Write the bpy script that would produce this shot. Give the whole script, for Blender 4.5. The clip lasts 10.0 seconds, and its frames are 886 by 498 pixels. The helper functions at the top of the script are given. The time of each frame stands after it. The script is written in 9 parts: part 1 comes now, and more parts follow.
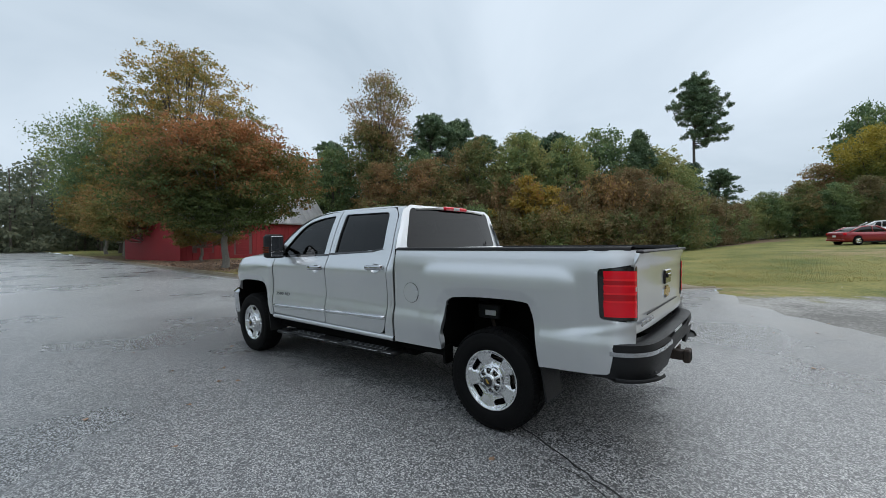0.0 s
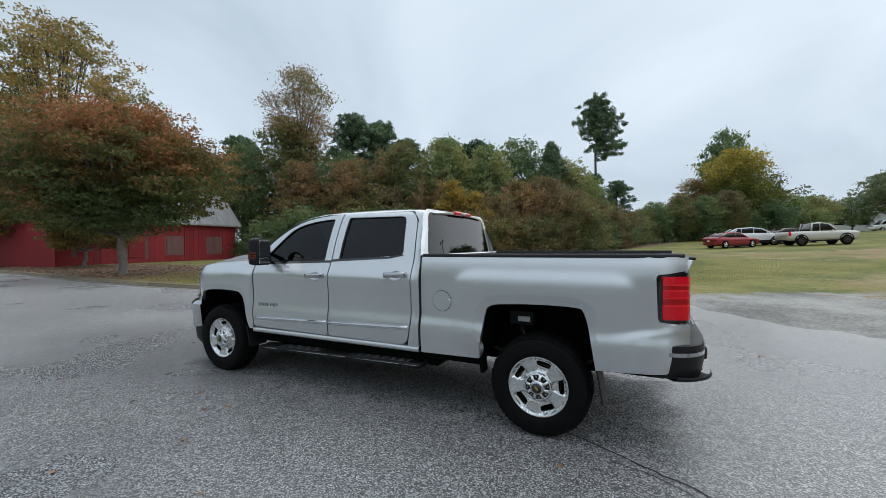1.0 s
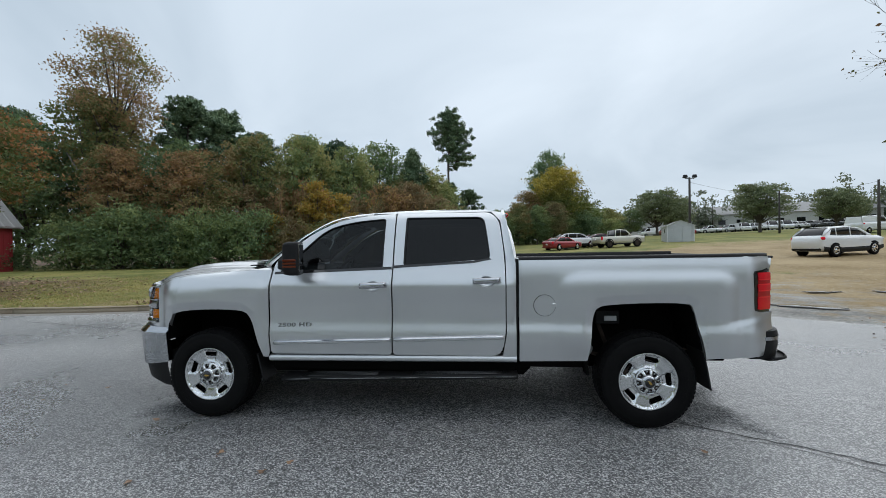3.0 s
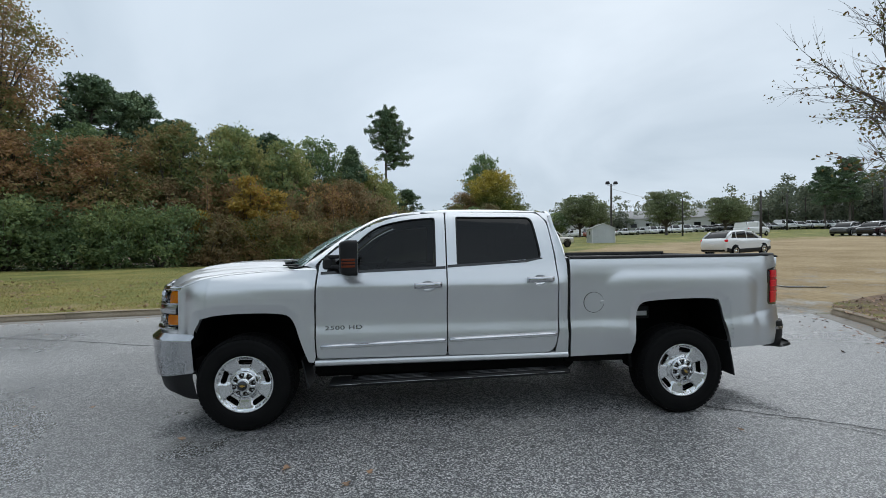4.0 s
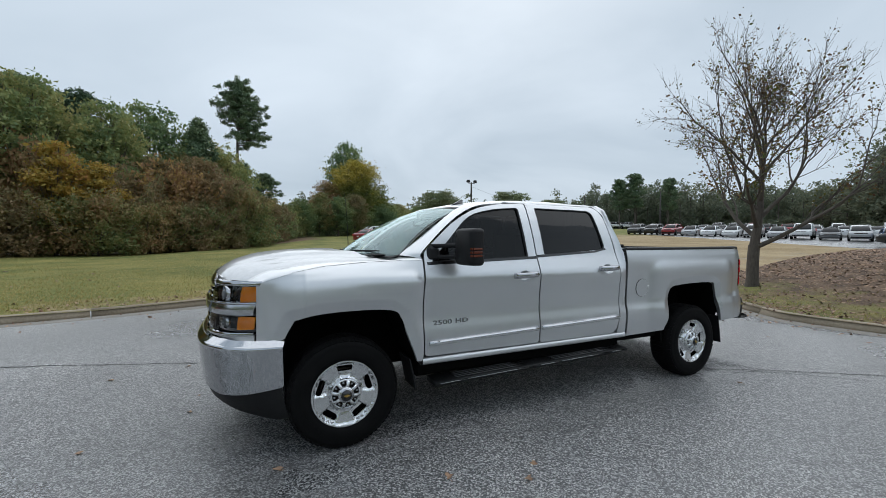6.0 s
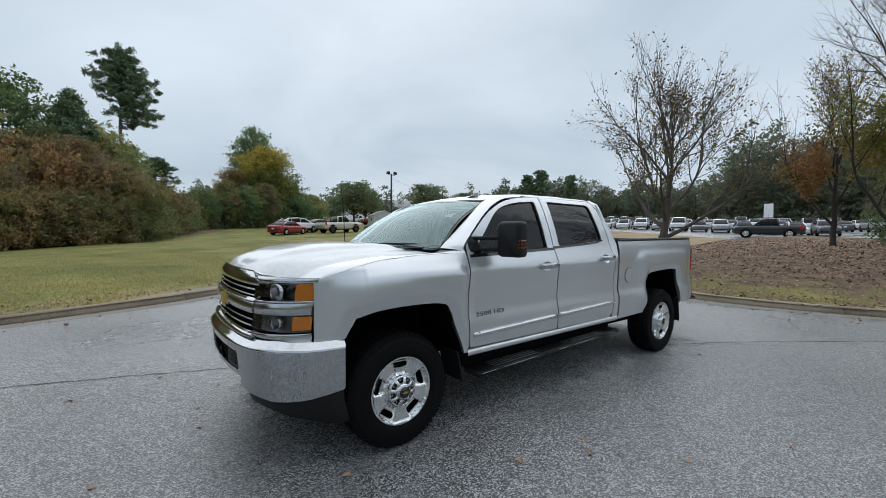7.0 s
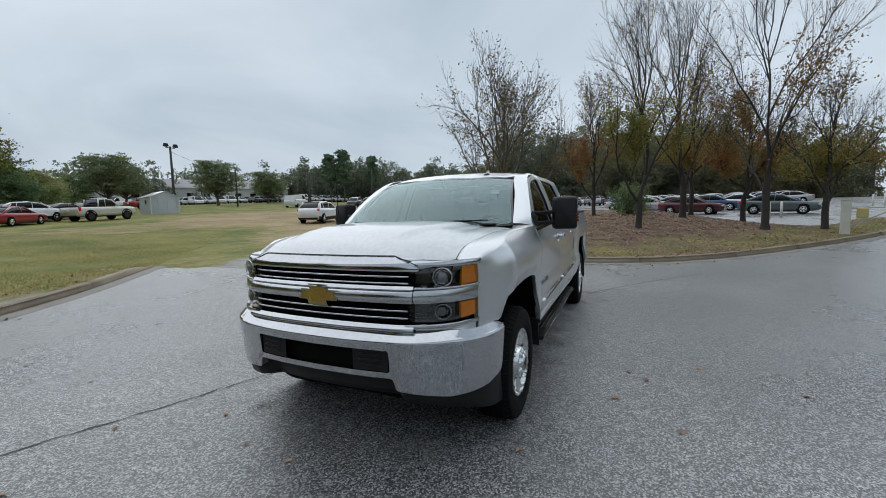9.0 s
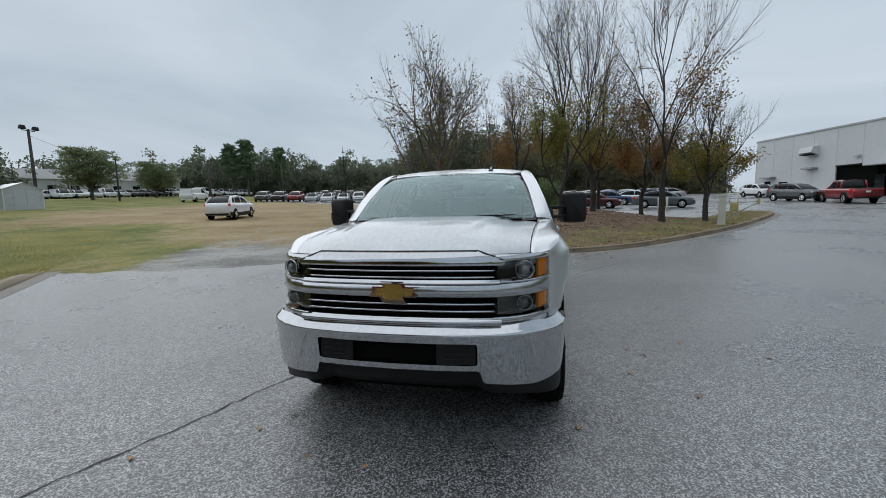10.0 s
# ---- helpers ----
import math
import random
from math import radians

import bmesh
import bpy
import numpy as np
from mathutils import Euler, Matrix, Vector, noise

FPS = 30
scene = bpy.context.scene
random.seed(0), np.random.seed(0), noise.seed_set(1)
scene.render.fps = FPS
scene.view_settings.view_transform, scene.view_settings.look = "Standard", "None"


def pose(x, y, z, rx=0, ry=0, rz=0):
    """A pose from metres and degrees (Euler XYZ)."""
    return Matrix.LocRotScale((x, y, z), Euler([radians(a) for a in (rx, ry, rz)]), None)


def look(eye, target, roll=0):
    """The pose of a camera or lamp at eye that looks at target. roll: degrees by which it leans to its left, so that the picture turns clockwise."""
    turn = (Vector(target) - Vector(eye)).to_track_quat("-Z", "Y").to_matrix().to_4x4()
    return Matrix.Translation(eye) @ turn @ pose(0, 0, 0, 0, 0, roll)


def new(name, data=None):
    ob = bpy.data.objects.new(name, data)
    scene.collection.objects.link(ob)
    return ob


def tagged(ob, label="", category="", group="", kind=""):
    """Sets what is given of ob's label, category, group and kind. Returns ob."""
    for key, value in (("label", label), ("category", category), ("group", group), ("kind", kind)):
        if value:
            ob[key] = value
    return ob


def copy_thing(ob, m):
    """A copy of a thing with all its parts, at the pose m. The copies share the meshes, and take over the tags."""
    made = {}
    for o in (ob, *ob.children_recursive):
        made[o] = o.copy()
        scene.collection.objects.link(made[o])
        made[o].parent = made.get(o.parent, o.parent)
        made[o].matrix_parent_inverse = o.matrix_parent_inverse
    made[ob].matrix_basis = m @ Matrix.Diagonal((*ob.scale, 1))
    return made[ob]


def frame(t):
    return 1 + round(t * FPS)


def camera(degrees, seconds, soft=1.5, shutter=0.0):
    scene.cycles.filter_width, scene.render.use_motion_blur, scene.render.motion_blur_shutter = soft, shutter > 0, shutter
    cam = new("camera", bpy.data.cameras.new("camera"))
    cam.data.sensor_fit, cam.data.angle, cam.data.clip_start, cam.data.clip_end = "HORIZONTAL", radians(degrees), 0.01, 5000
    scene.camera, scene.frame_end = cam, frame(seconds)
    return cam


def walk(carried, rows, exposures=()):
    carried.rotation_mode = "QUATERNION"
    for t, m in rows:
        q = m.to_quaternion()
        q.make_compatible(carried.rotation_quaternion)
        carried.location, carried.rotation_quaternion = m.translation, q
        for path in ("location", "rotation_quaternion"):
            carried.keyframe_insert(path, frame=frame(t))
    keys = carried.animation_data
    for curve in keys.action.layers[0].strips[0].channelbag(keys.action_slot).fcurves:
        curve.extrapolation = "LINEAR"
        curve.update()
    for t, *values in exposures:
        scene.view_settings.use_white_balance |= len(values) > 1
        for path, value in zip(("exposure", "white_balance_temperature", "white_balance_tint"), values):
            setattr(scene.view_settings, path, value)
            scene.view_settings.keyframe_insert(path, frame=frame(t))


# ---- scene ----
cam = camera(95.1, 10.0, soft=0.8)
METRES, EYE, TILT, LEAN, TURN = 10.638, 1.5, 0.0, 0.0, 38.68
ROWS = [
    (0.0, 0.0, 0.0, 0.0, -0.0, -0.92, 0.26),
    (0.5, -0.0462, 0.0034, 0.0007, -6.03, -0.76, 0.12),
    (1.0, -0.0967, 0.0207, 0.0031, -11.97, -0.56, 0.13),
    (1.5, -0.145, 0.0386, 0.0037, -17.83, -0.36, 0.26),
    (2.0, -0.1884, 0.0668, 0.0035, -23.48, -0.14, 0.44),
    (2.5, -0.2333, 0.093, 0.0031, -28.67, -0.02, 0.59),
    (4.0, -0.3542, 0.1891, 0.0035, -43.36, -0.16, 0.43),
    (4.5, -0.3851, 0.2268, 0.0006, -48.33, -0.42, 0.19),
    (5.0, -0.4144, 0.2662, 0.0017, -53.32, -0.72, -0.04),
    (6.5, -0.4848, 0.397, 0.001, -69.95, -1.67, -0.57),
    (7.0, -0.4987, 0.4416, 0.0009, -76.2, -2.28, -0.36),
    (7.5, -0.5049, 0.4923, 0.0049, -82.52, -3.09, 0.28),
    (8.0, -0.5083, 0.5431, 0.0027, -89.63, -3.92, 0.76),
    (8.5, -0.5015, 0.5947, -0.0002, -97.01, -4.69, 1.16),
    (9.0, -0.4969, 0.6448, -0.0004, -104.23, -5.25, 1.35),
    (9.5, -0.4882, 0.69, 0.0009, -110.92, -5.83, 1.35),
    (10.0, -0.4684, 0.7312, 0.0019, -116.48, -6.28, 1.44),
]
walk(cam, [(t, pose(3.660, -3.698, EYE, TILT, LEAN, TURN) @ pose(METRES * x, METRES * y, METRES * z, 90 + pitch, roll, yaw)) for t, x, y, z, yaw, pitch, roll in ROWS],
     [(0.0, 0.22, 6430, 10), (2.5, 0.20, 6430, 10), (4.5, 0.15, 6430, 10), (6.5, 0.11, 6430, 10), (8.0, 0.08, 6430, 10), (9.0, 0.00, 6430, 10), (10.0, -0.10, 6430, 10)])

# ---- world, sun ----
world = bpy.data.worlds.new("overcast")
scene.world = world
world.use_nodes = True
wn, wl = world.node_tree.nodes, world.node_tree.links
wn.clear()
w_out = wn.new("ShaderNodeOutputWorld")
w_bg = wn.new("ShaderNodeBackground")
w_sky = wn.new("ShaderNodeTexSky")
w_sky.sky_type = "NISHITA"
w_sky.sun_disc = False
w_sky.sun_elevation = radians(48)
w_sky.sun_rotation = radians(35)
w_sky.dust_density = 3.0
w_dim = wn.new("ShaderNodeVectorMath")
w_dim.operation = "SCALE"
w_dim.inputs["Scale"].default_value = 0.1
wl.new(w_sky.outputs[0], w_dim.inputs[0])
# a closed cloud deck: flat layer seen in perspective, two sizes of billow
w_tc = wn.new("ShaderNodeTexCoord")
w_sep = wn.new("ShaderNodeSeparateXYZ")
wl.new(w_tc.outputs["Generated"], w_sep.inputs[0])
w_up = wn.new("ShaderNodeMath")
w_up.operation = "ADD"
w_up.inputs[1].default_value = 0.28
wl.new(w_sep.outputs["Z"], w_up.inputs[0])
w_max = wn.new("ShaderNodeMath")
w_max.operation = "MAXIMUM"
w_max.inputs[1].default_value = 0.12
wl.new(w_up.outputs[0], w_max.inputs[0])
w_flat = wn.new("ShaderNodeVectorMath")
w_flat.operation = "DIVIDE"
wl.new(w_tc.outputs["Generated"], w_flat.inputs[0])
w_comb = wn.new("ShaderNodeCombineXYZ")
for axis in range(3):
    wl.new(w_max.outputs[0], w_comb.inputs[axis])
wl.new(w_comb.outputs[0], w_flat.inputs[1])
w_n1 = wn.new("ShaderNodeTexNoise")
w_n1.inputs["Scale"].default_value = 0.9
w_n1.inputs["Detail"].default_value = 5
w_n1.inputs["Roughness"].default_value = 0.5
w_n1.inputs["Distortion"].default_value = 0.6
wl.new(w_flat.outputs[0], w_n1.inputs["Vector"])
w_ramp = wn.new("ShaderNodeValToRGB")
w_ramp.color_ramp.elements[0].position = 0.30
w_ramp.color_ramp.elements[0].color = (0.43, 0.52, 0.605, 1)
w_ramp.color_ramp.elements[1].position = 0.72
w_ramp.color_ramp.elements[1].color = (0.675, 0.765, 0.85, 1)
wl.new(w_n1.outputs["Fac"], w_ramp.inputs[0])
w_mix = wn.new("ShaderNodeMix")
w_mix.data_type = "RGBA"
w_mix.inputs["Factor"].default_value = 0.94
wl.new(w_dim.outputs[0], w_mix.inputs["A"])
wl.new(w_ramp.outputs[0], w_mix.inputs["B"])
wl.new(w_mix.outputs["Result"], w_bg.inputs["Color"])
w_bg.inputs["Strength"].default_value = 1.0
wl.new(w_bg.outputs[0], w_out.inputs[0])

sun_data = bpy.data.lights.new("sun", "SUN")
sun_data.energy = 1.45
sun_data.angle = radians(130)
sun_data.color = (1.0, 0.985, 0.965)
sun = new("sun", sun_data)
sun.matrix_world = pose(0, 0, 40, 42, 0, -35 + 180)
scene.view_settings.exposure = 0.22


# ---- materials ----
def material(name, c1, c2=None, rough=0.6, metal=0.0, scale=6.0, fine=60.0, bump=0.0, bump_scale=80.0, coat=0.0,
             spec=0.5, rough_var=0.08, per_object=0.0, per_island=0.0, stretch=(1, 1, 1), mid=0.5, alpha=1.0):
    """A surface whose colour wanders between c1 and c2 at two sizes, with uneven gloss and fine relief."""
    m = bpy.data.materials.new(name)
    m.use_nodes = True
    nt = m.node_tree
    n, l = nt.nodes, nt.links
    b = n["Principled BSDF"]
    c2 = c2 or tuple(min(1, c * 1.25) for c in c1)
    tc = n.new("ShaderNodeTexCoord")
    mp = n.new("ShaderNodeMapping")
    mp.inputs["Scale"].default_value = stretch
    l.new(tc.outputs["Object"], mp.inputs[0])
    big = n.new("ShaderNodeTexNoise")
    big.inputs["Scale"].default_value = scale
    big.inputs["Detail"].default_value = 4
    small = n.new("ShaderNodeTexNoise")
    small.inputs["Scale"].default_value = fine
    small.inputs["Detail"].default_value = 3
    for t in (big, small):
        l.new(mp.outputs[0], t.inputs["Vector"])
    add = n.new("ShaderNodeMath")
    add.operation = "MULTIPLY_ADD"
    add.inputs[1].default_value = 0.5
    l.new(small.outputs["Fac"], add.inputs[0])
    half = n.new("ShaderNodeMath")
    half.operation = "MULTIPLY"
    half.inputs[1].default_value = 0.5
    l.new(big.outputs["Fac"], half.inputs[0])
    l.new(half.outputs[0], add.inputs[2])
    value = add.outputs[0]
    if per_object:
        info = n.new("ShaderNodeObjectInfo")
        k = n.new("ShaderNodeMath")
        k.operation = "MULTIPLY_ADD"
        k.inputs[1].default_value = per_object
        l.new(info.outputs["Random"], k.inputs[0])
        l.new(value, k.inputs[2])
        off = n.new("ShaderNodeMath")
        off.operation = "SUBTRACT"
        off.inputs[1].default_value = per_object / 2
        l.new(k.outputs[0], off.inputs[0])
        value = off.outputs[0]
    if per_island:
        geo = n.new("ShaderNodeNewGeometry")
        k = n.new("ShaderNodeMath")
        k.operation = "MULTIPLY_ADD"
        k.inputs[1].default_value = per_island
        l.new(geo.outputs["Random Per Island"], k.inputs[0])
        l.new(value, k.inputs[2])
        off = n.new("ShaderNodeMath")
        off.operation = "SUBTRACT"
        off.inputs[1].default_value = per_island / 2
        l.new(k.outputs[0], off.inputs[0])
        value = off.outputs[0]
    ramp = n.new("ShaderNodeValToRGB")
    e = ramp.color_ramp.elements
    e[0].position, e[0].color = mid - 0.2, (*c1, 1)
    e[1].position, e[1].color = mid + 0.2, (*c2, 1)
    l.new(value, ramp.inputs[0])
    l.new(ramp.outputs[0], b.inputs["Base Color"])
    rr = n.new("ShaderNodeMapRange")
    rr.inputs["To Min"].default_value = max(0.02, rough - rough_var)
    rr.inputs["To Max"].default_value = min(1, rough + rough_var)
    l.new(big.outputs["Fac"], rr.inputs["Value"])
    l.new(rr.outputs[0], b.inputs["Roughness"])
    b.inputs["Metallic"].default_value = metal
    b.inputs["Specular IOR Level"].default_value = spec
    if coat:
        b.inputs["Coat Weight"].default_value = coat
        b.inputs["Coat Roughness"].default_value = 0.04
    if bump:
        bt = n.new("ShaderNodeTexNoise")
        bt.inputs["Scale"].default_value = bump_scale
        bt.inputs["Detail"].default_value = 3
        l.new(mp.outputs[0], bt.inputs["Vector"])
        bp = n.new("ShaderNodeBump")
        bp.inputs["Strength"].default_value = bump
        bp.inputs["Distance"].default_value = 0.01
        l.new(bt.outputs["Fac"], bp.inputs["Height"])
        l.new(bp.outputs[0], b.inputs["Normal"])
    return m


def ramp_material(name, stops, rough=0.6, per_island=1.0, per_object=0.35, scale=0.5, spec=0.3, translucent=0.0, rise=0.0, base=0.0):
    """Leaves: colour from a ramp by leaf, by tree and by place in the crown."""
    m = bpy.data.materials.new(name)
    m.use_nodes = True
    n, l = m.node_tree.nodes, m.node_tree.links
    b = n["Principled BSDF"]
    geo = n.new("ShaderNodeNewGeometry")
    info = n.new("ShaderNodeObjectInfo")
    tc = n.new("ShaderNodeTexCoord")
    t = n.new("ShaderNodeTexNoise")
    t.inputs["Scale"].default_value = scale
    t.inputs["Detail"].default_value = 2
    l.new(tc.outputs["Object"], t.inputs["Vector"])
    a = n.new("ShaderNodeMath")
    a.operation = "MULTIPLY_ADD"
    a.inputs[1].default_value = per_island
    l.new(geo.outputs["Random Per Island"], a.inputs[0])
    s = n.new("ShaderNodeMath")
    s.operation = "MULTIPLY_ADD"
    s.inputs[1].default_value = 1.6
    s.inputs[2].default_value = -0.3 - per_island / 2 - per_object / 2
    l.new(t.outputs["Fac"], s.inputs[0])
    l.new(s.outputs[0], a.inputs[2])
    o = n.new("ShaderNodeMath")
    o.operation = "MULTIPLY_ADD"
    o.inputs[1].default_value = per_object
    l.new(info.outputs["Random"], o.inputs[0])
    l.new(a.outputs[0], o.inputs[2])
    if rise:
        sp = n.new("ShaderNodeSeparateXYZ")
        l.new(tc.outputs["Object"], sp.inputs[0])
        up = n.new("ShaderNodeMath")
        up.operation = "MULTIPLY_ADD"
        up.inputs[1].default_value = rise
        up.inputs[2].default_value = base
        l.new(sp.outputs["Z"], up.inputs[0])
        o2 = n.new("ShaderNodeMath")
        o2.operation = "ADD"
        l.new(o.outputs[0], o2.inputs[0])
        l.new(up.outputs[0], o2.inputs[1])
        o = o2
    ramp = n.new("ShaderNodeValToRGB")
    e = ramp.color_ramp.elements
    while len(e) < len(stops):
        e.new(0.5)
    for i, c in enumerate(stops):
        e[i].position = i / (len(stops) - 1)
        e[i].color = (*c, 1)
    l.new(o.outputs[0], ramp.inputs[0])
    l.new(ramp.outputs[0], b.inputs["Base Color"])
    b.inputs["Roughness"].default_value = rough
    b.inputs["Specular IOR Level"].default_value = spec
    if translucent:
        out = n["Material Output"]
        tr = n.new("ShaderNodeBsdfTranslucent")
        l.new(ramp.outputs[0], tr.inputs["Color"])
        mx = n.new("ShaderNodeMixShader")
        mx.inputs[0].default_value = translucent
        l.new(b.outputs[0], mx.inputs[1])
        l.new(tr.outputs[0], mx.inputs[2])
        l.new(mx.outputs[0], out.inputs["Surface"])
    return m


def glass_material(name, tint, ior=1.52, rough=0.02, film=0.0):
    """Tinted glazing: a clear and a dark share, with a mirror skin."""
    m = bpy.data.materials.new(name)
    m.use_nodes = True
    n, l = m.node_tree.nodes, m.node_tree.links
    out = n["Material Output"]
    n.remove(n["Principled BSDF"])
    tr = n.new("ShaderNodeBsdfTransparent")
    tr.inputs["Color"].default_value = (*tint, 1)
    gl = n.new("ShaderNodeBsdfGlossy")
    gl.inputs["Roughness"].default_value = rough
    gl.inputs["Color"].default_value = (0.86, 1, 1, 1) if film else (1, 1, 1, 1)
    fr = n.new("ShaderNodeFresnel")
    fr.inputs["IOR"].default_value = ior
    mx = n.new("ShaderNodeMixShader")
    l.new(fr.outputs[0], mx.inputs[0])
    l.new(tr.outputs[0], mx.inputs[1])
    l.new(gl.outputs[0], mx.inputs[2])
    l.new(mx.outputs[0], out.inputs["Surface"])
    if film:
        # uneven rain film, its pale teal also painting in the sky's sheen
        df = n.new("ShaderNodeBsdfDiffuse")
        df.inputs["Color"].default_value = (0.56, 0.78, 0.78, 1)
        tc = n.new("ShaderNodeTexCoord")
        ns = n.new("ShaderNodeTexNoise")
        ns.inputs["Scale"].default_value = 7
        ns.inputs["Detail"].default_value = 8
        l.new(tc.outputs["Object"], ns.inputs["Vector"])
        rg = n.new("ShaderNodeMapRange")
        rg.inputs["From Min"].default_value = 0.3
        rg.inputs["From Max"].default_value = 0.7
        rg.inputs["To Min"].default_value = film * 0.7
        rg.inputs["To Max"].default_value = film * 1.4
        l.new(ns.outputs["Fac"], rg.inputs["Value"])
        m2 = n.new("ShaderNodeMixShader")
        l.new(rg.outputs[0], m2.inputs[0])
        l.new(mx.outputs[0], m2.inputs[1])
        l.new(df.outputs[0], m2.inputs[2])
        l.new(m2.outputs[0], out.inputs["Surface"])
    return m


def lens_material(name, tint, rough=0.08):
    m = bpy.data.materials.new(name)
    m.use_nodes = True
    b = m.node_tree.nodes["Principled BSDF"]
    b.inputs["Base Color"].default_value = (*tint, 1)
    b.inputs["Roughness"].default_value = rough
    b.inputs["Coat Weight"].default_value = 0.35
    b.inputs["Coat Roughness"].default_value = 0.02
    b.inputs["Specular IOR Level"].default_value = 0.3
    return m


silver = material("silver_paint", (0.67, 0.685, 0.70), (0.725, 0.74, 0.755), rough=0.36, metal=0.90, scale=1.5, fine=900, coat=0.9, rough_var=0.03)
# hood's rain-mottled copy of the paint, darkened to offset bright light from above
silver_wet_dimmed = material("wet_dimmed_silver_paint", (0.47, 0.485, 0.50), (0.61, 0.63, 0.65), rough=0.38, metal=0.86, scale=5, fine=45, coat=0.7, rough_var=0.10, bump=0.07, bump_scale=60, stretch=(0.5, 1, 1))
chrome_dark = material("dark_chrome", (0.27, 0.275, 0.28), (0.36, 0.365, 0.37), rough=0.15, metal=1.0, scale=20, fine=60)
chrome = material("chrome", (0.49, 0.50, 0.52), (0.56, 0.57, 0.59), rough=0.07, metal=1.0, scale=5, fine=40, rough_var=0.04)
chrome_dull = material("satin_chrome", (0.46, 0.47, 0.49), (0.58, 0.59, 0.61), rough=0.20, metal=1.0, scale=4, fine=30, rough_var=0.08)
alloy = material("polished_alloy", (0.74, 0.75, 0.76), (0.84, 0.85, 0.86), rough=0.19, metal=1.0, scale=9, fine=60, rough_var=0.08)
black_plastic = material("black_plastic", (0.007, 0.007, 0.0075), (0.017, 0.017, 0.018), rough=0.5, spec=0.26, scale=8, fine=200, bump=0.12, bump_scale=500)
gloss_black = material("gloss_black", (0.008, 0.008, 0.009), (0.015, 0.015, 0.016), rough=0.15, coat=0.6)
# also painted in for the shade inside arches, rim slots and openings
dark_void = material("underbody_shade_black", (0.002, 0.002, 0.002), (0.006, 0.006, 0.0055), rough=0.85, spec=0.08, scale=5, fine=50)
rubber = material("tyre_rubber", (0.004, 0.004, 0.0045), (0.009, 0.009, 0.009), rough=0.66, spec=0.10, scale=10, fine=150, bump=0.1, bump_scale=300)
tint_glass = glass_material("tinted_glass", (0.010, 0.012, 0.013), 1.42)
front_glass = glass_material("lightly_tinted_glass", (0.11, 0.125, 0.13), 1.38)
wind_glass = glass_material("windscreen_glass", (0.70, 0.80, 0.78), 2.0, film=0.16)
lamp_glass = glass_material("lamp_glass", (0.94, 0.95, 0.95), 1.35)
red_lens = lens_material("red_lens", (0.80, 0.008, 0.022))
red_dark = lens_material("dark_red_lens", (0.50, 0.006, 0.014))
red_bright = lens_material("bright_red_lens", (0.95, 0.022, 0.035))
amber_lens = lens_material("amber_lens", (0.95, 0.30, 0.012), 0.03)
projector_lens = lens_material("projector_lens", (0.16, 0.165, 0.17), 0.03)
white_lens = lens_material("clear_lens", (0.55, 0.56, 0.57))
gold = material("gold_emblem", (0.52, 0.34, 0.085), (0.62, 0.43, 0.13), rough=0.25, metal=0.8)
cloth = material("grey_seat_cloth", (0.12, 0.12, 0.125), (0.18, 0.18, 0.185), rough=0.9, scale=8, fine=300, bump=0.1)
light_cloth = material("roof_lining", (0.32, 0.33, 0.33), (0.40, 0.41, 0.41), rough=0.95)
paper = material("white_sticker", (0.75, 0.76, 0.78), (0.82, 0.82, 0.83), rough=0.6)
steel_dark = material("rusty_steel", (0.03, 0.028, 0.026), (0.09, 0.06, 0.045), rough=0.65, metal=0.4, scale=12, fine=80, bump=0.15)


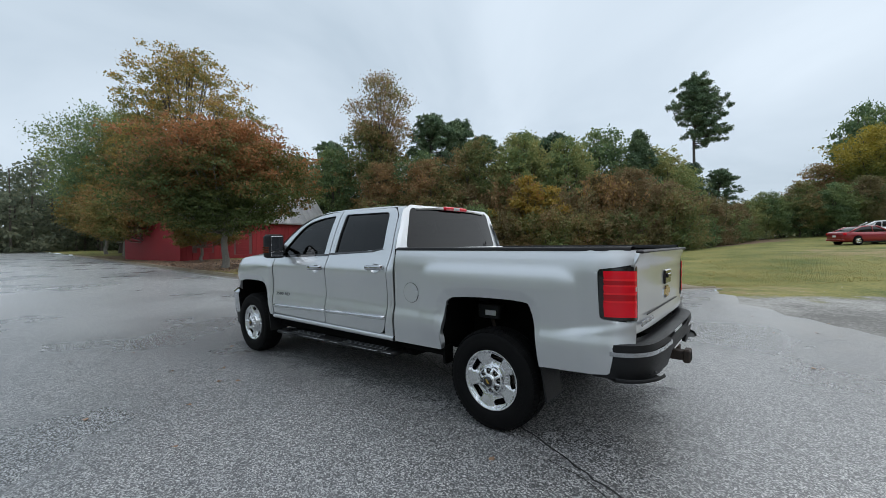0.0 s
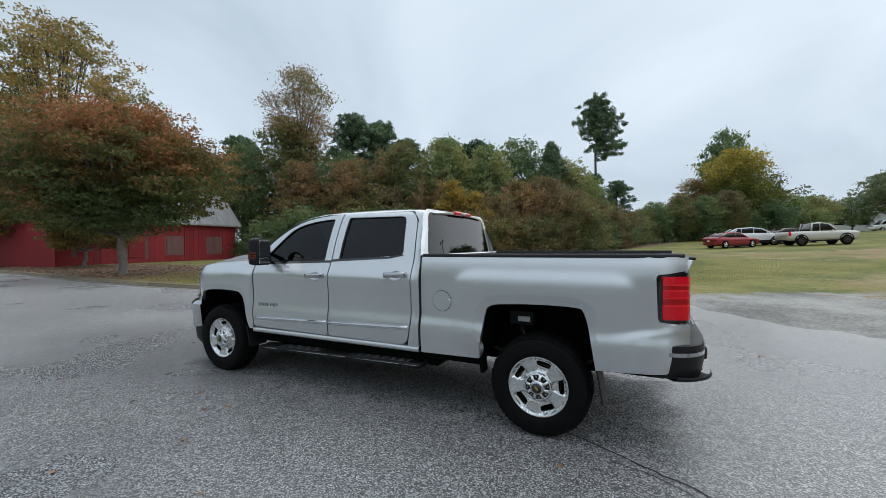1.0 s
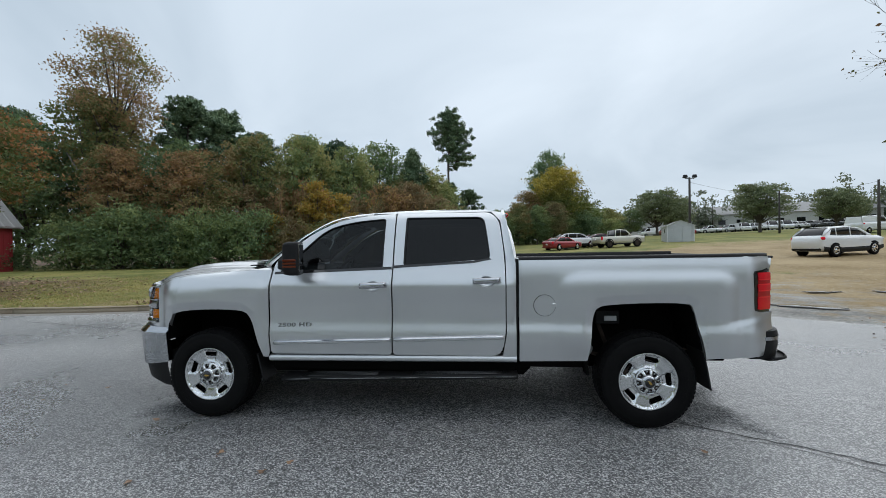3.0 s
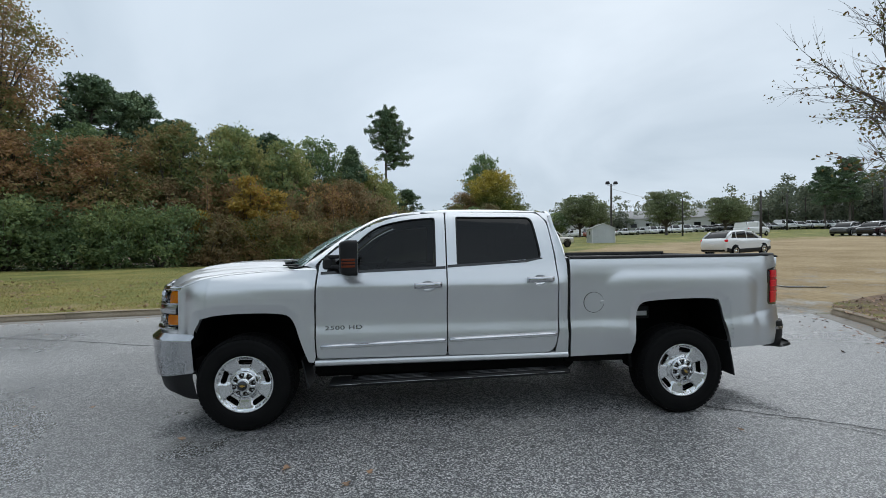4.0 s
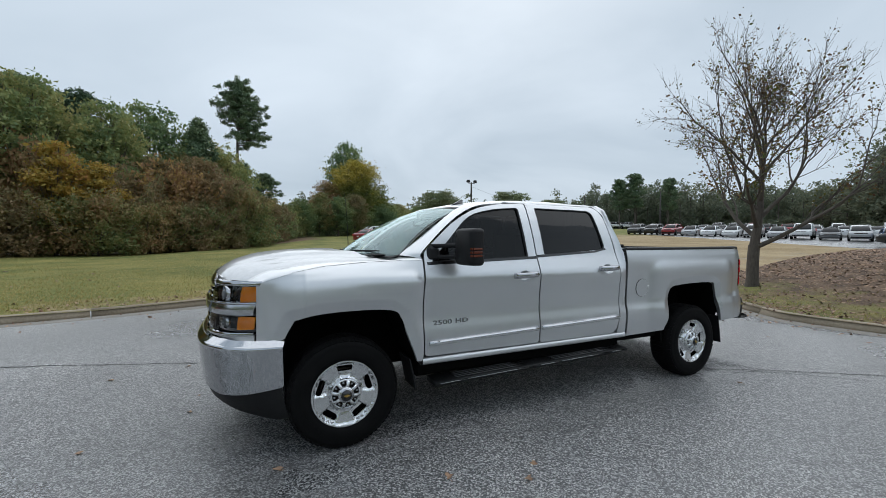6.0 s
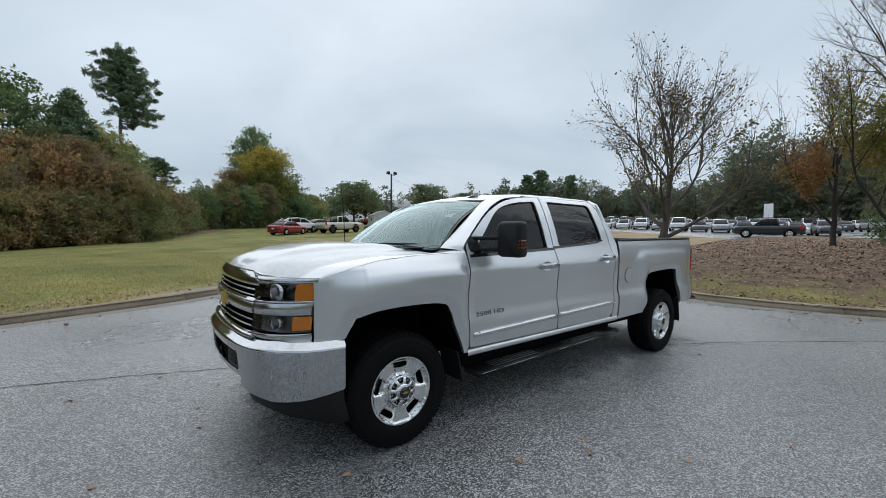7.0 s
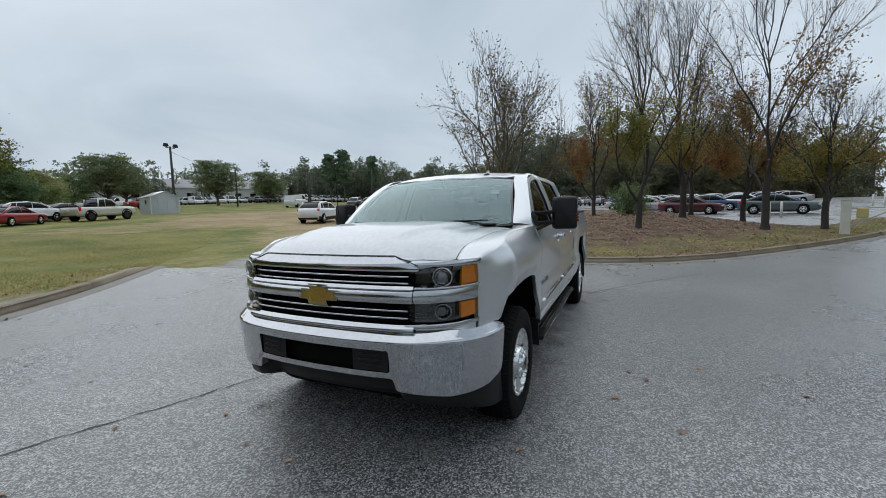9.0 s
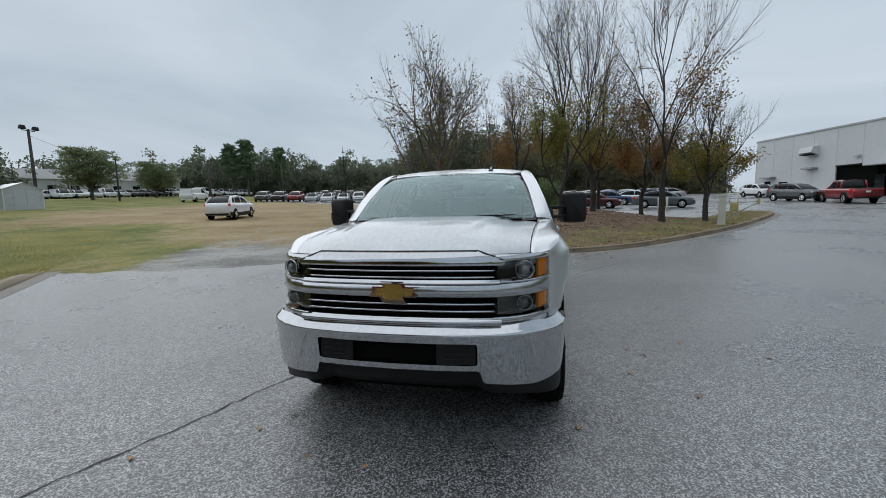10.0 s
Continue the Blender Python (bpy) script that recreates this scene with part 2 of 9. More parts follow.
# ---- mesh tools ----
class Geo:
    """Gathers vertices and faces; each face carries a material slot and a smooth flag."""

    def __init__(self):
        self.v, self.f, self.m, self.s = [], [], [], []

    def add(self, verts, faces, slot=0, smooth=False, mx=None):
        o = len(self.v)
        if mx is not None:
            verts = [tuple(mx @ Vector(p)) for p in verts]
        self.v.extend(tuple(p) for p in verts)
        for q in faces:
            self.f.append(tuple(i + o for i in q))
            self.m.append(slot)
            self.s.append(smooth)
        return self

    def box(self, c, size, bevel=0.0, slot=0, mx=None, taper=(1, 1)):
        """A box with chamfered edges; taper shrinks its top in x and y."""
        hx, hy, hz = (d / 2 for d in size)
        b = min(bevel, hx * 0.9, hy * 0.9, hz * 0.9)
        vs, key = [], {}
        for sx in (-1, 1):
            for sy in (-1, 1):
                for sz in (-1, 1):
                    for ax in range(3):
                        p = [sx * (hx - b * (ax != 0)), sy * (hy - b * (ax != 1)), sz * (hz - b * (ax != 2))]
                        if sz > 0:
                            p[0] *= taper[0]
                            p[1] *= taper[1]
                        key[sx, sy, sz, ax] = len(vs)
                        vs.append((p[0] + c[0], p[1] + c[1], p[2] + c[2]))
        fs = []
        for ax in range(3):
            a, d = (ax + 1) % 3, (ax + 2) % 3
            for s in (-1, 1):
                ring = []
                for sa, sd in ((-1, -1), (1, -1), (1, 1), (-1, 1)):
                    k = [0, 0, 0]
                    k[ax], k[a], k[d] = s, sa, sd
                    ring.append(key[k[0], k[1], k[2], ax])
                fs.append(ring if s > 0 else ring[::-1])
        if b > 0:
            for ax in range(3):
                a, d = (ax + 1) % 3, (ax + 2) % 3
                for sa in (-1, 1):
                    for sd in (-1, 1):
                        k0, k1 = [0, 0, 0], [0, 0, 0]
                        k0[a] = k1[a] = sa
                        k0[d] = k1[d] = sd
                        k0[ax], k1[ax] = -1, 1
                        ring = [key[(*k0, a)], key[(*k0, d)], key[(*k1, d)], key[(*k1, a)]]
                        fs.append(ring if sa * sd < 0 else ring[::-1])
            for sx in (-1, 1):
                for sy in (-1, 1):
                    for sz in (-1, 1):
                        tri = [key[sx, sy, sz, i] for i in range(3)]
                        fs.append(tri if sx * sy * sz > 0 else tri[::-1])
        return self.add(vs, fs, slot, False, mx)

    def lathe(self, profile, n=32, slot=0, mx=None, closed=False, smooth=True):
        """profile: (radius, height) pairs, turned about the z axis."""
        vs, fs = [], []
        for r, h in profile:
            for i in range(n):
                a = 2 * math.pi * i / n
                vs.append((r * math.cos(a), r * math.sin(a), h))
        k = len(profile)
        for j in range(k if closed else k - 1):
            for i in range(n):
                a, b2 = j * n + i, j * n + (i + 1) % n
                c, d = ((j + 1) % k) * n + (i + 1) % n, ((j + 1) % k) * n + i
                fs.append((a, b2, c, d))
        return self.add(vs, fs, slot, smooth, mx)

    def tube(self, pts, radii, n=6, slot=0, smooth=True, cap=True, mx=None):
        pts = [Vector(p) for p in pts]
        if not hasattr(radii, "__len__"):
            radii = [radii] * len(pts)
        vs, fs = [], []
        side = None
        for i, p in enumerate(pts):
            d = (pts[min(i + 1, len(pts) - 1)] - pts[max(i - 1, 0)])
            d = d.normalized() if d.length > 1e-9 else Vector((0, 0, 1))
            if side is None:
                side = d.orthogonal().normalized()
            side = (side - d * side.dot(d))
            side = side.normalized() if side.length > 1e-6 else d.orthogonal().normalized()
            other = d.cross(side)
            for k in range(n):
                a = 2 * math.pi * k / n
                vs.append(p + (side * math.cos(a) + other * math.sin(a)) * radii[i])
        for i in range(len(pts) - 1):
            for k in range(n):
                a, b2 = i * n + k, i * n + (k + 1) % n
                fs.append((a, b2, b2 + n, a + n))
        if cap:
            fs.append(tuple(range(n))[::-1])
            fs.append(tuple(range((len(pts) - 1) * n, len(pts) * n)))
        return self.add(vs, fs, slot, smooth, mx)

    def loft(self, sections, closed=True, caps=True, slot=0, smooth=True, mx=None):
        k = len(sections[0])
        vs = [p for s in sections for p in s]
        fs = []
        for i in range(len(sections) - 1):
            for j in range(k if closed else k - 1):
                a, b2 = i * k + j, i * k + (j + 1) % k
                fs.append((a, b2, b2 + k, a + k))
        if caps and closed:
            fs.append(tuple(range(k))[::-1])
            fs.append(tuple(range((len(sections) - 1) * k, len(sections) * k)))
        return self.add(vs, fs, slot, smooth, mx)

    def prism(self, outline, lo, hi, axis=1, slot=0, mx=None):
        """An outline in the two other axes, drawn out along one axis."""
        def at(p, h):
            q = [p[0], p[1]]
            q.insert(axis, h)
            return tuple(q)
        return self.loft([[at(p, lo) for p in outline], [at(p, hi) for p in outline]], slot=slot, smooth=False, mx=mx)

    def mesh(self, name, mats):
        me = bpy.data.meshes.new(name)
        me.from_pydata(self.v, [], self.f)
        me.polygons.foreach_set("material_index", self.m)
        me.polygons.foreach_set("use_smooth", self.s)
        for x in (mats if isinstance(mats, (list, tuple)) else [mats]):
            me.materials.append(x)
        me.update()
        return me


def fix_normals(me):
    bm = bmesh.new()
    bm.from_mesh(me)
    bmesh.ops.recalc_face_normals(bm, faces=bm.faces)
    bm.to_mesh(me)
    bm.free()


def part(name, geo, mats, parent=None, label="", fix=True):
    """One mesh object, under a thing or a part."""
    me = geo if isinstance(geo, bpy.types.Mesh) else geo.mesh(name, mats)
    if fix and not isinstance(geo, bpy.types.Mesh):
        fix_normals(me)
    ob = new(name, me)
    if parent is not None:
        ob.parent = parent
    if label:
        ob["label"] = label
    return ob


def thing(name, m, label, category, group="", kind=""):
    """An empty at a thing's base that carries its parts."""
    ob = new(name)
    ob.matrix_basis = m
    ob.empty_display_size = 0.2
    return tagged(ob, label, category, group, kind)


def solo(name, geo, mats, label, category="", group="", kind="", m=None, fix=True):
    ob = part(name, geo, mats, fix=fix)
    if m is not None:
        ob.matrix_basis = m
    return tagged(ob, label, category, group, kind)


def smoothstep(a, b, x):
    t = min(1.0, max(0.0, (x - a) / (b - a)))
    return t * t * (3 - 2 * t)


def lerp_table(table, x):
    if x <= table[0][0]:
        return table[0][1]
    for (x0, y0), (x1, y1) in zip(table, table[1:]):
        if x <= x1:
            return y0 + (y1 - y0) * (x - x0) / (x1 - x0)
    return table[-1][1]


def smooth_table(table, x, r):
    """A table's value with its corners rounded over r."""
    lo, hi = x - r, x + r
    xs = [lo] + [p[0] for p in table if lo < p[0] < hi] + [hi]
    vs = [lerp_table(table, q) for q in xs]
    return sum((b - a) * (va + vb) / 2 for a, b, va, vb in zip(xs, xs[1:], vs, vs[1:])) / (hi - lo)


def spline(pts, steps=6, closed=False):
    """A smooth line through the points."""
    pts = [Vector(p) for p in pts]
    out, n = [], len(pts)
    for i in range(n if closed else n - 1):
        p1, p2 = pts[i], pts[(i + 1) % n]
        p0 = pts[i - 1] if closed or i > 0 else p1 * 2 - p2
        p3 = pts[(i + 2) % n] if closed or i + 2 < n else p2 * 2 - p1
        for k in range(steps):
            t = k / steps
            out.append(0.5 * (2 * p1 + (p2 - p0) * t + (2 * p0 - 5 * p1 + 4 * p2 - p3) * t * t + (3 * p1 - p0 - 3 * p2 + p3) * t ** 3))
    if not closed:
        out.append(pts[-1])
    return out


def rounded(outline, r, steps=4):
    """A closed outline with its corners rounded by r (or by the third number of a corner)."""
    out, n = [], len(outline)
    for i, p in enumerate(outline):
        rad = p[2] if len(p) > 2 else r
        a, b, c = (Vector(outline[j % n][:2]) for j in (i - 1, i, i + 1))
        u, w = (a - b), (c - b)
        d = min(rad, u.length * 0.45, w.length * 0.45)
        if d < 1e-5:
            out.append(tuple(b))
            continue
        p0, p1 = b + u.normalized() * d, b + w.normalized() * d
        for k in range(steps + 1):
            t = k / steps
            out.append(tuple(p0 * (1 - t) ** 2 + b * 2 * t * (1 - t) + p1 * t * t))
    return out


def filled(outlines, step):
    """A flat sheet in (u, v) from an outline and its holes, cut into cells of about one step."""
    bm = bmesh.new()
    edges = []
    for ring in outlines:
        vs = [bm.verts.new((p[0], p[1], 0)) for p in ring]
        edges += [bm.edges.new((vs[i], vs[(i + 1) % len(vs)])) for i in range(len(vs))]
    bmesh.ops.triangle_fill(bm, use_beauty=True, use_dissolve=False, edges=edges, normal=(0, 0, 1))
    steps = step if isinstance(step, (tuple, list)) else (step, step)
    for ax in (0, 1):
        cs = [v.co[ax] for v in bm.verts]
        lo, hi, st = min(cs), max(cs), steps[ax]
        places = st if isinstance(st, list) else [k * st for k in range(math.ceil(lo / st), math.floor(hi / st) + 1)]
        for at in places:
            if not lo < at < hi:
                continue
            co, no = [0, 0, 0], [0, 0, 0]
            co[ax], no[ax] = at, 1
            bmesh.ops.bisect_plane(bm, geom=bm.verts[:] + bm.edges[:] + bm.faces[:], plane_co=co, plane_no=no)
    return bm


def panel_mesh(name, outlines, onto, mats, step=0.06, thick=0.02, lip=0.003):
    """A skin: outlines in (u, v) laid onto a surface onto(u, v) -> (x, y, z), with rolled edges turned in by thick.
    The skin is shaded by the true normals of that surface."""
    bm = filled(outlines, step)
    e = 6e-3

    def frame_at(u, v):
        p = Vector(onto(u, v))
        du = Vector(onto(u + e, v)) - Vector(onto(u - e, v))
        dv = Vector(onto(u, v + e)) - Vector(onto(u, v - e))
        return p, du.cross(dv).normalized()

    bm.verts.ensure_lookup_table()
    bm.verts.index_update()
    verts, normals, faces = [], [], []
    spots = []
    rim = {v.index for ed in bm.edges if ed.is_boundary for v in ed.verts}
    for v in bm.verts:
        p, nrm = frame_at(v.co.x, v.co.y)
        spots.append((p, nrm))
        verts.append(p - nrm * (lip if v.index in rim else 0))
        normals.append(nrm)
    for f in bm.faces:
        ring = [v.index for v in f.verts]
        if f.normal.z < 0:
            ring.reverse()
        faces.append(ring)
    for ed in bm.edges:
        if not ed.is_boundary:
            continue
        a, b = ed.verts
        f = ed.link_faces[0]
        i, j = a.index, b.index
        o = len(verts)
        pi, ni = spots[i]
        pj, nj = spots[j]
        out_n = (pj - pi).cross(ni)
        if out_n.length < 1e-9:
            continue
        out_n.normalize()
        inner = frame_at(f.calc_center_median().x, f.calc_center_median().y)[0]
        if out_n.dot((pi + pj) / 2 - inner) < 0:
            out_n = -out_n
        quad = [pi - ni * lip, pj - nj * lip, pj - nj * thick, pi - ni * thick]
        if (quad[1] - quad[0]).cross(quad[2] - quad[1]).dot(out_n) < 0:
            quad.reverse()
        verts += quad
        normals += [out_n] * 4
        faces.append([o, o + 1, o + 2, o + 3])
    bm.free()
    me = bpy.data.meshes.new(name)
    me.from_pydata([tuple(p) for p in verts], [], faces)
    for x in (mats if isinstance(mats, (list, tuple)) else [mats]):
        me.materials.append(x)
    me.polygons.foreach_set("use_smooth", [True] * len(me.polygons))
    me.update()
    me.normals_split_custom_set_from_vertices([tuple(q) for q in normals])
    return me


def mirrored(me, name):
    """The same skin on the other side of y = 0."""
    other = bpy.data.meshes.new(name)
    vs = [(v.co.x, -v.co.y, v.co.z) for v in me.vertices]
    nr = [None] * len(vs)
    for lp in me.loops:
        q = me.corner_normals[lp.index].vector
        nr[lp.vertex_index] = (q[0], -q[1], q[2])
    fs = [list(p.vertices)[::-1] for p in me.polygons]
    other.from_pydata(vs, [], fs)
    for x in me.materials:
        other.materials.append(x)
    other.polygons.foreach_set("use_smooth", [p.use_smooth for p in me.polygons])
    other.polygons.foreach_set("material_index", [p.material_index for p in me.polygons])
    other.update()
    other.normals_split_custom_set_from_vertices([q or (0, 0, 1) for q in nr])
    return other


# ---- ground ----
KERB_L = [(-125, 10.2), (-60, 6.9), (-30, 5.2), (-20, 4.65), (-14, 4.5), (-10, 4.85), (-8.4, 5.15), (-5.7, 5.72), (-4.4, 6.15), (-2.7, 6.9), (-0.7, 8.25), (0.6, 9.35), (2.45, 11.0)]
KERB_R = [(8.54, 3.58), (7.84, 2.13), (7.14, 1.0), (6.83, 0.35), (6.86, -0.5), (7.05, -1.5), (7.35, -2.4), (7.8, -3.1), (8.74, -4.25), (10.8, -6.15), (14.5, -9.3), (18.2, -12.0), (22.2, -14.6),
          (23.6, -15.0), (24.5, -14.5), (24.6, -13.5), (23.5, -12.4), (20.0, -10.4)]
KL = [(p.x, p.y) for p in spline([(*q, 0) for q in KERB_L], 5)]
KR = [(p.x, p.y) for p in spline([(*q, 0) for q in KERB_R], 5)]


def soft_ramp(u, r=4.0, top=75.0):
    u = min(u, top)
    return 0.0 if u < -r else (u + r) ** 2 / (4 * r) if u < r else u


def ground_z(x, y):
    """The lie of the land: level round the truck, rising gently to the lots behind."""
    z = 0.032 * soft_ramp(x - 9, 5) + 0.039 * soft_ramp(y - 9, 5) * smoothstep(-12, 6, x)
    d = math.hypot(x, y)
    if d > 110:
        z += 0.012 * (min(d, 400) - 110) * smoothstep(-0.2, 0.6, (0.8 * x + 0.4 * y) / d)
    return z


SEGS = {}


def kerb_dist(x, y, line):
    """Distance to a line, and 1 on its left or -1 on its right."""
    key = id(line)
    if key not in SEGS:
        p = np.array(line, float)
        a, d = p[:-1], p[1:] - p[:-1]
        SEGS[key] = (a[:, 0].copy(), a[:, 1].copy(), d[:, 0].copy(), d[:, 1].copy(), 1 / (d ** 2).sum(1), line)
    ax, ay, dx, dy, inv, keep = SEGS[key]
    ux, uy = x - ax, y - ay
    t = np.minimum(1.0, np.maximum(0.0, (ux * dx + uy * dy) * inv))
    ex, ey = ux - dx * t, uy - dy * t
    q = ex * ex + ey * ey
    i = int(q.argmin())
    return math.sqrt(q[i]), (1 if dx[i] * uy[i] - dy[i] * ux[i] > 0 else -1)


def verge_z(x, y):
    """Ground beyond the left kerb: up to the kerb's top, running out to the gravel."""
    d, s = kerb_dist(x, y, KL)
    lift = 0.135 * (1 - smoothstep(-1.0, 3.2, x + 0.2 * (y - 9)))
    return ground_z(x, y) + lift + 0.10 * smoothstep(0.5, 6, d) * lift / 0.135 + 0.02 * noise.noise((x * 0.5, y * 0.5, 0))




def sheet(name, outlines, height, mats, step, label, cover=None, kind="structure"):
    bm = filled(outlines, step)
    for v in bm.verts:
        v.co.z = height(v.co.x, v.co.y)
    bmesh.ops.recalc_face_normals(bm, faces=bm.faces)
    me = bpy.data.meshes.new(name)
    bm.to_mesh(me)
    bm.free()
    if me.polygons and sum(p.normal.z for p in me.polygons) < 0:
        me.flip_normals()
    me.polygons.foreach_set("use_smooth", [True] * len(me.polygons))
    me.materials.append(mats)
    if cover:
        at = me.color_attributes.new("cover", "FLOAT_COLOR", "POINT")
        for i, v in enumerate(me.vertices):
            at.data[i].color = (*cover(v.co.x, v.co.y), 1)
    ob = new(name, me)
    return tagged(ob, label, "ground", kind=kind)


def cover_material(name, bases, rough, bump_scale=40, bump=0.5):
    """Turf with patches of other cover; the mesh says how much of each lies where, ragged by noise."""
    m = bpy.data.materials.new(name)
    m.use_nodes = True
    n, l = m.node_tree.nodes, m.node_tree.links
    b = n["Principled BSDF"]
    tc = n.new("ShaderNodeTexCoord")
    at = n.new("ShaderNodeVertexColor")
    at.layer_name = "cover"
    sep = n.new("ShaderNodeSeparateColor")
    l.new(at.outputs["Color"], sep.inputs[0])

    def tex(scale, detail=5, rgh=0.6):
        t = n.new("ShaderNodeTexNoise")
        t.inputs["Scale"].default_value = scale
        t.inputs["Detail"].default_value = detail
        t.inputs["Roughness"].default_value = rgh
        l.new(tc.outputs["Object"], t.inputs["Vector"])
        return t

    def shade(c1, c2, scale, fine):
        a, f = tex(scale), tex(fine)
        k = n.new("ShaderNodeMath")
        k.operation = "MULTIPLY_ADD"
        k.inputs[1].default_value = 0.42
        l.new(f.outputs["Fac"], k.inputs[0])
        h = n.new("ShaderNodeMath")
        h.operation = "MULTIPLY"
        h.inputs[1].default_value = 0.58
        l.new(a.outputs["Fac"], h.inputs[0])
        l.new(h.outputs[0], k.inputs[2])
        r = n.new("ShaderNodeValToRGB")
        r.color_ramp.elements[0].position, r.color_ramp.elements[0].color = 0.40, (*c1, 1)
        r.color_ramp.elements[1].position, r.color_ramp.elements[1].color = 0.60, (*c2, 1)
        l.new(k.outputs[0], r.inputs[0])
        return r.outputs[0]

    colour = shade(*bases[0])
    rag = tex(0.9, 8, 0.7)
    for i, base in enumerate(bases[1:4]):
        k = n.new("ShaderNodeMath")
        k.operation = "ADD"
        l.new(sep.outputs[i], k.inputs[0])
        l.new(rag.outputs["Fac"], k.inputs[1])
        mr = n.new("ShaderNodeMapRange")
        mr.inputs["From Min"].default_value = 0.90
        mr.inputs["From Max"].default_value = 1.10
        l.new(k.outputs[0], mr.inputs["Value"])
        mx = n.new("ShaderNodeMix")
        mx.data_type = "RGBA"
        l.new(mr.outputs[0], mx.inputs["Factor"])
        l.new(colour, mx.inputs["A"])
        l.new(shade(*base), mx.inputs["B"])
        colour = mx.outputs["Result"]
    l.new(colour, b.inputs["Base Color"])
    b.inputs["Roughness"].default_value = rough
    b.inputs["Specular IOR Level"].default_value = 0.3
    bt = tex(bump_scale, 4, 0.7)
    bp = n.new("ShaderNodeBump")
    bp.inputs["Strength"].default_value = bump
    bp.inputs["Distance"].default_value = 0.03
    l.new(bt.outputs["Fac"], bp.inputs["Height"])
    l.new(bp.outputs[0], b.inputs["Normal"])
    return m


# cover: red = gravel, green = bare tan soil, blue = fallen leaves
turf = cover_material("turf", [((0.098, 0.128, 0.030), (0.29, 0.255, 0.080), 0.35, 9.0), ((0.19, 0.183, 0.170), (0.44, 0.425, 0.395), 0.5, 14.0), ((0.26, 0.185, 0.09), (0.42, 0.32, 0.185), 0.3, 7.0), ((0.085, 0.056, 0.038), (0.25, 0.165, 0.105), 1.5, 16.0)], 0.9)


def asphalt_material():
    m = bpy.data.materials.new("asphalt")
    m.use_nodes = True
    n, l = m.node_tree.nodes, m.node_tree.links
    b = n["Principled BSDF"]
    tc = n.new("ShaderNodeTexCoord")

    def tex(kind, scale, detail=3):
        t = n.new(kind)
        t.inputs["Scale"].default_value = scale
        if kind == "ShaderNodeTexNoise":
            t.inputs["Detail"].default_value = detail
        l.new(tc.outputs["Object"], t.inputs["Vector"])
        return t
    stones = tex("ShaderNodeTexVoronoi", 122)
    grit = tex("ShaderNodeTexNoise", 230)
    stain = tex("ShaderNodeTexNoise", 0.35, 6)
    r1 = n.new("ShaderNodeValToRGB")
    els = r1.color_ramp.elements
    els[0].position, els[0].color = 0.0, (0.008, 0.0083, 0.009, 1)
    els[1].position, els[1].color = 1.0, (0.60, 0.60, 0.59, 1)
    e = els.new(0.55)
    e.color = (0.102, 0.104, 0.106, 1)
    e = els.new(0.80)
    e.color = (0.36, 0.36, 0.356, 1)
    sepc = n.new("ShaderNodeSeparateColor")
    l.new(stones.outputs["Color"], sepc.inputs[0])
    mixv = n.new("ShaderNodeMath")
    mixv.operation = "MULTIPLY_ADD"
    mixv.inputs[1].default_value = 0.45
    l.new(grit.outputs["Fac"], mixv.inputs[0])
    k = n.new("ShaderNodeMath")
    k.operation = "MULTIPLY"
    k.inputs[1].default_value = 0.72
    l.new(sepc.outputs[0], k.inputs[0])
    l.new(k.outputs[0], mixv.inputs[2])
    l.new(mixv.outputs[0], r1.inputs[0])
    mul = n.new("ShaderNodeMix")
    mul.data_type = "RGBA"
    mul.blend_type = "MULTIPLY"
    mul.inputs["Factor"].default_value = 1.0
    r2 = n.new("ShaderNodeValToRGB")
    r2.color_ramp.elements[0].position, r2.color_ramp.elements[0].color = 0.3, (0.82, 0.83, 0.85, 1)
    r2.color_ramp.elements[1].position, r2.color_ramp.elements[1].color = 0.7, (1.14, 1.13, 1.12, 1)
    l.new(stain.outputs["Fac"], r2.inputs[0])
    l.new(r1.outputs[0], mul.inputs["A"])
    l.new(r2.outputs[0], mul.inputs["B"])
    # pale sand washed onto the asphalt where the gravel drive comes in
    def along(v, off):
        d = n.new("ShaderNodeVectorMath")
        d.operation = "DOT_PRODUCT"
        d.inputs[1].default_value = v
        l.new(tc.outputs["Object"], d.inputs[0])
        k_ = n.new("ShaderNodeMath")
        k_.operation = "ADD"
        k_.inputs[1].default_value = off
        l.new(d.outputs["Value"], k_.inputs[0])
        return k_.outputs[0]

    def mapped(v, a, c, d=0.0, e_=1.0):
        r_ = n.new("ShaderNodeMapRange")
        r_.inputs["From Min"].default_value, r_.inputs["From Max"].default_value = a, c
        r_.inputs["To Min"].default_value, r_.inputs["To Max"].default_value = d, e_
        l.new(v, r_.inputs["Value"])
        return r_.outputs[0]

    def combine(op, a, c):
        k_ = n.new("ShaderNodeMath")
        k_.operation = op
        l.new(a, k_.inputs[0])
        l.new(c, k_.inputs[1])
        return k_.outputs[0]
    across = mapped(along((0.77, 0.64, 0), -8.93), -4.2, 0.0)
    side_ = n.new("ShaderNodeMath")
    side_.operation = "ABSOLUTE"
    l.new(along((0.64, -0.77, 0), 2.1), side_.inputs[0])
    within = mapped(side_.outputs[0], 3.0, 6.0, 1.0, 0.0)
    wash = tex("ShaderNodeTexNoise", 0.8, 9)
    wash.inputs["Roughness"].default_value = 0.68
    sand_f = mapped(combine("ADD", combine("MULTIPLY", across, within), mapped(wash.outputs["Fac"], 0.25, 0.75, -0.6, 0.6)), 0.42, 0.9, 0.0, 0.7)
    # mottling between the sizes of stones and stains
    mott = tex("ShaderNodeTexNoise", 9.0, 6)
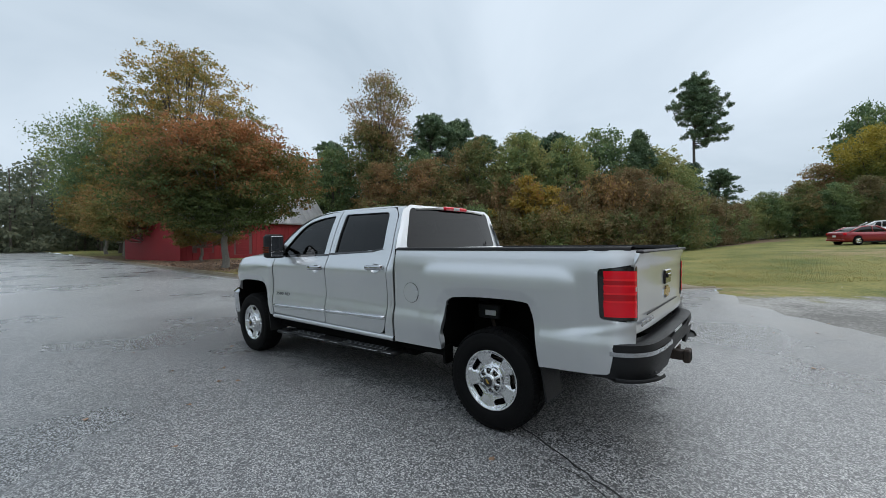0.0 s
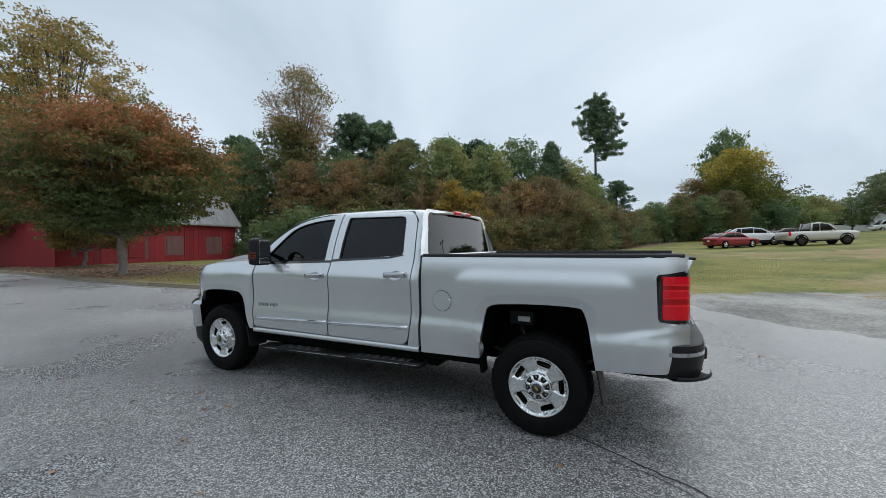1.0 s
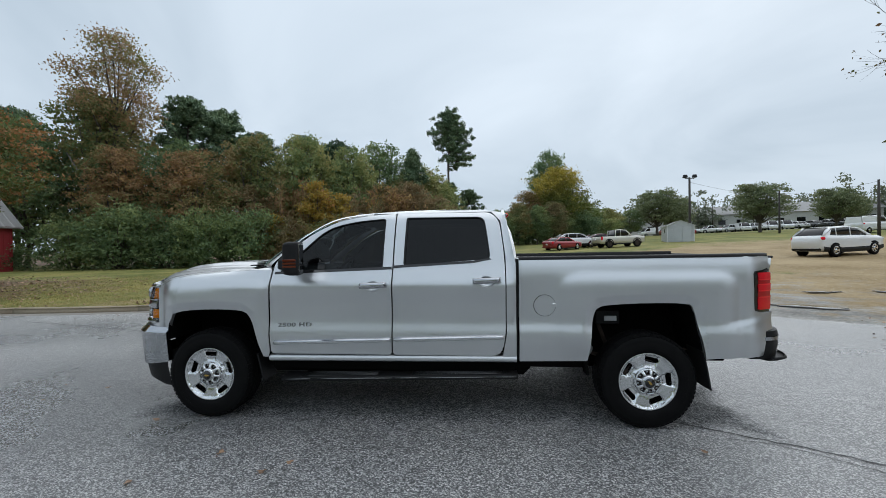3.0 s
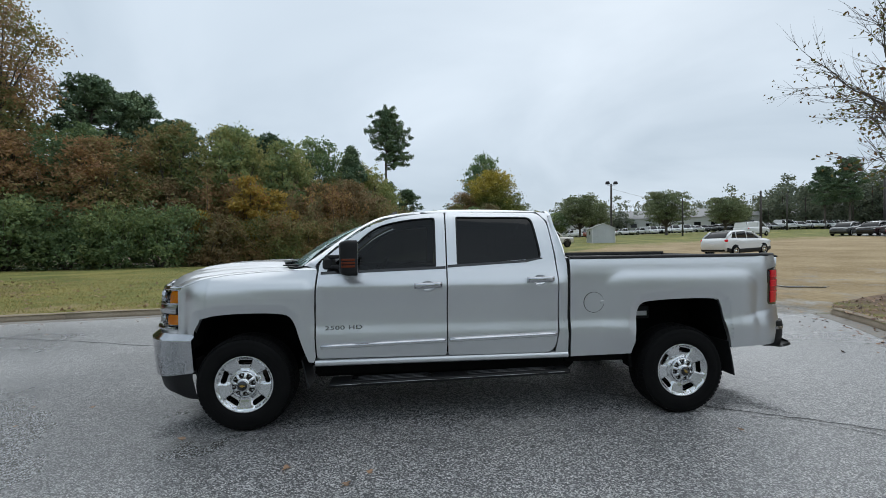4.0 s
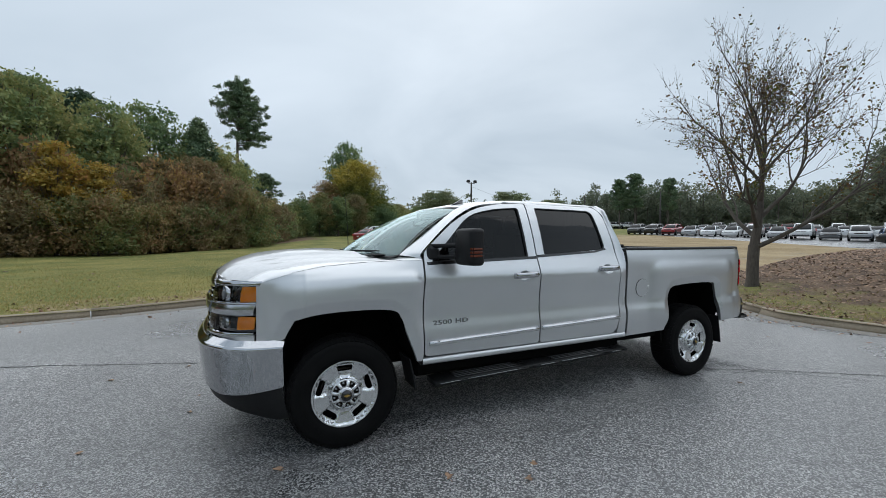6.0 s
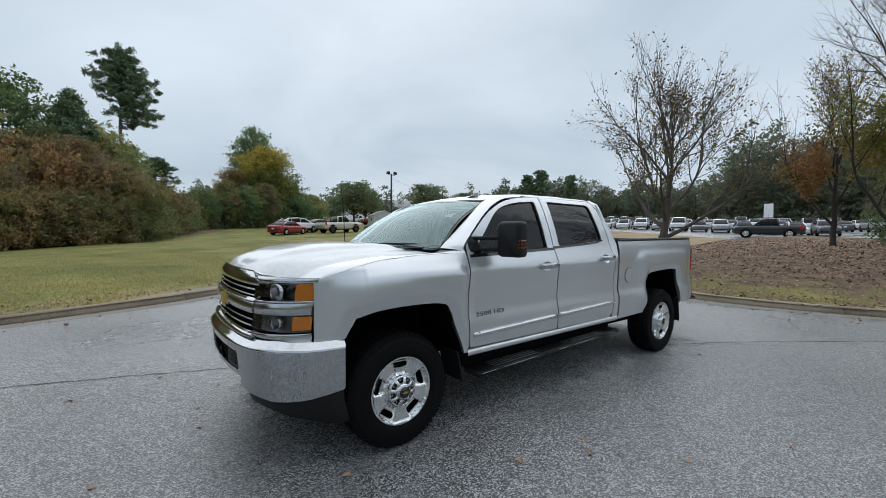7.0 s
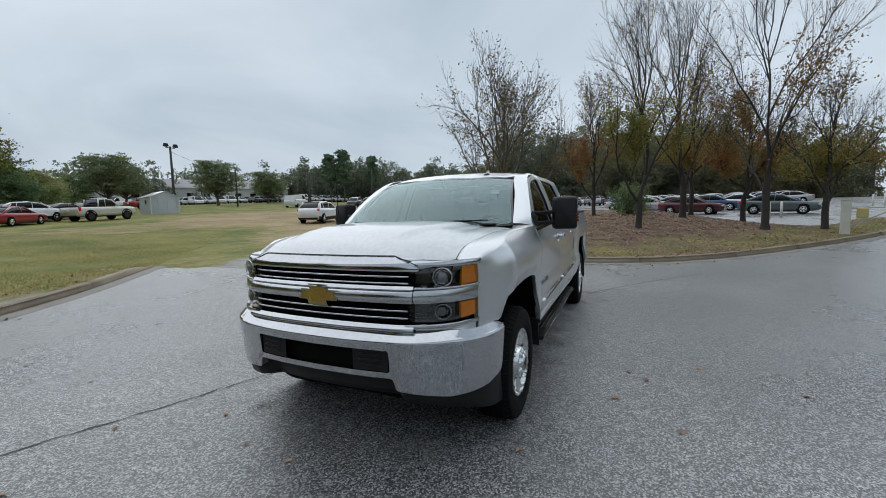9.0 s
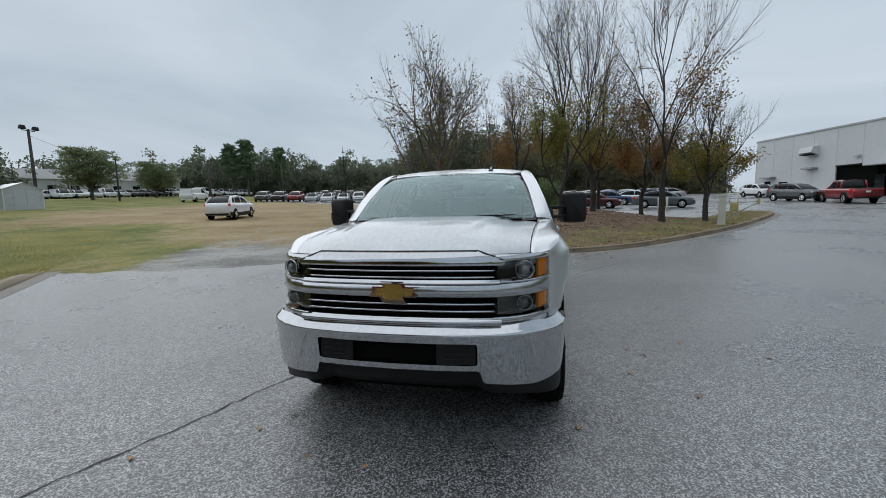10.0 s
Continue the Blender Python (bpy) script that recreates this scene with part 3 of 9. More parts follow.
    mott.inputs["Roughness"].default_value = 0.75
    mot_mix = n.new("ShaderNodeMix")
    mot_mix.data_type = "RGBA"
    mot_mix.blend_type = "MULTIPLY"
    mot_mix.inputs["Factor"].default_value = 1.0
    l.new(mul.outputs["Result"], mot_mix.inputs["A"])
    l.new(mapped(mott.outputs["Fac"], 0.3, 0.7, 0.80, 1.22), mot_mix.inputs["B"])
    mul = mot_mix
    # sky glare put into the base colour, brightening the road towards -x
    glare_mix = n.new("ShaderNodeMix")
    glare_mix.data_type = "RGBA"
    glare_mix.blend_type = "MULTIPLY"
    glare_mix.inputs["Factor"].default_value = 1.0
    glare_noise = tex("ShaderNodeTexNoise", 0.3, 6)
    l.new(mul.outputs["Result"], glare_mix.inputs["A"])
    l.new(mapped(combine("ADD", along((-1.0, 0.12, 0), 0.0), mapped(glare_noise.outputs["Fac"], 0.25, 0.75, -3.0, 3.0)), 1.5, 16.0, 1.0, 2.1), glare_mix.inputs["B"])
    mul = glare_mix
    # shade before the truck, painted into the base colour as a ragged ellipse
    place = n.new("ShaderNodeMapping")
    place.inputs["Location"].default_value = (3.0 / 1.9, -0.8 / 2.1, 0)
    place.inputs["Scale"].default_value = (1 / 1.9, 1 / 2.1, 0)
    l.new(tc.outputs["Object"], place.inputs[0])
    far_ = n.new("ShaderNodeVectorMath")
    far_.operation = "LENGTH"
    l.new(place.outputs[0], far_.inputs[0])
    mottled = tex("ShaderNodeTexNoise", 0.9, 8)
    shade_mix = n.new("ShaderNodeMix")
    shade_mix.data_type = "RGBA"
    shade_mix.blend_type = "MULTIPLY"
    shade_mix.inputs["Factor"].default_value = 1.0
    l.new(mul.outputs["Result"], shade_mix.inputs["A"])
    l.new(mapped(combine("ADD", far_.outputs["Value"], mapped(mottled.outputs["Fac"], 0.25, 0.75, -0.4, 0.4)), 0.5, 1.3, 0.72, 1.0), shade_mix.inputs["B"])
    mul = shade_mix
    sand = n.new("ShaderNodeMix")
    sand.data_type = "RGBA"
    sand.inputs["B"].default_value = (0.27, 0.26, 0.24, 1)
    l.new(sand_f, sand.inputs["Factor"])
    l.new(mul.outputs["Result"], sand.inputs["A"])
    l.new(sand.outputs["Result"], b.inputs["Base Color"])
    rr = n.new("ShaderNodeMapRange")
    rr.inputs["From Min"].default_value = 0.3
    rr.inputs["From Max"].default_value = 0.7
    rr.inputs["To Min"].default_value = 0.23
    rr.inputs["To Max"].default_value = 0.37
    l.new(stain.outputs["Fac"], rr.inputs["Value"])
    # shade under the truck is deepened by cutting gloss on its dry footprint
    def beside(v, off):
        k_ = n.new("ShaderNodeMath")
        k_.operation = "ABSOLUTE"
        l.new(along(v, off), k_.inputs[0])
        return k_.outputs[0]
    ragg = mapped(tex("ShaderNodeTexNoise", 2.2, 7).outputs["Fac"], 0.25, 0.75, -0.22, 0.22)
    off_footprint = combine("MAXIMUM", mapped(combine("ADD", beside((1, 0, 0), -0.15), ragg), 2.55, 2.85), mapped(combine("ADD", beside((0, 1, 0), 0.0), ragg), 0.82, 1.02))
    l.new(mapped(off_footprint, 0.0, 1.0, 0.15, 1.0), b.inputs["Specular IOR Level"])
    l.new(combine("ADD", rr.outputs[0], mapped(off_footprint, 0.0, 1.0, 0.45, 0.0)), b.inputs["Roughness"])
    bp = n.new("ShaderNodeBump")
    bp.inputs["Strength"].default_value = 0.35
    bp.inputs["Distance"].default_value = 0.006
    l.new(stones.outputs["Distance"], bp.inputs["Height"])
    l.new(bp.outputs[0], b.inputs["Normal"])
    return m


asphalt = asphalt_material()
concrete = material("kerb_concrete", (0.21, 0.165, 0.115), (0.38, 0.32, 0.24), rough=0.85, scale=1.5, fine=30, bump=0.35, bump_scale=60, per_object=0.2)
gutter_mat = material("gutter_concrete", (0.21, 0.19, 0.165), (0.36, 0.335, 0.30), rough=0.8, scale=1.2, fine=40, bump=0.3, bump_scale=70)

# asphalt yard: its edge runs along both kerbs and breaks off raggedly at the gravel drive
rnd = random.Random(4)
ragged, inner_edge = [], []
for t in np.linspace(0, 1, 26)[1:-1]:
    x, y = 2.45 + (8.54 - 2.45) * t, 11.0 + (3.58 - 11.0) * t
    w = -1.5 * math.sin(math.pi * t)
    ragged.append((x + 0.77 * w + rnd.uniform(-0.18, 0.18), y + 0.64 * w + rnd.uniform(-0.18, 0.18)))
    inner_edge.append((x + 0.77 * (w - 0.5 * math.sin(math.pi * t)), y + 0.64 * (w - 0.5 * math.sin(math.pi * t))))
ISLE_BACK = [(20.0, -10.4), (24, -7), (30, -2.5), (34, 2), (36, 6)]
ISLE_NORTH = [(33, 6.2), (24, 7.6), (14, 6.4), (10.2, 5.0)]
LOT = [(41, 9), (47, 24), (55, 44), (110, 60), (110, -90), (-125, -90)]
yard = KL + ragged + KR[:-1] + ISLE_BACK + LOT


def cuts(lo, hi, step):
    return [lo + step * i for i in range(int((hi - lo) / step) + 1)]


NEAR_X = cuts(-60, 60, 2.0) + [-1200, -700, -400, -250, -160, -110, -80, 80, 110, 160, 250, 400, 700, 1200]
NEAR_Y = cuts(-30, 70, 2.0) + [-1200, -700, -400, -250, -160, -100, -60, 90, 120, 160, 250, 400, 700, 1200]
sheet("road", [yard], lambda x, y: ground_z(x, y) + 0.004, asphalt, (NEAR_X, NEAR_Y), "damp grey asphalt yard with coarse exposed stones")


def ground_cover(x, y):
    ax, ay, bx, by = 5.2, 6.5, 33.0, 15.0
    t = max(-0.2, min(1.2, ((x - ax) * (bx - ax) + (y - ay) * (by - ay)) / ((bx - ax) ** 2 + (by - ay) ** 2)))
    d = math.hypot(x - ax - (bx - ax) * t, y - ay - (by - ay) * t)
    gravel = 0.80 * (1 - smoothstep(2.8, 4.9 + 6 * max(0, t), d))
    soil = 0.47 * (1 - smoothstep(0.6, 4.2, kerb_dist(x, y, KL)[0])) + 0.62 * (1 - smoothstep(6, 14, d)) * smoothstep(2, 12, x) + 0.55 * smoothstep(12, 24, x) * smoothstep(10, 20, y) * (1 - smoothstep(40, 50, y)) + 0.50 * smoothstep(-4, 8, x) * smoothstep(19, 26, y) * (1 - smoothstep(31, 38, y))
    leaves = 0.52 * (1 - smoothstep(4, 13, math.hypot(x + 19, (y - 8) * 1.3))) + 0.6 * (1 - smoothstep(0, 12, abs(x + 40) - 12)) * (1 - smoothstep(8, 16, y))
    woods = 0.8 * smoothstep(0, 5, y - 30.5 - 0.75 * max(0, x + 12)) * (1 - smoothstep(0, 12, x))
    return (gravel, min(0.75, soil), min(0.8, leaves + woods))


hole = KL + inner_edge + [(8.54, 3.58)] + ISLE_NORTH[::-1] + [(36, 6)] + LOT
far_ring = [(1900 * math.cos(a), 1900 * math.sin(a)) for a in np.linspace(0, 2 * math.pi, 24, endpoint=False)]
sheet("ground", [far_ring, hole], lambda x, y: verge_z(x, y) - 0.004, turf, (NEAR_X, NEAR_Y), "patchy late-autumn turf with bare soil and gravel", ground_cover)


NORTH_LINE = [KR[0]] + ISLE_NORTH[::-1] + [(36, 6), (34, 2)]


def isle_height(x, y):
    d, s = kerb_dist(x, y, KR)
    d2, s = kerb_dist(x, y, NORTH_LINE)
    d3, s = kerb_dist(x, y, ISLE_BACK)
    k = smoothstep(0.0, 2.5, d2) * smoothstep(0.0, 2.5, d3)
    lip = 0.13 * (1 - smoothstep(0.0, 1.0, d))
    return ground_z(x, y) + max(lip, k * (0.13 + 0.60 * smoothstep(0.3, 10.0, d))) + 0.015 * noise.noise((x * 0.8, y * 0.8, 3)) * k


def isle_cover(x, y):
    d, s = kerb_dist(x, y, KR)
    mulch = smoothstep(2.2, 6.0, d + 1.4 * noise.noise((x * 0.6, y * 0.6, 9))) * (1 - smoothstep(4.0, 6.0, y - 0.12 * x)) * (1 - smoothstep(25, 31, x))
    return (0.0, 0.46 * (1 - smoothstep(0, 3, d)), min(1.0, 0.72 * mulch + 0.51))


sheet("island", [KR[:-1] + ISLE_BACK + ISLE_NORTH], isle_height, turf, (cuts(6, 37, 0.6), cuts(-16, 9, 0.6)), "raised planted island of turf and fallen leaves", isle_cover)


# kerbs: cast lengths with joints, and a concrete gutter pan
def kerb_run(line, name, up, start, end, label):
    """Kerb stones along a line; up gives the ground behind them. The kerb stands to the line's left."""
    total = [0.0]
    for a, b in zip(line, line[1:]):
        total.append(total[-1] + math.hypot(b[0] - a[0], b[1] - a[1]))

    def at(s):
        i = max(0, min(len(line) - 2, next((k for k in range(len(total) - 1) if total[k + 1] >= s), len(line) - 2)))
        t = (s - total[i]) / (total[i + 1] - total[i])
        (ax, ay), (bx, by) = line[i], line[i + 1]
        u = Vector((bx - ax, by - ay)).normalized()
        return ax + (bx - ax) * t, ay + (by - ay) * t, Vector((-u.y, u.x))

    run = thing(name, pose(0, 0, 0), label, "kerb", kind="structure")
    s = start
    end = min(end, total[-1])
    while s < end - 0.3:
        e = min(s + 3.0, end)
        g, pan = Geo(), Geo()
        secs, flat = [], []
        n_ = 7 if e - s < 4 else 12
        for q in np.linspace(s + 0.006, e - 0.006, n_):
            x, y, nv = at(q)
            z = ground_z(x, y)
            top = 0.135 * smoothstep(0.0, 1.2, total[-1] - q) + 0.012
            prof = [(-0.02, 0.0), (0.0, 0.06), (0.02, top - 0.03), (0.035, top - 0.008), (0.055, top), (0.15, top), (0.17, top - 0.02), (0.17, -0.05)]
            jit = 0.006 * noise.noise((q * 1.3, 0, 0))
            secs.append([(x + nv.x * a, y + nv.y * a, z + max(-0.05, h) + jit) for a, h in prof])
            flat.append([(x - nv.x * a, y - nv.y * a, z + h) for a, h in ((0.34, 0.0), (0.335, 0.009), (0.02, 0.009), (-0.02, 0.012))])
        g.loft(secs)
        pan.loft(flat, closed=False)
        part("kerb_stone", g, concrete, run)
        part("gutter_pan", pan, gutter_mat, run)
        s = e
    return run


kerb_run(KL, "kerb_left", verge_z, 60.0, 1e9, "weathered concrete kerb along the turf verge")
kerb_run(KR, "kerb_island", isle_height, 0.0, 1e9, "weathered concrete kerb round the island")

# a tarred crack across the yard
crack = Geo()
line = spline([(-9.5, 3.7, 0), (-6.8, 3.02, 0), (-4.28, 2.20, 0), (-2.85, 1.68, 0), (-2.0, 1.36, 0), (0.3, 0.2, 0), (2.4, -0.92, 0), (3.4, -1.48, 0), (4.8, -2.5, 0), (6.3, -3.70, 0)], 14)
rk = random.Random(8)
secs = []
for p, q in zip(line, line[1:]):
    u = (q - p).normalized()
    nv = Vector((-u.y, u.x, 0))
    o = rk.uniform(-0.018, 0.018)
    w = rk.uniform(0.004, 0.011)
    secs.append([tuple(p + nv * (o - w) + Vector((0, 0, 0.0085))), tuple(p + nv * o + Vector((0, 0, 0.0095))), tuple(p + nv * (o + w) + Vector((0, 0, 0.0085)))])
crack.loft(secs, closed=False)
line = spline([(2.5, -1.1, 0), (2.85, -1.22, 0), (3.3, -1.6, 0), (3.6, -1.9, 0)], 8)
crack.loft([[(p.x - 0.003, p.y - 0.003, 0.0085), (p.x + rk.uniform(0, 0.003), p.y + 0.003, 0.0085)] for p in line], closed=False)
solo("pavement_crack", crack, material("crack_tar", (0.03, 0.03, 0.031), (0.06, 0.06, 0.06), rough=0.7), "dark crack running across the asphalt", "crack", kind="stuff")


# ---- the silver pickup truck ----
ARCH_F = [(-2.345, 0.70), (-2.335, 0.84), (-2.285, 0.955), (-2.14, 0.988), (-1.88, 1.001), (-1.61, 0.988), (-1.527, 0.93), (-1.469, 0.775), (-1.393, 0.58)]
ARCH_R = [(1.452, 0.575), (1.478, 0.78), (1.508, 0.965), (1.556, 1.027), (1.69, 1.048), (1.95, 1.06), (2.225, 1.055), (2.298, 1.016), (2.35, 0.80), (2.384, 0.605)]


def near_line(x, z, line):
    best = 9.0
    for (ax, az), (bx, bz) in zip(line, line[1:]):
        dx, dz = bx - ax, bz - az
        t = max(0.0, min(1.0, ((x - ax) * dx + (z - az) * dz) / (dx * dx + dz * dz)))
        best = min(best, math.hypot(x - ax - dx * t, z - az - dz * t))
    return best


SIDE = [(0.50, 0.968), (0.60, 0.978), (0.72, 0.990), (0.79, 0.990), (0.90, 0.968), (1.05, 0.974), (1.19, 0.991), (1.23, 0.989), (1.32, 0.950), (1.39, 0.920),
        (1.55, 0.872), (1.70, 0.815), (1.82, 0.760), (1.88, 0.715), (1.92, 0.64)]
FEND = [(0.50, 0.958), (0.70, 0.972), (0.90, 0.972), (1.05, 0.974), (1.20, 0.972), (1.235, 0.966), (1.30, 0.934), (1.345, 0.86), (1.38, 0.76)]
BEDS = [(0.50, 0.966), (0.60, 0.976), (0.72, 0.988), (0.80, 0.990), (0.90, 0.966), (1.05, 0.972), (1.28, 0.978), (1.34, 0.972), (1.40, 0.962), (1.45, 0.945)]


def flare(ez, ex, corner=0.15, rise=0.038, ease=0.065):
    """How far a wheel flare stands out: ez below its top edge, ex inside its ends; steep at the edge, then easing."""
    e = corner - math.hypot(max(0.0, corner - ez), max(0.0, corner - ex))
    e = (e + math.sqrt(e * e + 5e-4)) / 2
    return rise * (1 - math.exp(-e / ease))


def side_width(x, z):
    """Half the truck's width at a place along it and a height."""
    f = 1 - smoothstep(-1.46 - 0.70 * smoothstep(0.95, 1.32, z), -1.30, x)
    r = smoothstep(0.80, 0.90, x)
    w = (1 - f) * (1 - r) * smooth_table(SIDE, z, 0.035)
    if f > 0:
        w += f * smooth_table(FEND, z, 0.04)
        top_f = 1.205 + 0.03 * smoothstep(-2.35, -1.9, x)
        w += flare(top_f + 0.036 - z, min((x + 2.44) * 0.9, (-1.338 - x) * 1.3))
    if r > 0:
        w += r * smooth_table(BEDS, z, 0.035)
        # the boxed flare over the rear wheel
        low_ = smoothstep(0.56, 0.80, z + 0.25 * smoothstep(1.45, 1.5, x))
        w += r * low_ * flare(1.312 - z, min((x - 1.20) * 0.6, (2.66 - x) * 0.85))
        # the kick-up behind the wheel
        kick = 0.862 + 0.20 * (x - 2.55)
        w += r * 0.013 * smoothstep(2.46, 2.70, x) * (1 - smoothstep(kick - 0.02, kick + 0.05, z))
    for arch in (ARCH_F, ARCH_R):
        if abs(x - arch[4][0]) < 0.7 and z < 1.25:
            w -= 0.024 * max(0.0, 1 - near_line(x, z, arch) / 0.080) * smoothstep(0.62, 0.88, z)
    if x < -2.22:
        w -= smooth_table([(-0.2, 0.0), (0.0, 0.0), (0.08, 0.018), (0.16, 0.055), (0.242, 0.103), (0.31, 0.120), (0.5, 0.150)], -2.22 - x, 0.04)
    if x > 2.70:
        w -= 0.135 * ((x - 2.70) / 0.30) ** 2.0
    return w


def left_side(x, z):
    return (x, -side_width(x, z), z)


truck = thing("pickup_truck", pose(0, 0.055, 0) @ Matrix.Diagonal((1, 1.055, 1, 1)), "silver crew-cab pickup truck with chrome bumper parked on damp asphalt", "pickup truck")


def both(name, me, label="", parent=None):
    """A skin on the left side and its twin on the right."""
    a = part(name, me, None, parent or truck, label)
    b = part(name, mirrored(me, name), None, parent or truck, label)
    return a, b


# front fenders
LIP_F = [(p.x, p.y) for p in spline([(*q, 0) for q in ARCH_F[2:]], 4)]
LIP_R = [(p.x, p.y) for p in spline([(*q, 0) for q in ARCH_R], 4)]
fender = [(-2.518, 0.79), (-2.43, 0.79), (-2.345, 0.834)] + LIP_F + [(-1.352, 0.575), (-1.338, 0.62), (-1.346, 0.80), (-1.348, 1.02), (-1.342, 1.20), (-1.335, 1.355),
          (-1.45, 1.358), (-1.80, 1.343), (-2.10, 1.318), (-2.28, 1.285), (-2.40, 1.242), (-2.518, 1.200)]
both("front_fender", panel_mesh("front_fender", [fender], left_side, silver, step=(0.022, 0.012), thick=0.03))

# doors, each with the opening of its window
WIN_F = rounded([(-1.265, 1.338, 0.03), (-0.308, 1.372, 0.015), (-0.308, 1.822, 0.03), (-0.585, 1.800, 0.15), (-0.86, 1.735, 0.2)], 0.03)
WIN_R = rounded([(-0.125, 1.388, 0.02), (0.652, 1.436, 0.05), (0.625, 1.66, 0.15), (0.600, 1.822, 0.06), (-0.118, 1.828, 0.02)], 0.03)
door_f = rounded([(-1.325, 0.605, 0.03), (-0.224, 0.605, 0.03), (-0.221, 1.868, 0.02), (-0.46, 1.855, 0.1), (-0.76, 1.805, 0.25), (-1.02, 1.67, 0.2), (-1.315, 1.42, 0.04), (-1.336, 1.10, 0.2), (-1.336, 0.80, 0.1)], 0.02)
door_r = rounded([(-0.212, 0.605, 0.03), (0.735, 0.605, 0.09), (0.772, 0.80, 0.1), (0.772, 1.45, 0.3), (0.735, 1.78, 0.15), (0.66, 1.866, 0.08), (-0.209, 1.869, 0.02)], 0.02)
def cup_ring(cx, cz):
    return [(cx + 0.066 * math.cos(a), cz - 0.006 + 0.046 * math.sin(a)) for a in np.linspace(0, 2 * math.pi, 20, endpoint=False)]


fd = both("front_door", panel_mesh("front_door", [door_f, WIN_F, cup_ring(-0.385, 1.212)], left_side, silver, step=(0.06, 0.025), thick=0.045))
rd = both("rear_door", panel_mesh("rear_door", [door_r, WIN_R, cup_ring(0.612, 1.250)], left_side, silver, step=(0.06, 0.025), thick=0.045))


def inset_side(d):
    def onto(x, z):
        return (x, -(side_width(x, z) - d), z)
    return onto


def grown(outline, k, cx, cz):
    return [(cx + (p[0] - cx) * k, cz + (p[1] - cz) * k) for p in outline]


for k, (doors, win, name) in enumerate(((fd, WIN_F, "front"), (rd, WIN_R, "rear"))):
    cx = sum(p[0] for p in win) / len(win)
    cz = sum(p[1] for p in win) / len(win)
    seal = panel_mesh("window_seal", [grown(win, 1.0, cx, cz), grown(win, 0.965, cx, cz)], inset_side(0.006), black_plastic, step=0.2, thick=0.03)
    pane = panel_mesh("window_pane", [grown(win, 0.985, cx, cz)], inset_side(0.020), tint_glass if k else front_glass, step=0.2, thick=0.004)
    sm, pm = mirrored(seal, "window_seal"), mirrored(pane, "window_pane")
    for d, s_me, p_me in ((doors[0], seal, pane), (doors[1], sm, pm)):
        part("window_seal", s_me, None, d, "black rubber window seal")
        part("window_pane", p_me, None, d, "dark tinted window pane")

# belt seal strips along the window sills
belt_f = panel_mesh("belt_strip", [[(-1.30, 1.318), (-0.226, 1.356), (-0.226, 1.378), (-1.30, 1.340)]], inset_side(-0.006), gloss_black, step=0.1, thick=0.012)
belt_r = panel_mesh("belt_strip", [[(-0.208, 1.366), (0.50, 1.405), (0.66, 1.436), (0.64, 1.446), (0.49, 1.424), (-0.208, 1.388)]], inset_side(-0.006), gloss_black, step=0.1, thick=0.012)
for me, doors in ((belt_f, fd), (belt_r, rd)):
    part("belt_strip", me, None, doors[0])
    part("belt_strip", mirrored(me, "belt_strip"), None, doors[1])

# chrome-topped body mouldings
MOULD = ((-0.006, -0.020), (0.012, -0.017), (0.017, -0.009), (0.017, 0.002))
STRIP = ((0.014, 0.000), (0.024, 0.002), (0.024, 0.006), (0.020, 0.012), (0.009, 0.021), (-0.006, 0.024))


def side_strip(profile, x0, x1, sgn):
    g = Geo()
    g.loft([[(x, -sgn * (side_width(x, 0.745 + 0.031 * x) + o + o0), 0.745 + 0.031 * x + h) for o, h in profile] for x, o0 in [(x0, -0.024)] + [(x, 0.0) for x in np.linspace(x0 + 0.008, x1 - 0.008, 14)] + [(x1, -0.024)]], closed=False)
    return g


for doors, x0, x1 in ((fd, -1.300, -0.230), (rd, -0.204, 0.757)):
    for k, sgn in ((0, 1), (1, -1)):
        part("side_moulding", side_strip(MOULD, x0, x1, sgn), silver, doors[k])
        part("chrome_strip", side_strip(STRIP, x0, x1, sgn), chrome, doors[k])

# model badge on the front door
def lettering(text, size, m, mat, parent, label, name="badge"):
    cu = bpy.data.curves.new(name, "FONT")
    cu.body = text
    cu.size = size
    cu.extrude = 0.003
    cu.bevel_depth = 0.0006
    cu.space_character = 1.08
    cu.materials.append(mat)
    ob = new(name, cu)
    ob.matrix_basis = m
    ob.parent = parent
    ob["label"] = label
    return ob


lettering("2500 HD", 0.050, pose(-1.262, -side_width(-1.1, 0.87) - 0.005, 0.846, 89, -1.2, 0) @ Matrix.Diagonal((1.58, 1, 1, 1)), chrome_dark, fd[0], "small chrome model badge")


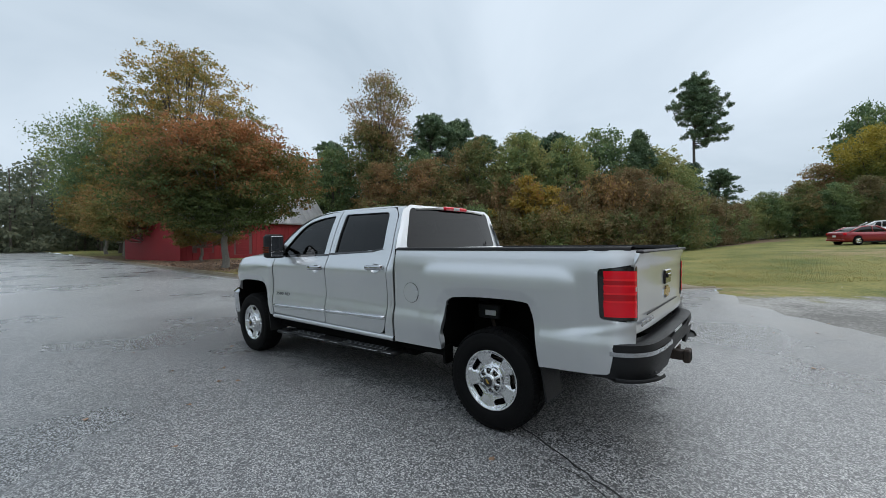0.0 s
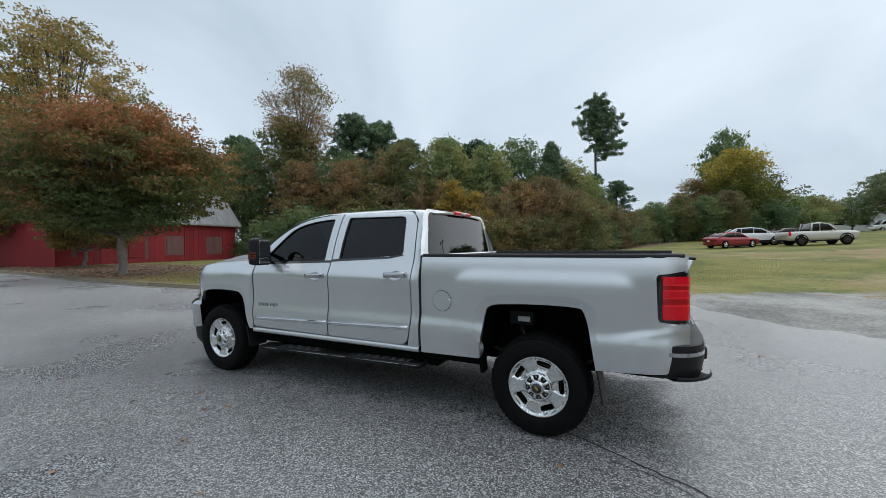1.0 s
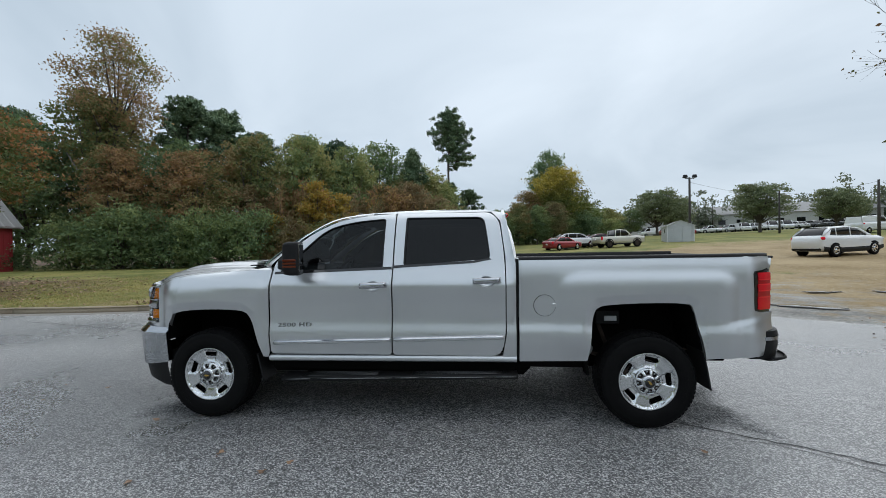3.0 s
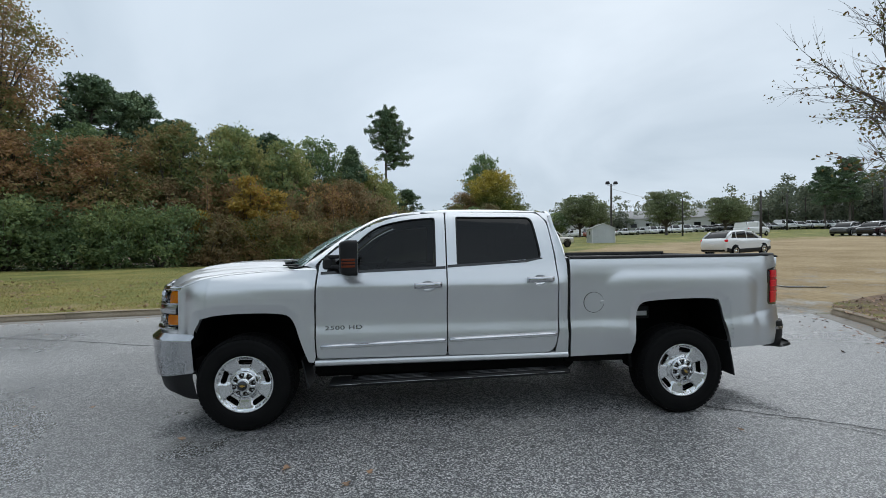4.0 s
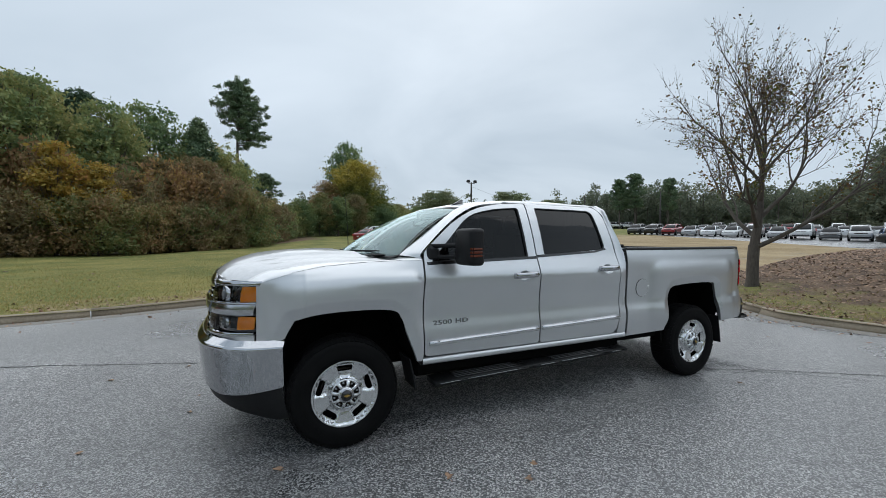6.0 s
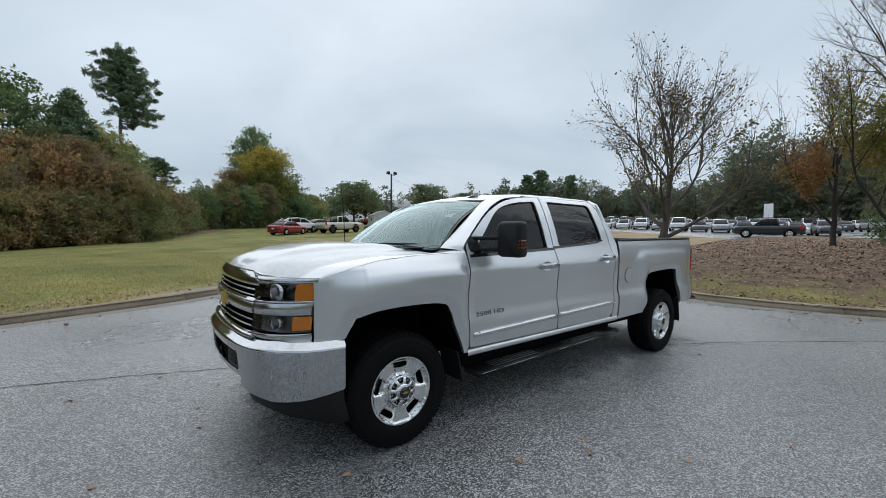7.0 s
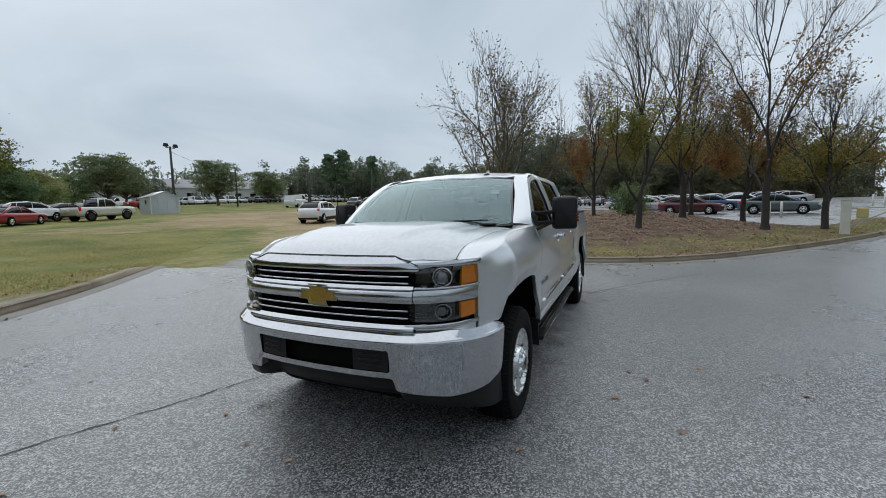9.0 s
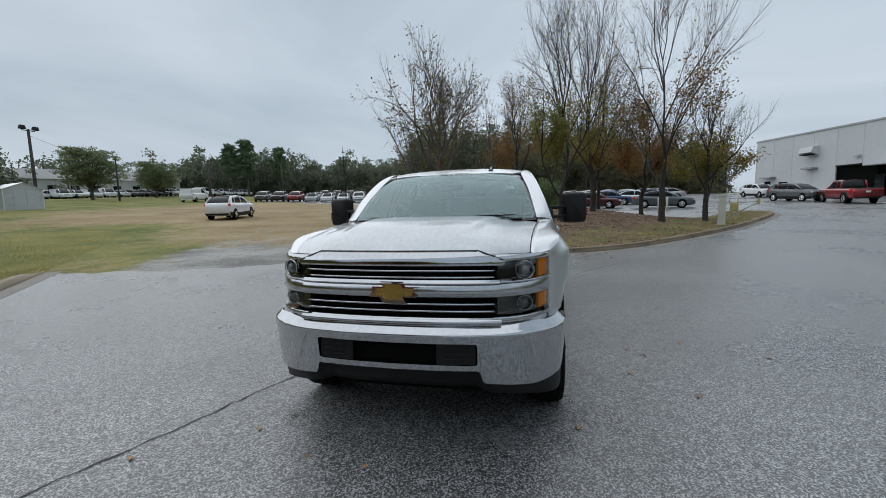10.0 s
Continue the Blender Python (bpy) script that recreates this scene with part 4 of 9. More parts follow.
def door_handle(cx, cz, parent, flip=1):
    g = Geo()
    y = -(side_width(cx, cz)) * flip
    arch = spline([(cx - 0.122, y - 0.006 * flip, cz), (cx - 0.10, y - 0.036 * flip, cz + 0.002), (cx, y - 0.052 * flip, cz + 0.006), (cx + 0.10, y - 0.036 * flip, cz + 0.01), (cx + 0.124, y - 0.006 * flip, cz + 0.01)], 4)
    secs = []
    for p in arch:
        ring = []
        for k in range(8):
            a = 2 * math.pi * k / 8
            ring.append((p.x, p.y + 0.012 * math.cos(a), p.z + 0.025 * math.sin(a)))
        secs.append(ring)
    g.loft(secs)
    ob = part("door_handle", g, chrome, parent, "chrome pull handle")
    cup = Geo()
    ring = cup_ring(cx, cz)
    cup.loft([[(cx + (p[0] - cx) * k, -(side_width(p[0], p[1]) - d) * flip, cz - 0.006 + (p[1] - cz + 0.006) * k) for p in ring] for k, d in ((1.06, 0.001), (1.0, 0.006), (0.92, 0.026), (0.6, 0.036), (0.1, 0.038))], caps=False)
    part("handle_cup", cup, silver, ob)
    if cx < 0:
        lock = Geo()
        lock.lathe([(0.0, 0.0), (0.009, 0.0), (0.009, 0.008), (0.0, 0.010)][::-1], 12, mx=pose(cx + 0.108, y - 0.034 * flip, cz + 0.01, 90 * flip))
        part("lock", lock, black_plastic, ob)


for flip in (1, -1):
    i = 0 if flip == 1 else 1
    door_handle(-0.385, 1.212, fd[i], flip)
    door_handle(0.612, 1.250, rd[i], flip)

# rocker panel under the doors and the cab's rear corner
for s in (1, -1):
    g = Geo()
    g.loft([[(x, -s * (0.978 + a), 0.540 + 0.006 * (x + 1.3) + b) for a, b in ((-0.10, -0.006), (-0.022, -0.006), (-0.004, 0.002), (0.004, 0.014), (0.004, 0.030), (-0.002, 0.044), (-0.02, 0.056), (-0.10, 0.060))] for x in np.linspace(-1.345, 0.862, 20)], closed=False)
    part("rocker_panel", g, silver, truck)
corner = [(0.745, 0.603), (0.861, 0.603), (0.862, 1.40), (0.822, 1.62), (0.795, 1.80), (0.77, 1.862), (0.60, 1.890), (-0.25, 1.888), (-0.44, 1.878), (-0.44, 1.868), (0.665, 1.872), (0.745, 1.782), (0.781, 1.45), (0.781, 0.80)]
both("cab_corner", panel_mesh("cab_corner", [corner], left_side, silver, step=(0.06, 0.025), thick=0.04))
for s in (-1, 1):
    part("cab_gap_seal", Geo().box((0.874, s * 0.925, 1.0), (0.016, 0.06, 0.88), 0.005), black_plastic, truck, "black seal between cab and bed")


# roof: a crowned skin from the windscreen to the rear glass
def roof_z(x, y):
    z = lerp_table([(-1.0, 1.795), (-0.86, 1.845), (-0.6, 1.898), (-0.2, 1.932), (0.2, 1.938), (0.6, 1.925), (0.80, 1.900), (0.86, 1.868)], x)
    t = abs(y) / 0.70
    return z - 0.042 * t ** 2.6 - 0.008 * t ** 8


def roof_onto(x, y):
    return (x, y, sum(roof_z(x + d, y) for d in (-0.06, -0.03, 0, 0.03, 0.06)) / 5)


roof_line = [(-0.90, 0.0), (-0.885, -0.30), (-0.845, -0.58), (-0.66, -0.665), (-0.42, -0.69), (0.0, -0.70), (0.60, -0.695), (0.76, -0.67), (0.825, -0.58), (0.85, 0.0)]
roof_ring = roof_line + [(p[0], -p[1]) for p in roof_line[-2:0:-1]]
part("roof", panel_mesh("roof", [roof_ring], roof_onto, silver, step=0.07, thick=0.02, lip=0.004), None, truck)
lining = Geo()
lining.loft([[(x, y, roof_z(x, y) - 0.05) for x in np.linspace(-0.75, 0.75, 8)] for y in np.linspace(-0.66, 0.66, 8)], closed=False)
part("roof_lining", lining, light_cloth, truck)

# windscreen pillars, from the door frame round to the glass
pillar_out = spline([(-1.342, 1.362), (-1.322, 1.428), (-1.03, 1.677), (-0.77, 1.813), (-0.47, 1.862), (-0.40, 1.868)], 5)
pillar_in = spline([(-1.478, -0.797, 1.390), (-1.40, -0.783, 1.450), (-1.12, -0.727, 1.650), (-0.885, -0.662, 1.800), (-0.70, -0.672, 1.850), (-0.42, -0.690, 1.876)], 5)
for s in (1, -1):
    g = Geo()
    rows_ = []
    for a, b in zip(pillar_out, pillar_in):
        p = Vector((a.x, -side_width(a.x, a.y), a.y))
        q = Vector(b)
        n_out = Vector((-0.35, -0.75, 0.45)).normalized()
        rows_.append([tuple((p.lerp(q, t) + n_out * 0.012 * math.sin(math.pi * min(1, t))) * 1.0) for t in (0, 0.2, 0.4, 0.6, 0.8, 1.0)])
    g.loft([[(p[0], p[1] * s, p[2]) for p in r] for r in rows_], closed=False)
    part("windscreen_pillar", g, silver, truck)


# windscreen
def screen(u, v):
    """u from -1 to 1 across, v from 0 at the cowl to 1 at the roof."""
    y = u * (0.795 + (0.645 - 0.795) * v)
    bx, bz = -1.78 + 0.30 * abs(u) ** 2.2, 1.365 + 0.025 * u * u
    tx, tz = -0.895 + 0.03 * u * u, 1.838 - 0.045 * u * u
    x = bx + (tx - bx) * v - 0.035 * math.sin(math.pi * v)
    z = bz + (tz - bz) * v + 0.035 * math.sin(math.pi * v)
    return (x, y, z)


glass_ring = rounded([(-0.995, 0.0), (0.995, 0.0), (0.985, 0.985, 0.12), (-0.985, 0.985, 0.12)], 0.05)
part("windscreen", panel_mesh("windscreen", [[(p[0], p[1]) for p in glass_ring]], lambda u, v: screen(-u, v), wind_glass, step=0.1, thick=0.006), None, truck, "clear raked windscreen")
band = Geo()
band.loft([[tuple(Vector(screen(u, v)) + Vector((0.006, 0, -0.006))) for u in np.linspace(-1.0, 1.0, 25)] for v in (1.02, 0.985, 0.95)], closed=False)
band.loft([[tuple(Vector(screen(u, v)) + Vector((0.006, 0, -0.006))) for u in np.linspace(-1.0, 1.0, 25)] for v in (-0.02, 0.03, 0.055)], closed=False)
for s in (-1, 1):
    band.loft([[tuple(Vector(screen(s * u, v)) + Vector((0.006, 0, -0.006))) for v in np.linspace(0, 1, 13)] for u in (1.01, 0.985)], closed=False)
part("windscreen_border", band, gloss_black, truck)
stick = Geo()
for k in range(9):
    u0 = 0.47 - k * 0.075
    stick.loft([[tuple(Vector(screen(-u, v)) + Vector((-0.003, 0, 0.003))) for u in (u0 - 0.055, u0 - 0.005)] for v in (0.942, 0.975)], closed=False)
part("screen_decal", stick, gloss_black, truck, "unreadable dark decal strip across windscreen top")
tag = Geo()
tag.loft([[tuple(Vector(screen(u, v)) + Vector((0.004, 0, -0.004))) for u in (-0.86, -0.76)] for v in (0.55, 0.64)], closed=False)
part("window_sticker", tag, paper, truck, "small white sticker inside the windscreen")
mir = Geo().box((-0.98, 0.0, 1.69), (0.03, 0.22, 0.07), 0.015).box((-0.98, 0.0, 1.75), (0.02, 0.03, 0.09), 0.005)
part("rear_view_mirror", mir, black_plastic, truck)

# cowl and wipers
cowl = Geo()
cowl.loft([[(-1.80 + 0.30 * abs(u) ** 2.2 + d, u * 0.79, 1.345 + 0.025 * u * u + h) for u in np.linspace(-1, 1, 17)] for d, h in ((-0.09, 0.005), (-0.05, 0.002), (0.01, 0.012), (0.04, 0.03))], closed=False)
part("cowl", cowl, black_plastic, truck)
for y0, y1, up in ((0.60, 0.06, 0.055), (-0.05, -0.60, 0.05)):
    g = Geo()
    a = Vector((-1.80 + 0.30 * abs(y0 / 0.765) ** 2.2 - 0.01, y0, 1.375))
    b = Vector(screen(y1 / 0.75, up)) + Vector((-0.02, 0, 0.012))
    c = Vector(screen(y0 / 0.78, up * 0.7)) + Vector((-0.02, 0, 0.012))
    g.tube([a, (a + b) / 2 + Vector((-0.015, 0, 0.02)), b], [0.008, 0.006, 0.004], 6)
    g.tube([c, (b + c) / 2, b], 0.005, 6)
    part("wiper", g, black_plastic, truck)


# hood
def hood_onto(s, u):
    """s from 0 at the nose to 1 at the cowl, u across from -1 to 1."""
    au = abs(u)
    x0 = smooth_table([(-1, -2.803), (0, -2.803), (0.336, -2.795), (0.67, -2.757), (0.886, -2.690), (1.0, -2.600), (1.2, -2.45)], au, 0.10)
    x1 = -1.845 + 0.30 * au ** 2.2
    half = 0.745 + 0.055 * s
    x = x0 + (x1 - x0) * s
    z = smooth_table([(-0.2, 1.00), (0, 1.246), (0.03, 1.276), (0.10, 1.318), (0.25, 1.356), (0.5, 1.388), (0.8, 1.402), (1.2, 1.404)], s, 0.012 + 0.1 * min(1, s * 4) * 0.5) if s > 0.012 else 1.246 + s
    z -= 0.046 * smoothstep(0.60, 0.90, au) * (1 - smoothstep(0.0, 0.22, s))
    z -= (0.004 + 0.043 * smoothstep(0.0, 0.25, s)) * au ** 3.0
    z += 0.022 * smoothstep(0.0, 0.35, s) * (1 - smoothstep(0.46 + 0.12 * s, 0.58 + 0.12 * s, au))
    z -= 0.008 * math.exp(-((au - 0.80) / 0.06) ** 2) * smoothstep(0.1, 0.4, s)
    return (x, -u * half, z)


hood_ring = [(0.0, u) for u in np.linspace(1, -1, 25)] + [(1.0, u) for u in np.linspace(-1, 1, 25)]
part("hood", panel_mesh("hood", [hood_ring], lambda s, u: hood_onto(s, -u), silver_wet_dimmed, step=(0.05, 0.06), thick=0.03, lip=0.005), None, truck, "silver hood beaded with rain")
for s in (-1, 1):
    scoop = Geo()
    scoop.box((-1.62, s * 0.64, 1.388), (0.16, 0.09, 0.012), 0.005, mx=Matrix.Identity(4))
    part("hood_vent", scoop, black_plastic, truck)

bay = Geo()
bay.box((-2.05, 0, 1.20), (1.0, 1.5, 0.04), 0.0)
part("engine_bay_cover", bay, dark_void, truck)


# front end: surfaces wrapped along a plan line
class Wrap:
    def __init__(self, plan):
        self.p = spline([(*q, 0) for q in plan], 8)
        self.d = [0.0]
        for a, b in zip(self.p, self.p[1:]):
            self.d.append(self.d[-1] + (b - a).length)

    def at(self, s):
        a = min(abs(s), self.d[-1] - 1e-6)
        i = max(0, min(len(self.d) - 2, next((k for k in range(len(self.d) - 1) if self.d[k + 1] >= a), 0)))
        t = (abs(s) - self.d[i]) / (self.d[i + 1] - self.d[i])
        q = self.p[i].lerp(self.p[i + 1], t)
        return (q.x, q.y if s < 0 else -q.y)

    def length_at(self, y):
        for k in range(len(self.p) - 1):
            if self.p[k + 1].y >= y:
                t = (y - self.p[k].y) / max(1e-6, self.p[k + 1].y - self.p[k].y)
                return self.d[k] + (self.d[k + 1] - self.d[k]) * t
        return self.d[-1]


NOSE = Wrap([(-2.868, 0), (-2.860, 0.25), (-2.832, 0.50), (-2.782, 0.66), (-2.69, 0.775), (-2.585, 0.838), (-2.478, 0.872)])
BUMP = Wrap([(-2.935, 0), (-2.922, 0.30), (-2.880, 0.56), (-2.820, 0.71), (-2.715, 0.845), (-2.60, 0.925), (-2.48, 0.958), (-2.355, 0.968)])


def nose_onto(lean=0.10, d=0.0):
    def onto(s, z):
        x, y = NOSE.at(s)
        x2, y2 = NOSE.at(s + 0.005)
        x1, y1 = NOSE.at(s - 0.005)
        t = Vector((x2 - x1, y2 - y1)).normalized()
        n2 = Vector((t.y, -t.x))
        return (x + (z - 0.85) * lean + 0.38 * max(0.0, z - 1.162) + n2.x * d, y + n2.y * d, z)
    return onto


def nose(outline, name, mat, d=0.0, thick=0.03, label="", parent=None, holes=(), step=0.06, bulge=0.0):
    zs = [p[1] for p in outline]
    zc, zh = (max(zs) + min(zs)) / 2, (max(zs) - min(zs)) / 2
    flat = nose_onto(0.10, d)

    def onto(s, z):
        x, y, z = flat(s, z)
        return (x - bulge * (1 - ((z - zc) / zh) ** 2), y, z)

    me = panel_mesh(name, [outline, *holes], onto, mat, step=(0.06, zh / 4) if bulge else step, thick=thick)
    return part(name, me, None, parent or truck, label)


SG = NOSE.length_at(0.565)
SE = NOSE.d[-1] - 0.058
grille = nose([(-SG - 0.02, 0.83), (SG + 0.02, 0.83), (SG + 0.02, 1.18), (-SG - 0.02, 1.18)], "grille", dark_void, d=-0.045, label="black slatted grille with chrome bars")
top = rounded([(-SG - 0.045, 1.165), (SG + 0.045, 1.165), (SG + 0.05, 1.185), (SG - 0.10, 1.246), (-SG + 0.10, 1.246), (-SG - 0.05, 1.185)], 0.015)
nose(top, "grille_header", chrome, 0.010, 0.05, "polished chrome grille header", grille, bulge=0.012)
seam_line = []
for (a, za), (b, zb) in zip([(-SG - 0.05, 1.192), (-SG + 0.10, 1.250), (SG - 0.10, 1.250)], [(-SG + 0.10, 1.250), (SG - 0.10, 1.250), (SG + 0.05, 1.192)]):
    seam_line += [nose_onto(0.10, 0.012)(a + (b - a) * t, za + (zb - za) * t) for t in np.linspace(0, 1, 13)[:-1]]
part("header_seam", Geo().tube(seam_line, 0.0045, 6), gloss_black, grille)
mid_bar = rounded([(-SG - 0.02, 0.985), (SG + 0.02, 0.985), (SG + 0.02, 1.062), (-SG - 0.02, 1.062)], 0.004)
nose(mid_bar, "grille_bar", chrome_dull, 0.012, 0.06, "satin silver grille crossbar", grille, bulge=0.014)
nose([(-SG - 0.02, 1.060), (SG + 0.02, 1.060), (SG + 0.02, 1.074), (-SG - 0.02, 1.074)], "grille_trim", chrome, 0.020, 0.03, "", grille, bulge=0.005)
def nose_bar(z, d, r, mat_, span):
    pts = [nose_onto(0.10, d)(q, z) for q in np.linspace(-span, span, 25)]
    return part("grille_slat", Geo().tube(pts, r, 8), mat_, grille)


for z in (1.098, 1.136, 0.903, 0.944):
    nose_bar(z, -0.002, 0.0066, chrome, SG - 0.008)
for z in (1.117, 0.9235, 0.883, 1.155):
    nose_bar(z, -0.022, 0.006, dark_void, SG - 0.008)
rib_hi = Geo().box((0, 0, 0), (0.02, 0.006, 0.085), 0.001).mesh("grille_rib", dark_void)
rib_lo = Geo().box((0, 0, 0), (0.02, 0.006, 0.12), 0.001).mesh("grille_rib", dark_void)
for i in range(-7, 8):
    x, y = NOSE.at(i * SG / 7.6)
    part("grille_rib", rib_hi, None, grille).location = (x + 0.055, y, 1.118)
    part("grille_rib", rib_lo, None, grille).location = (x + 0.038, y, 0.92)
nose(rounded([(-SG - 0.03, 0.822), (SG + 0.03, 0.822), (SG + 0.03, 0.862), (-SG - 0.03, 0.862)], 0.006), "grille_lip", chrome, 0.012, 0.05, "", grille, bulge=0.014)

# emblem: a plain gold bar crossing a wider one, edged in chrome
bow = [(p[0] * 0.98, p[1] * 0.90) for p in [(-0.135, -0.034), (-0.075, -0.034), (-0.058, -0.066), (0.075, -0.066), (0.058, -0.034), (0.135, -0.034), (0.150, 0.030), (0.070, 0.030), (0.058, 0.062), (-0.075, 0.062), (-0.058, 0.030), (-0.118, 0.030)]]
for k, d, mat_, nm in ((0.98, 0.026, chrome, "emblem_edge"), (0.78, 0.030, gold, "emblem")):
    nose([(p[0] * k * 1.06, 1.018 + p[1] * (1.08 if k > 0.9 else 0.78)) for p in bow], nm, mat_, d, 0.012, "plain gold cross-shaped emblem" if nm == "emblem" else "", grille)


# fender tops, rolled over from the lamps and the side to the hood's edge
fender_top = [(-2.518, 1.200), (-2.40, 1.242), (-2.28, 1.285), (-2.10, 1.318), (-1.80, 1.343), (-1.45, 1.358), (-1.335, 1.355)]
rows_ = []
for q in np.linspace(SG - 0.12, SE, 10):
    k = max(0.0, (q - SG) / (SE - SG))
    x, y = NOSE.at(q)
    p = Vector((x + 0.080 * (1 - k) + 0.012, -abs(y), 1.232 - 0.024 * k))
    rows_.append((p, Vector(hood_onto(0.0, min(1.0, abs(y) / 0.80))), Vector((0.6, 0, 0.8)).lerp(Vector((0, 0.5, 0.85)), k)))
for x in np.linspace(-2.505, -1.335, 28):
    z = smooth_table(fender_top, x, 0.02)
    p = Vector((x, -side_width(x, z) - 0.0005, z))
    up = Vector((x, -side_width(x, z + 0.02), z + 0.02)) - p
    if x < -1.545:
        h = Vector(hood_onto((x + 2.46) / (2.46 - 1.545), 1.0))
    else:
        h = Vector((-1.545, -0.80, 1.357)).lerp(Vector((-1.478, -0.797, 1.378)), (x + 1.545) / 0.21)
    rows_.append((p, h, up.normalized()))
for s in (1, -1):
    g = Geo()
    skin = []
    for p, h, up in rows_:
        h = h + Vector((0, -0.004, -0.003))
        d = (h - p).length
        end = Vector(((h - p).x, (h - p).y, 0.25 * (h - p).z)).normalized() * d
        line = []
        for t_ in (0, 0.15, 0.3, 0.45, 0.6, 0.8, 1.0):
            line.append(p * (2 * t_ ** 3 - 3 * t_ ** 2 + 1) + up * d * 0.45 * (t_ ** 3 - 2 * t_ ** 2 + t_) + h * (3 * t_ ** 2 - 2 * t_ ** 3) + end * 0.8 * (t_ ** 3 - t_ ** 2))
        skin.append([tuple(v) for v in line] + [tuple(h + Vector((0, 0.004, -0.04)))])
    g.loft([[(v[0], v[1] * s, v[2]) for v in r] for r in skin], closed=False)
    part("fender_top", g, silver, truck)
seam = Geo()
seam.tube([Vector(hood_onto(0.0, u)) + Vector((0.002, 0, -0.009)) for u in np.linspace(-0.99, 0.99, 41)], 0.005, 6)
part("hood_seam", seam, gloss_black, truck)


def headlight(s):
    """One side's stacked lamps in their housing."""
    def q(a, b):
        return (a * s, b)

    def ring(pts, r=0.008):
        out_ = rounded([q(*p) for p in pts], r)
        return out_ if s > 0 else out_[::-1]

    hl = nose(ring([(SG - 0.01, 0.868), (SE, 0.868), (SE, 1.218), (SG - 0.01, 1.218)]), "headlight", gloss_black, -0.05, 0.02, "stacked headlights with amber side markers in chrome surround")
    amb = SE - 0.125
    for z0, z1, nm in ((1.072, 1.188, "high"), (0.885, 0.982, "low")):
        x, y = NOSE.at(s * (SG + 0.165))
        g = Geo()
        r = (z1 - z0) * 0.42
        g.lathe([(0.0, -0.030), (r * 0.75, -0.022), (r * 0.95, 0.0), (r, 0.022), (r * 1.12, 0.024), (r * 1.14, 0.0)], 24, mx=look((x + 0.055, y, (z0 + z1) / 2), (x - 1.0, y - 0.35 * s, (z0 + z1) / 2)) @ pose(0, 0, 0, 180))
        part("reflector", g, chrome, hl)
        g = Geo()
        g.lathe([(0.0, 0.018), (r * 0.35, 0.015), (r * 0.6, 0.006), (r * 0.62, -0.01)], 20, mx=look((x + 0.035, y, (z0 + z1) / 2), (x - 1.0, y - 0.35 * s, (z0 + z1) / 2)) @ pose(0, 0, 0, 180))
        part("bulb_lens", g, projector_lens, hl)
        nose(ring([(amb, z0 + 0.004), (SE - 0.006, z0 + 0.008), (SE - 0.006, z1 - 0.006), (amb, z1 - 0.004)]), "side_marker", amber_lens, -0.012, 0.02, "amber lens", hl)
        nose(ring([(SG + 0.0, z0), (SE - 0.002, z0), (SE - 0.002, z1), (SG + 0.0, z1)]), "lamp_cover", lamp_glass, 0.004, 0.004, "clear cover", hl)
    nose(ring([(SG - 0.03, 1.190), (SE + 0.002, 1.188), (SE + 0.002, 1.222), (SG + 0.0, 1.226)]), "lamp_trim", chrome, 0.008, 0.04, "chrome trim", hl, bulge=0.008)
    nose(ring([(SG + 0.022, 1.062), (SE + 0.002, 1.066), (SE + 0.002, 1.080), (SG + 0.022, 1.076)]), "lamp_trim", chrome, 0.010, 0.04, "chrome trim", hl, bulge=0.006)
    nose(ring([(SG + 0.022, 0.986), (SE - 0.012, 0.99), (SE + 0.0, 1.064), (SG + 0.022, 1.060)]), "lamp_bar", chrome_dull, 0.006, 0.04, "satin bar", hl, bulge=0.010)
    nose(ring([(SG - 0.02, 0.846), (SE + 0.002, 0.852), (SE + 0.002, 0.876), (SG - 0.02, 0.872)]), "lamp_trim", chrome, 0.010, 0.04, "chrome trim", hl, bulge=0.006)


headlight(1)
headlight(-1)
for k in (1, -1):
    ring = [(k * (SG - 0.02), 0.800), (k * (SE + 0.003), 0.806), (k * (SE + 0.003), 0.852), (k * (SG - 0.02), 0.850)]
    nose(ring if k > 0 else ring[::-1], "lamp_filler", silver, -0.012, 0.05)


# front bumper
def bump_onto(d=0.0):
    def onto(s, z):
        x, y = BUMP.at(s)
        over = z - 0.784
        back = (1.25 * over + 0.004 if over > 0.008 else 0.8 * max(0.0, over + 0.008) ** 2 / 0.016) + 0.11 * max(0.0, 0.775 - z)
        k = 1 - smoothstep(0.75, 1.1, abs(s))
        cx = x + (back + 0.0) * (0.35 + 0.65 * k)
        cy = y - math.copysign(back * (1 - k) * 0.7, y) if abs(y) > 0.05 else y
        return (cx - d, cy, z)
    return onto


BE = BUMP.d[-1] - 0.003
B47, B50 = BUMP.length_at(0.47), BUMP.length_at(0.50)
b_out = [(-BE, 0.505), (-BE + 0.25, 0.472), (-B50 - 0.30, 0.456), (-B50, 0.486), (-B50 + 0.02, 0.562), (B50 - 0.02, 0.562), (B50, 0.486), (B50 + 0.30, 0.456), (BE - 0.25, 0.472), (BE, 0.505),
         (BE, 0.828), (B50 + 0.40, 0.832), (B50 + 0.12, 0.842), (-B50 - 0.12, 0.842), (-B50 - 0.40, 0.832), (-BE, 0.828)]
b_hole = rounded([(-B47, 0.596), (B47, 0.596), (B47, 0.728), (-B47, 0.728)], 0.02)
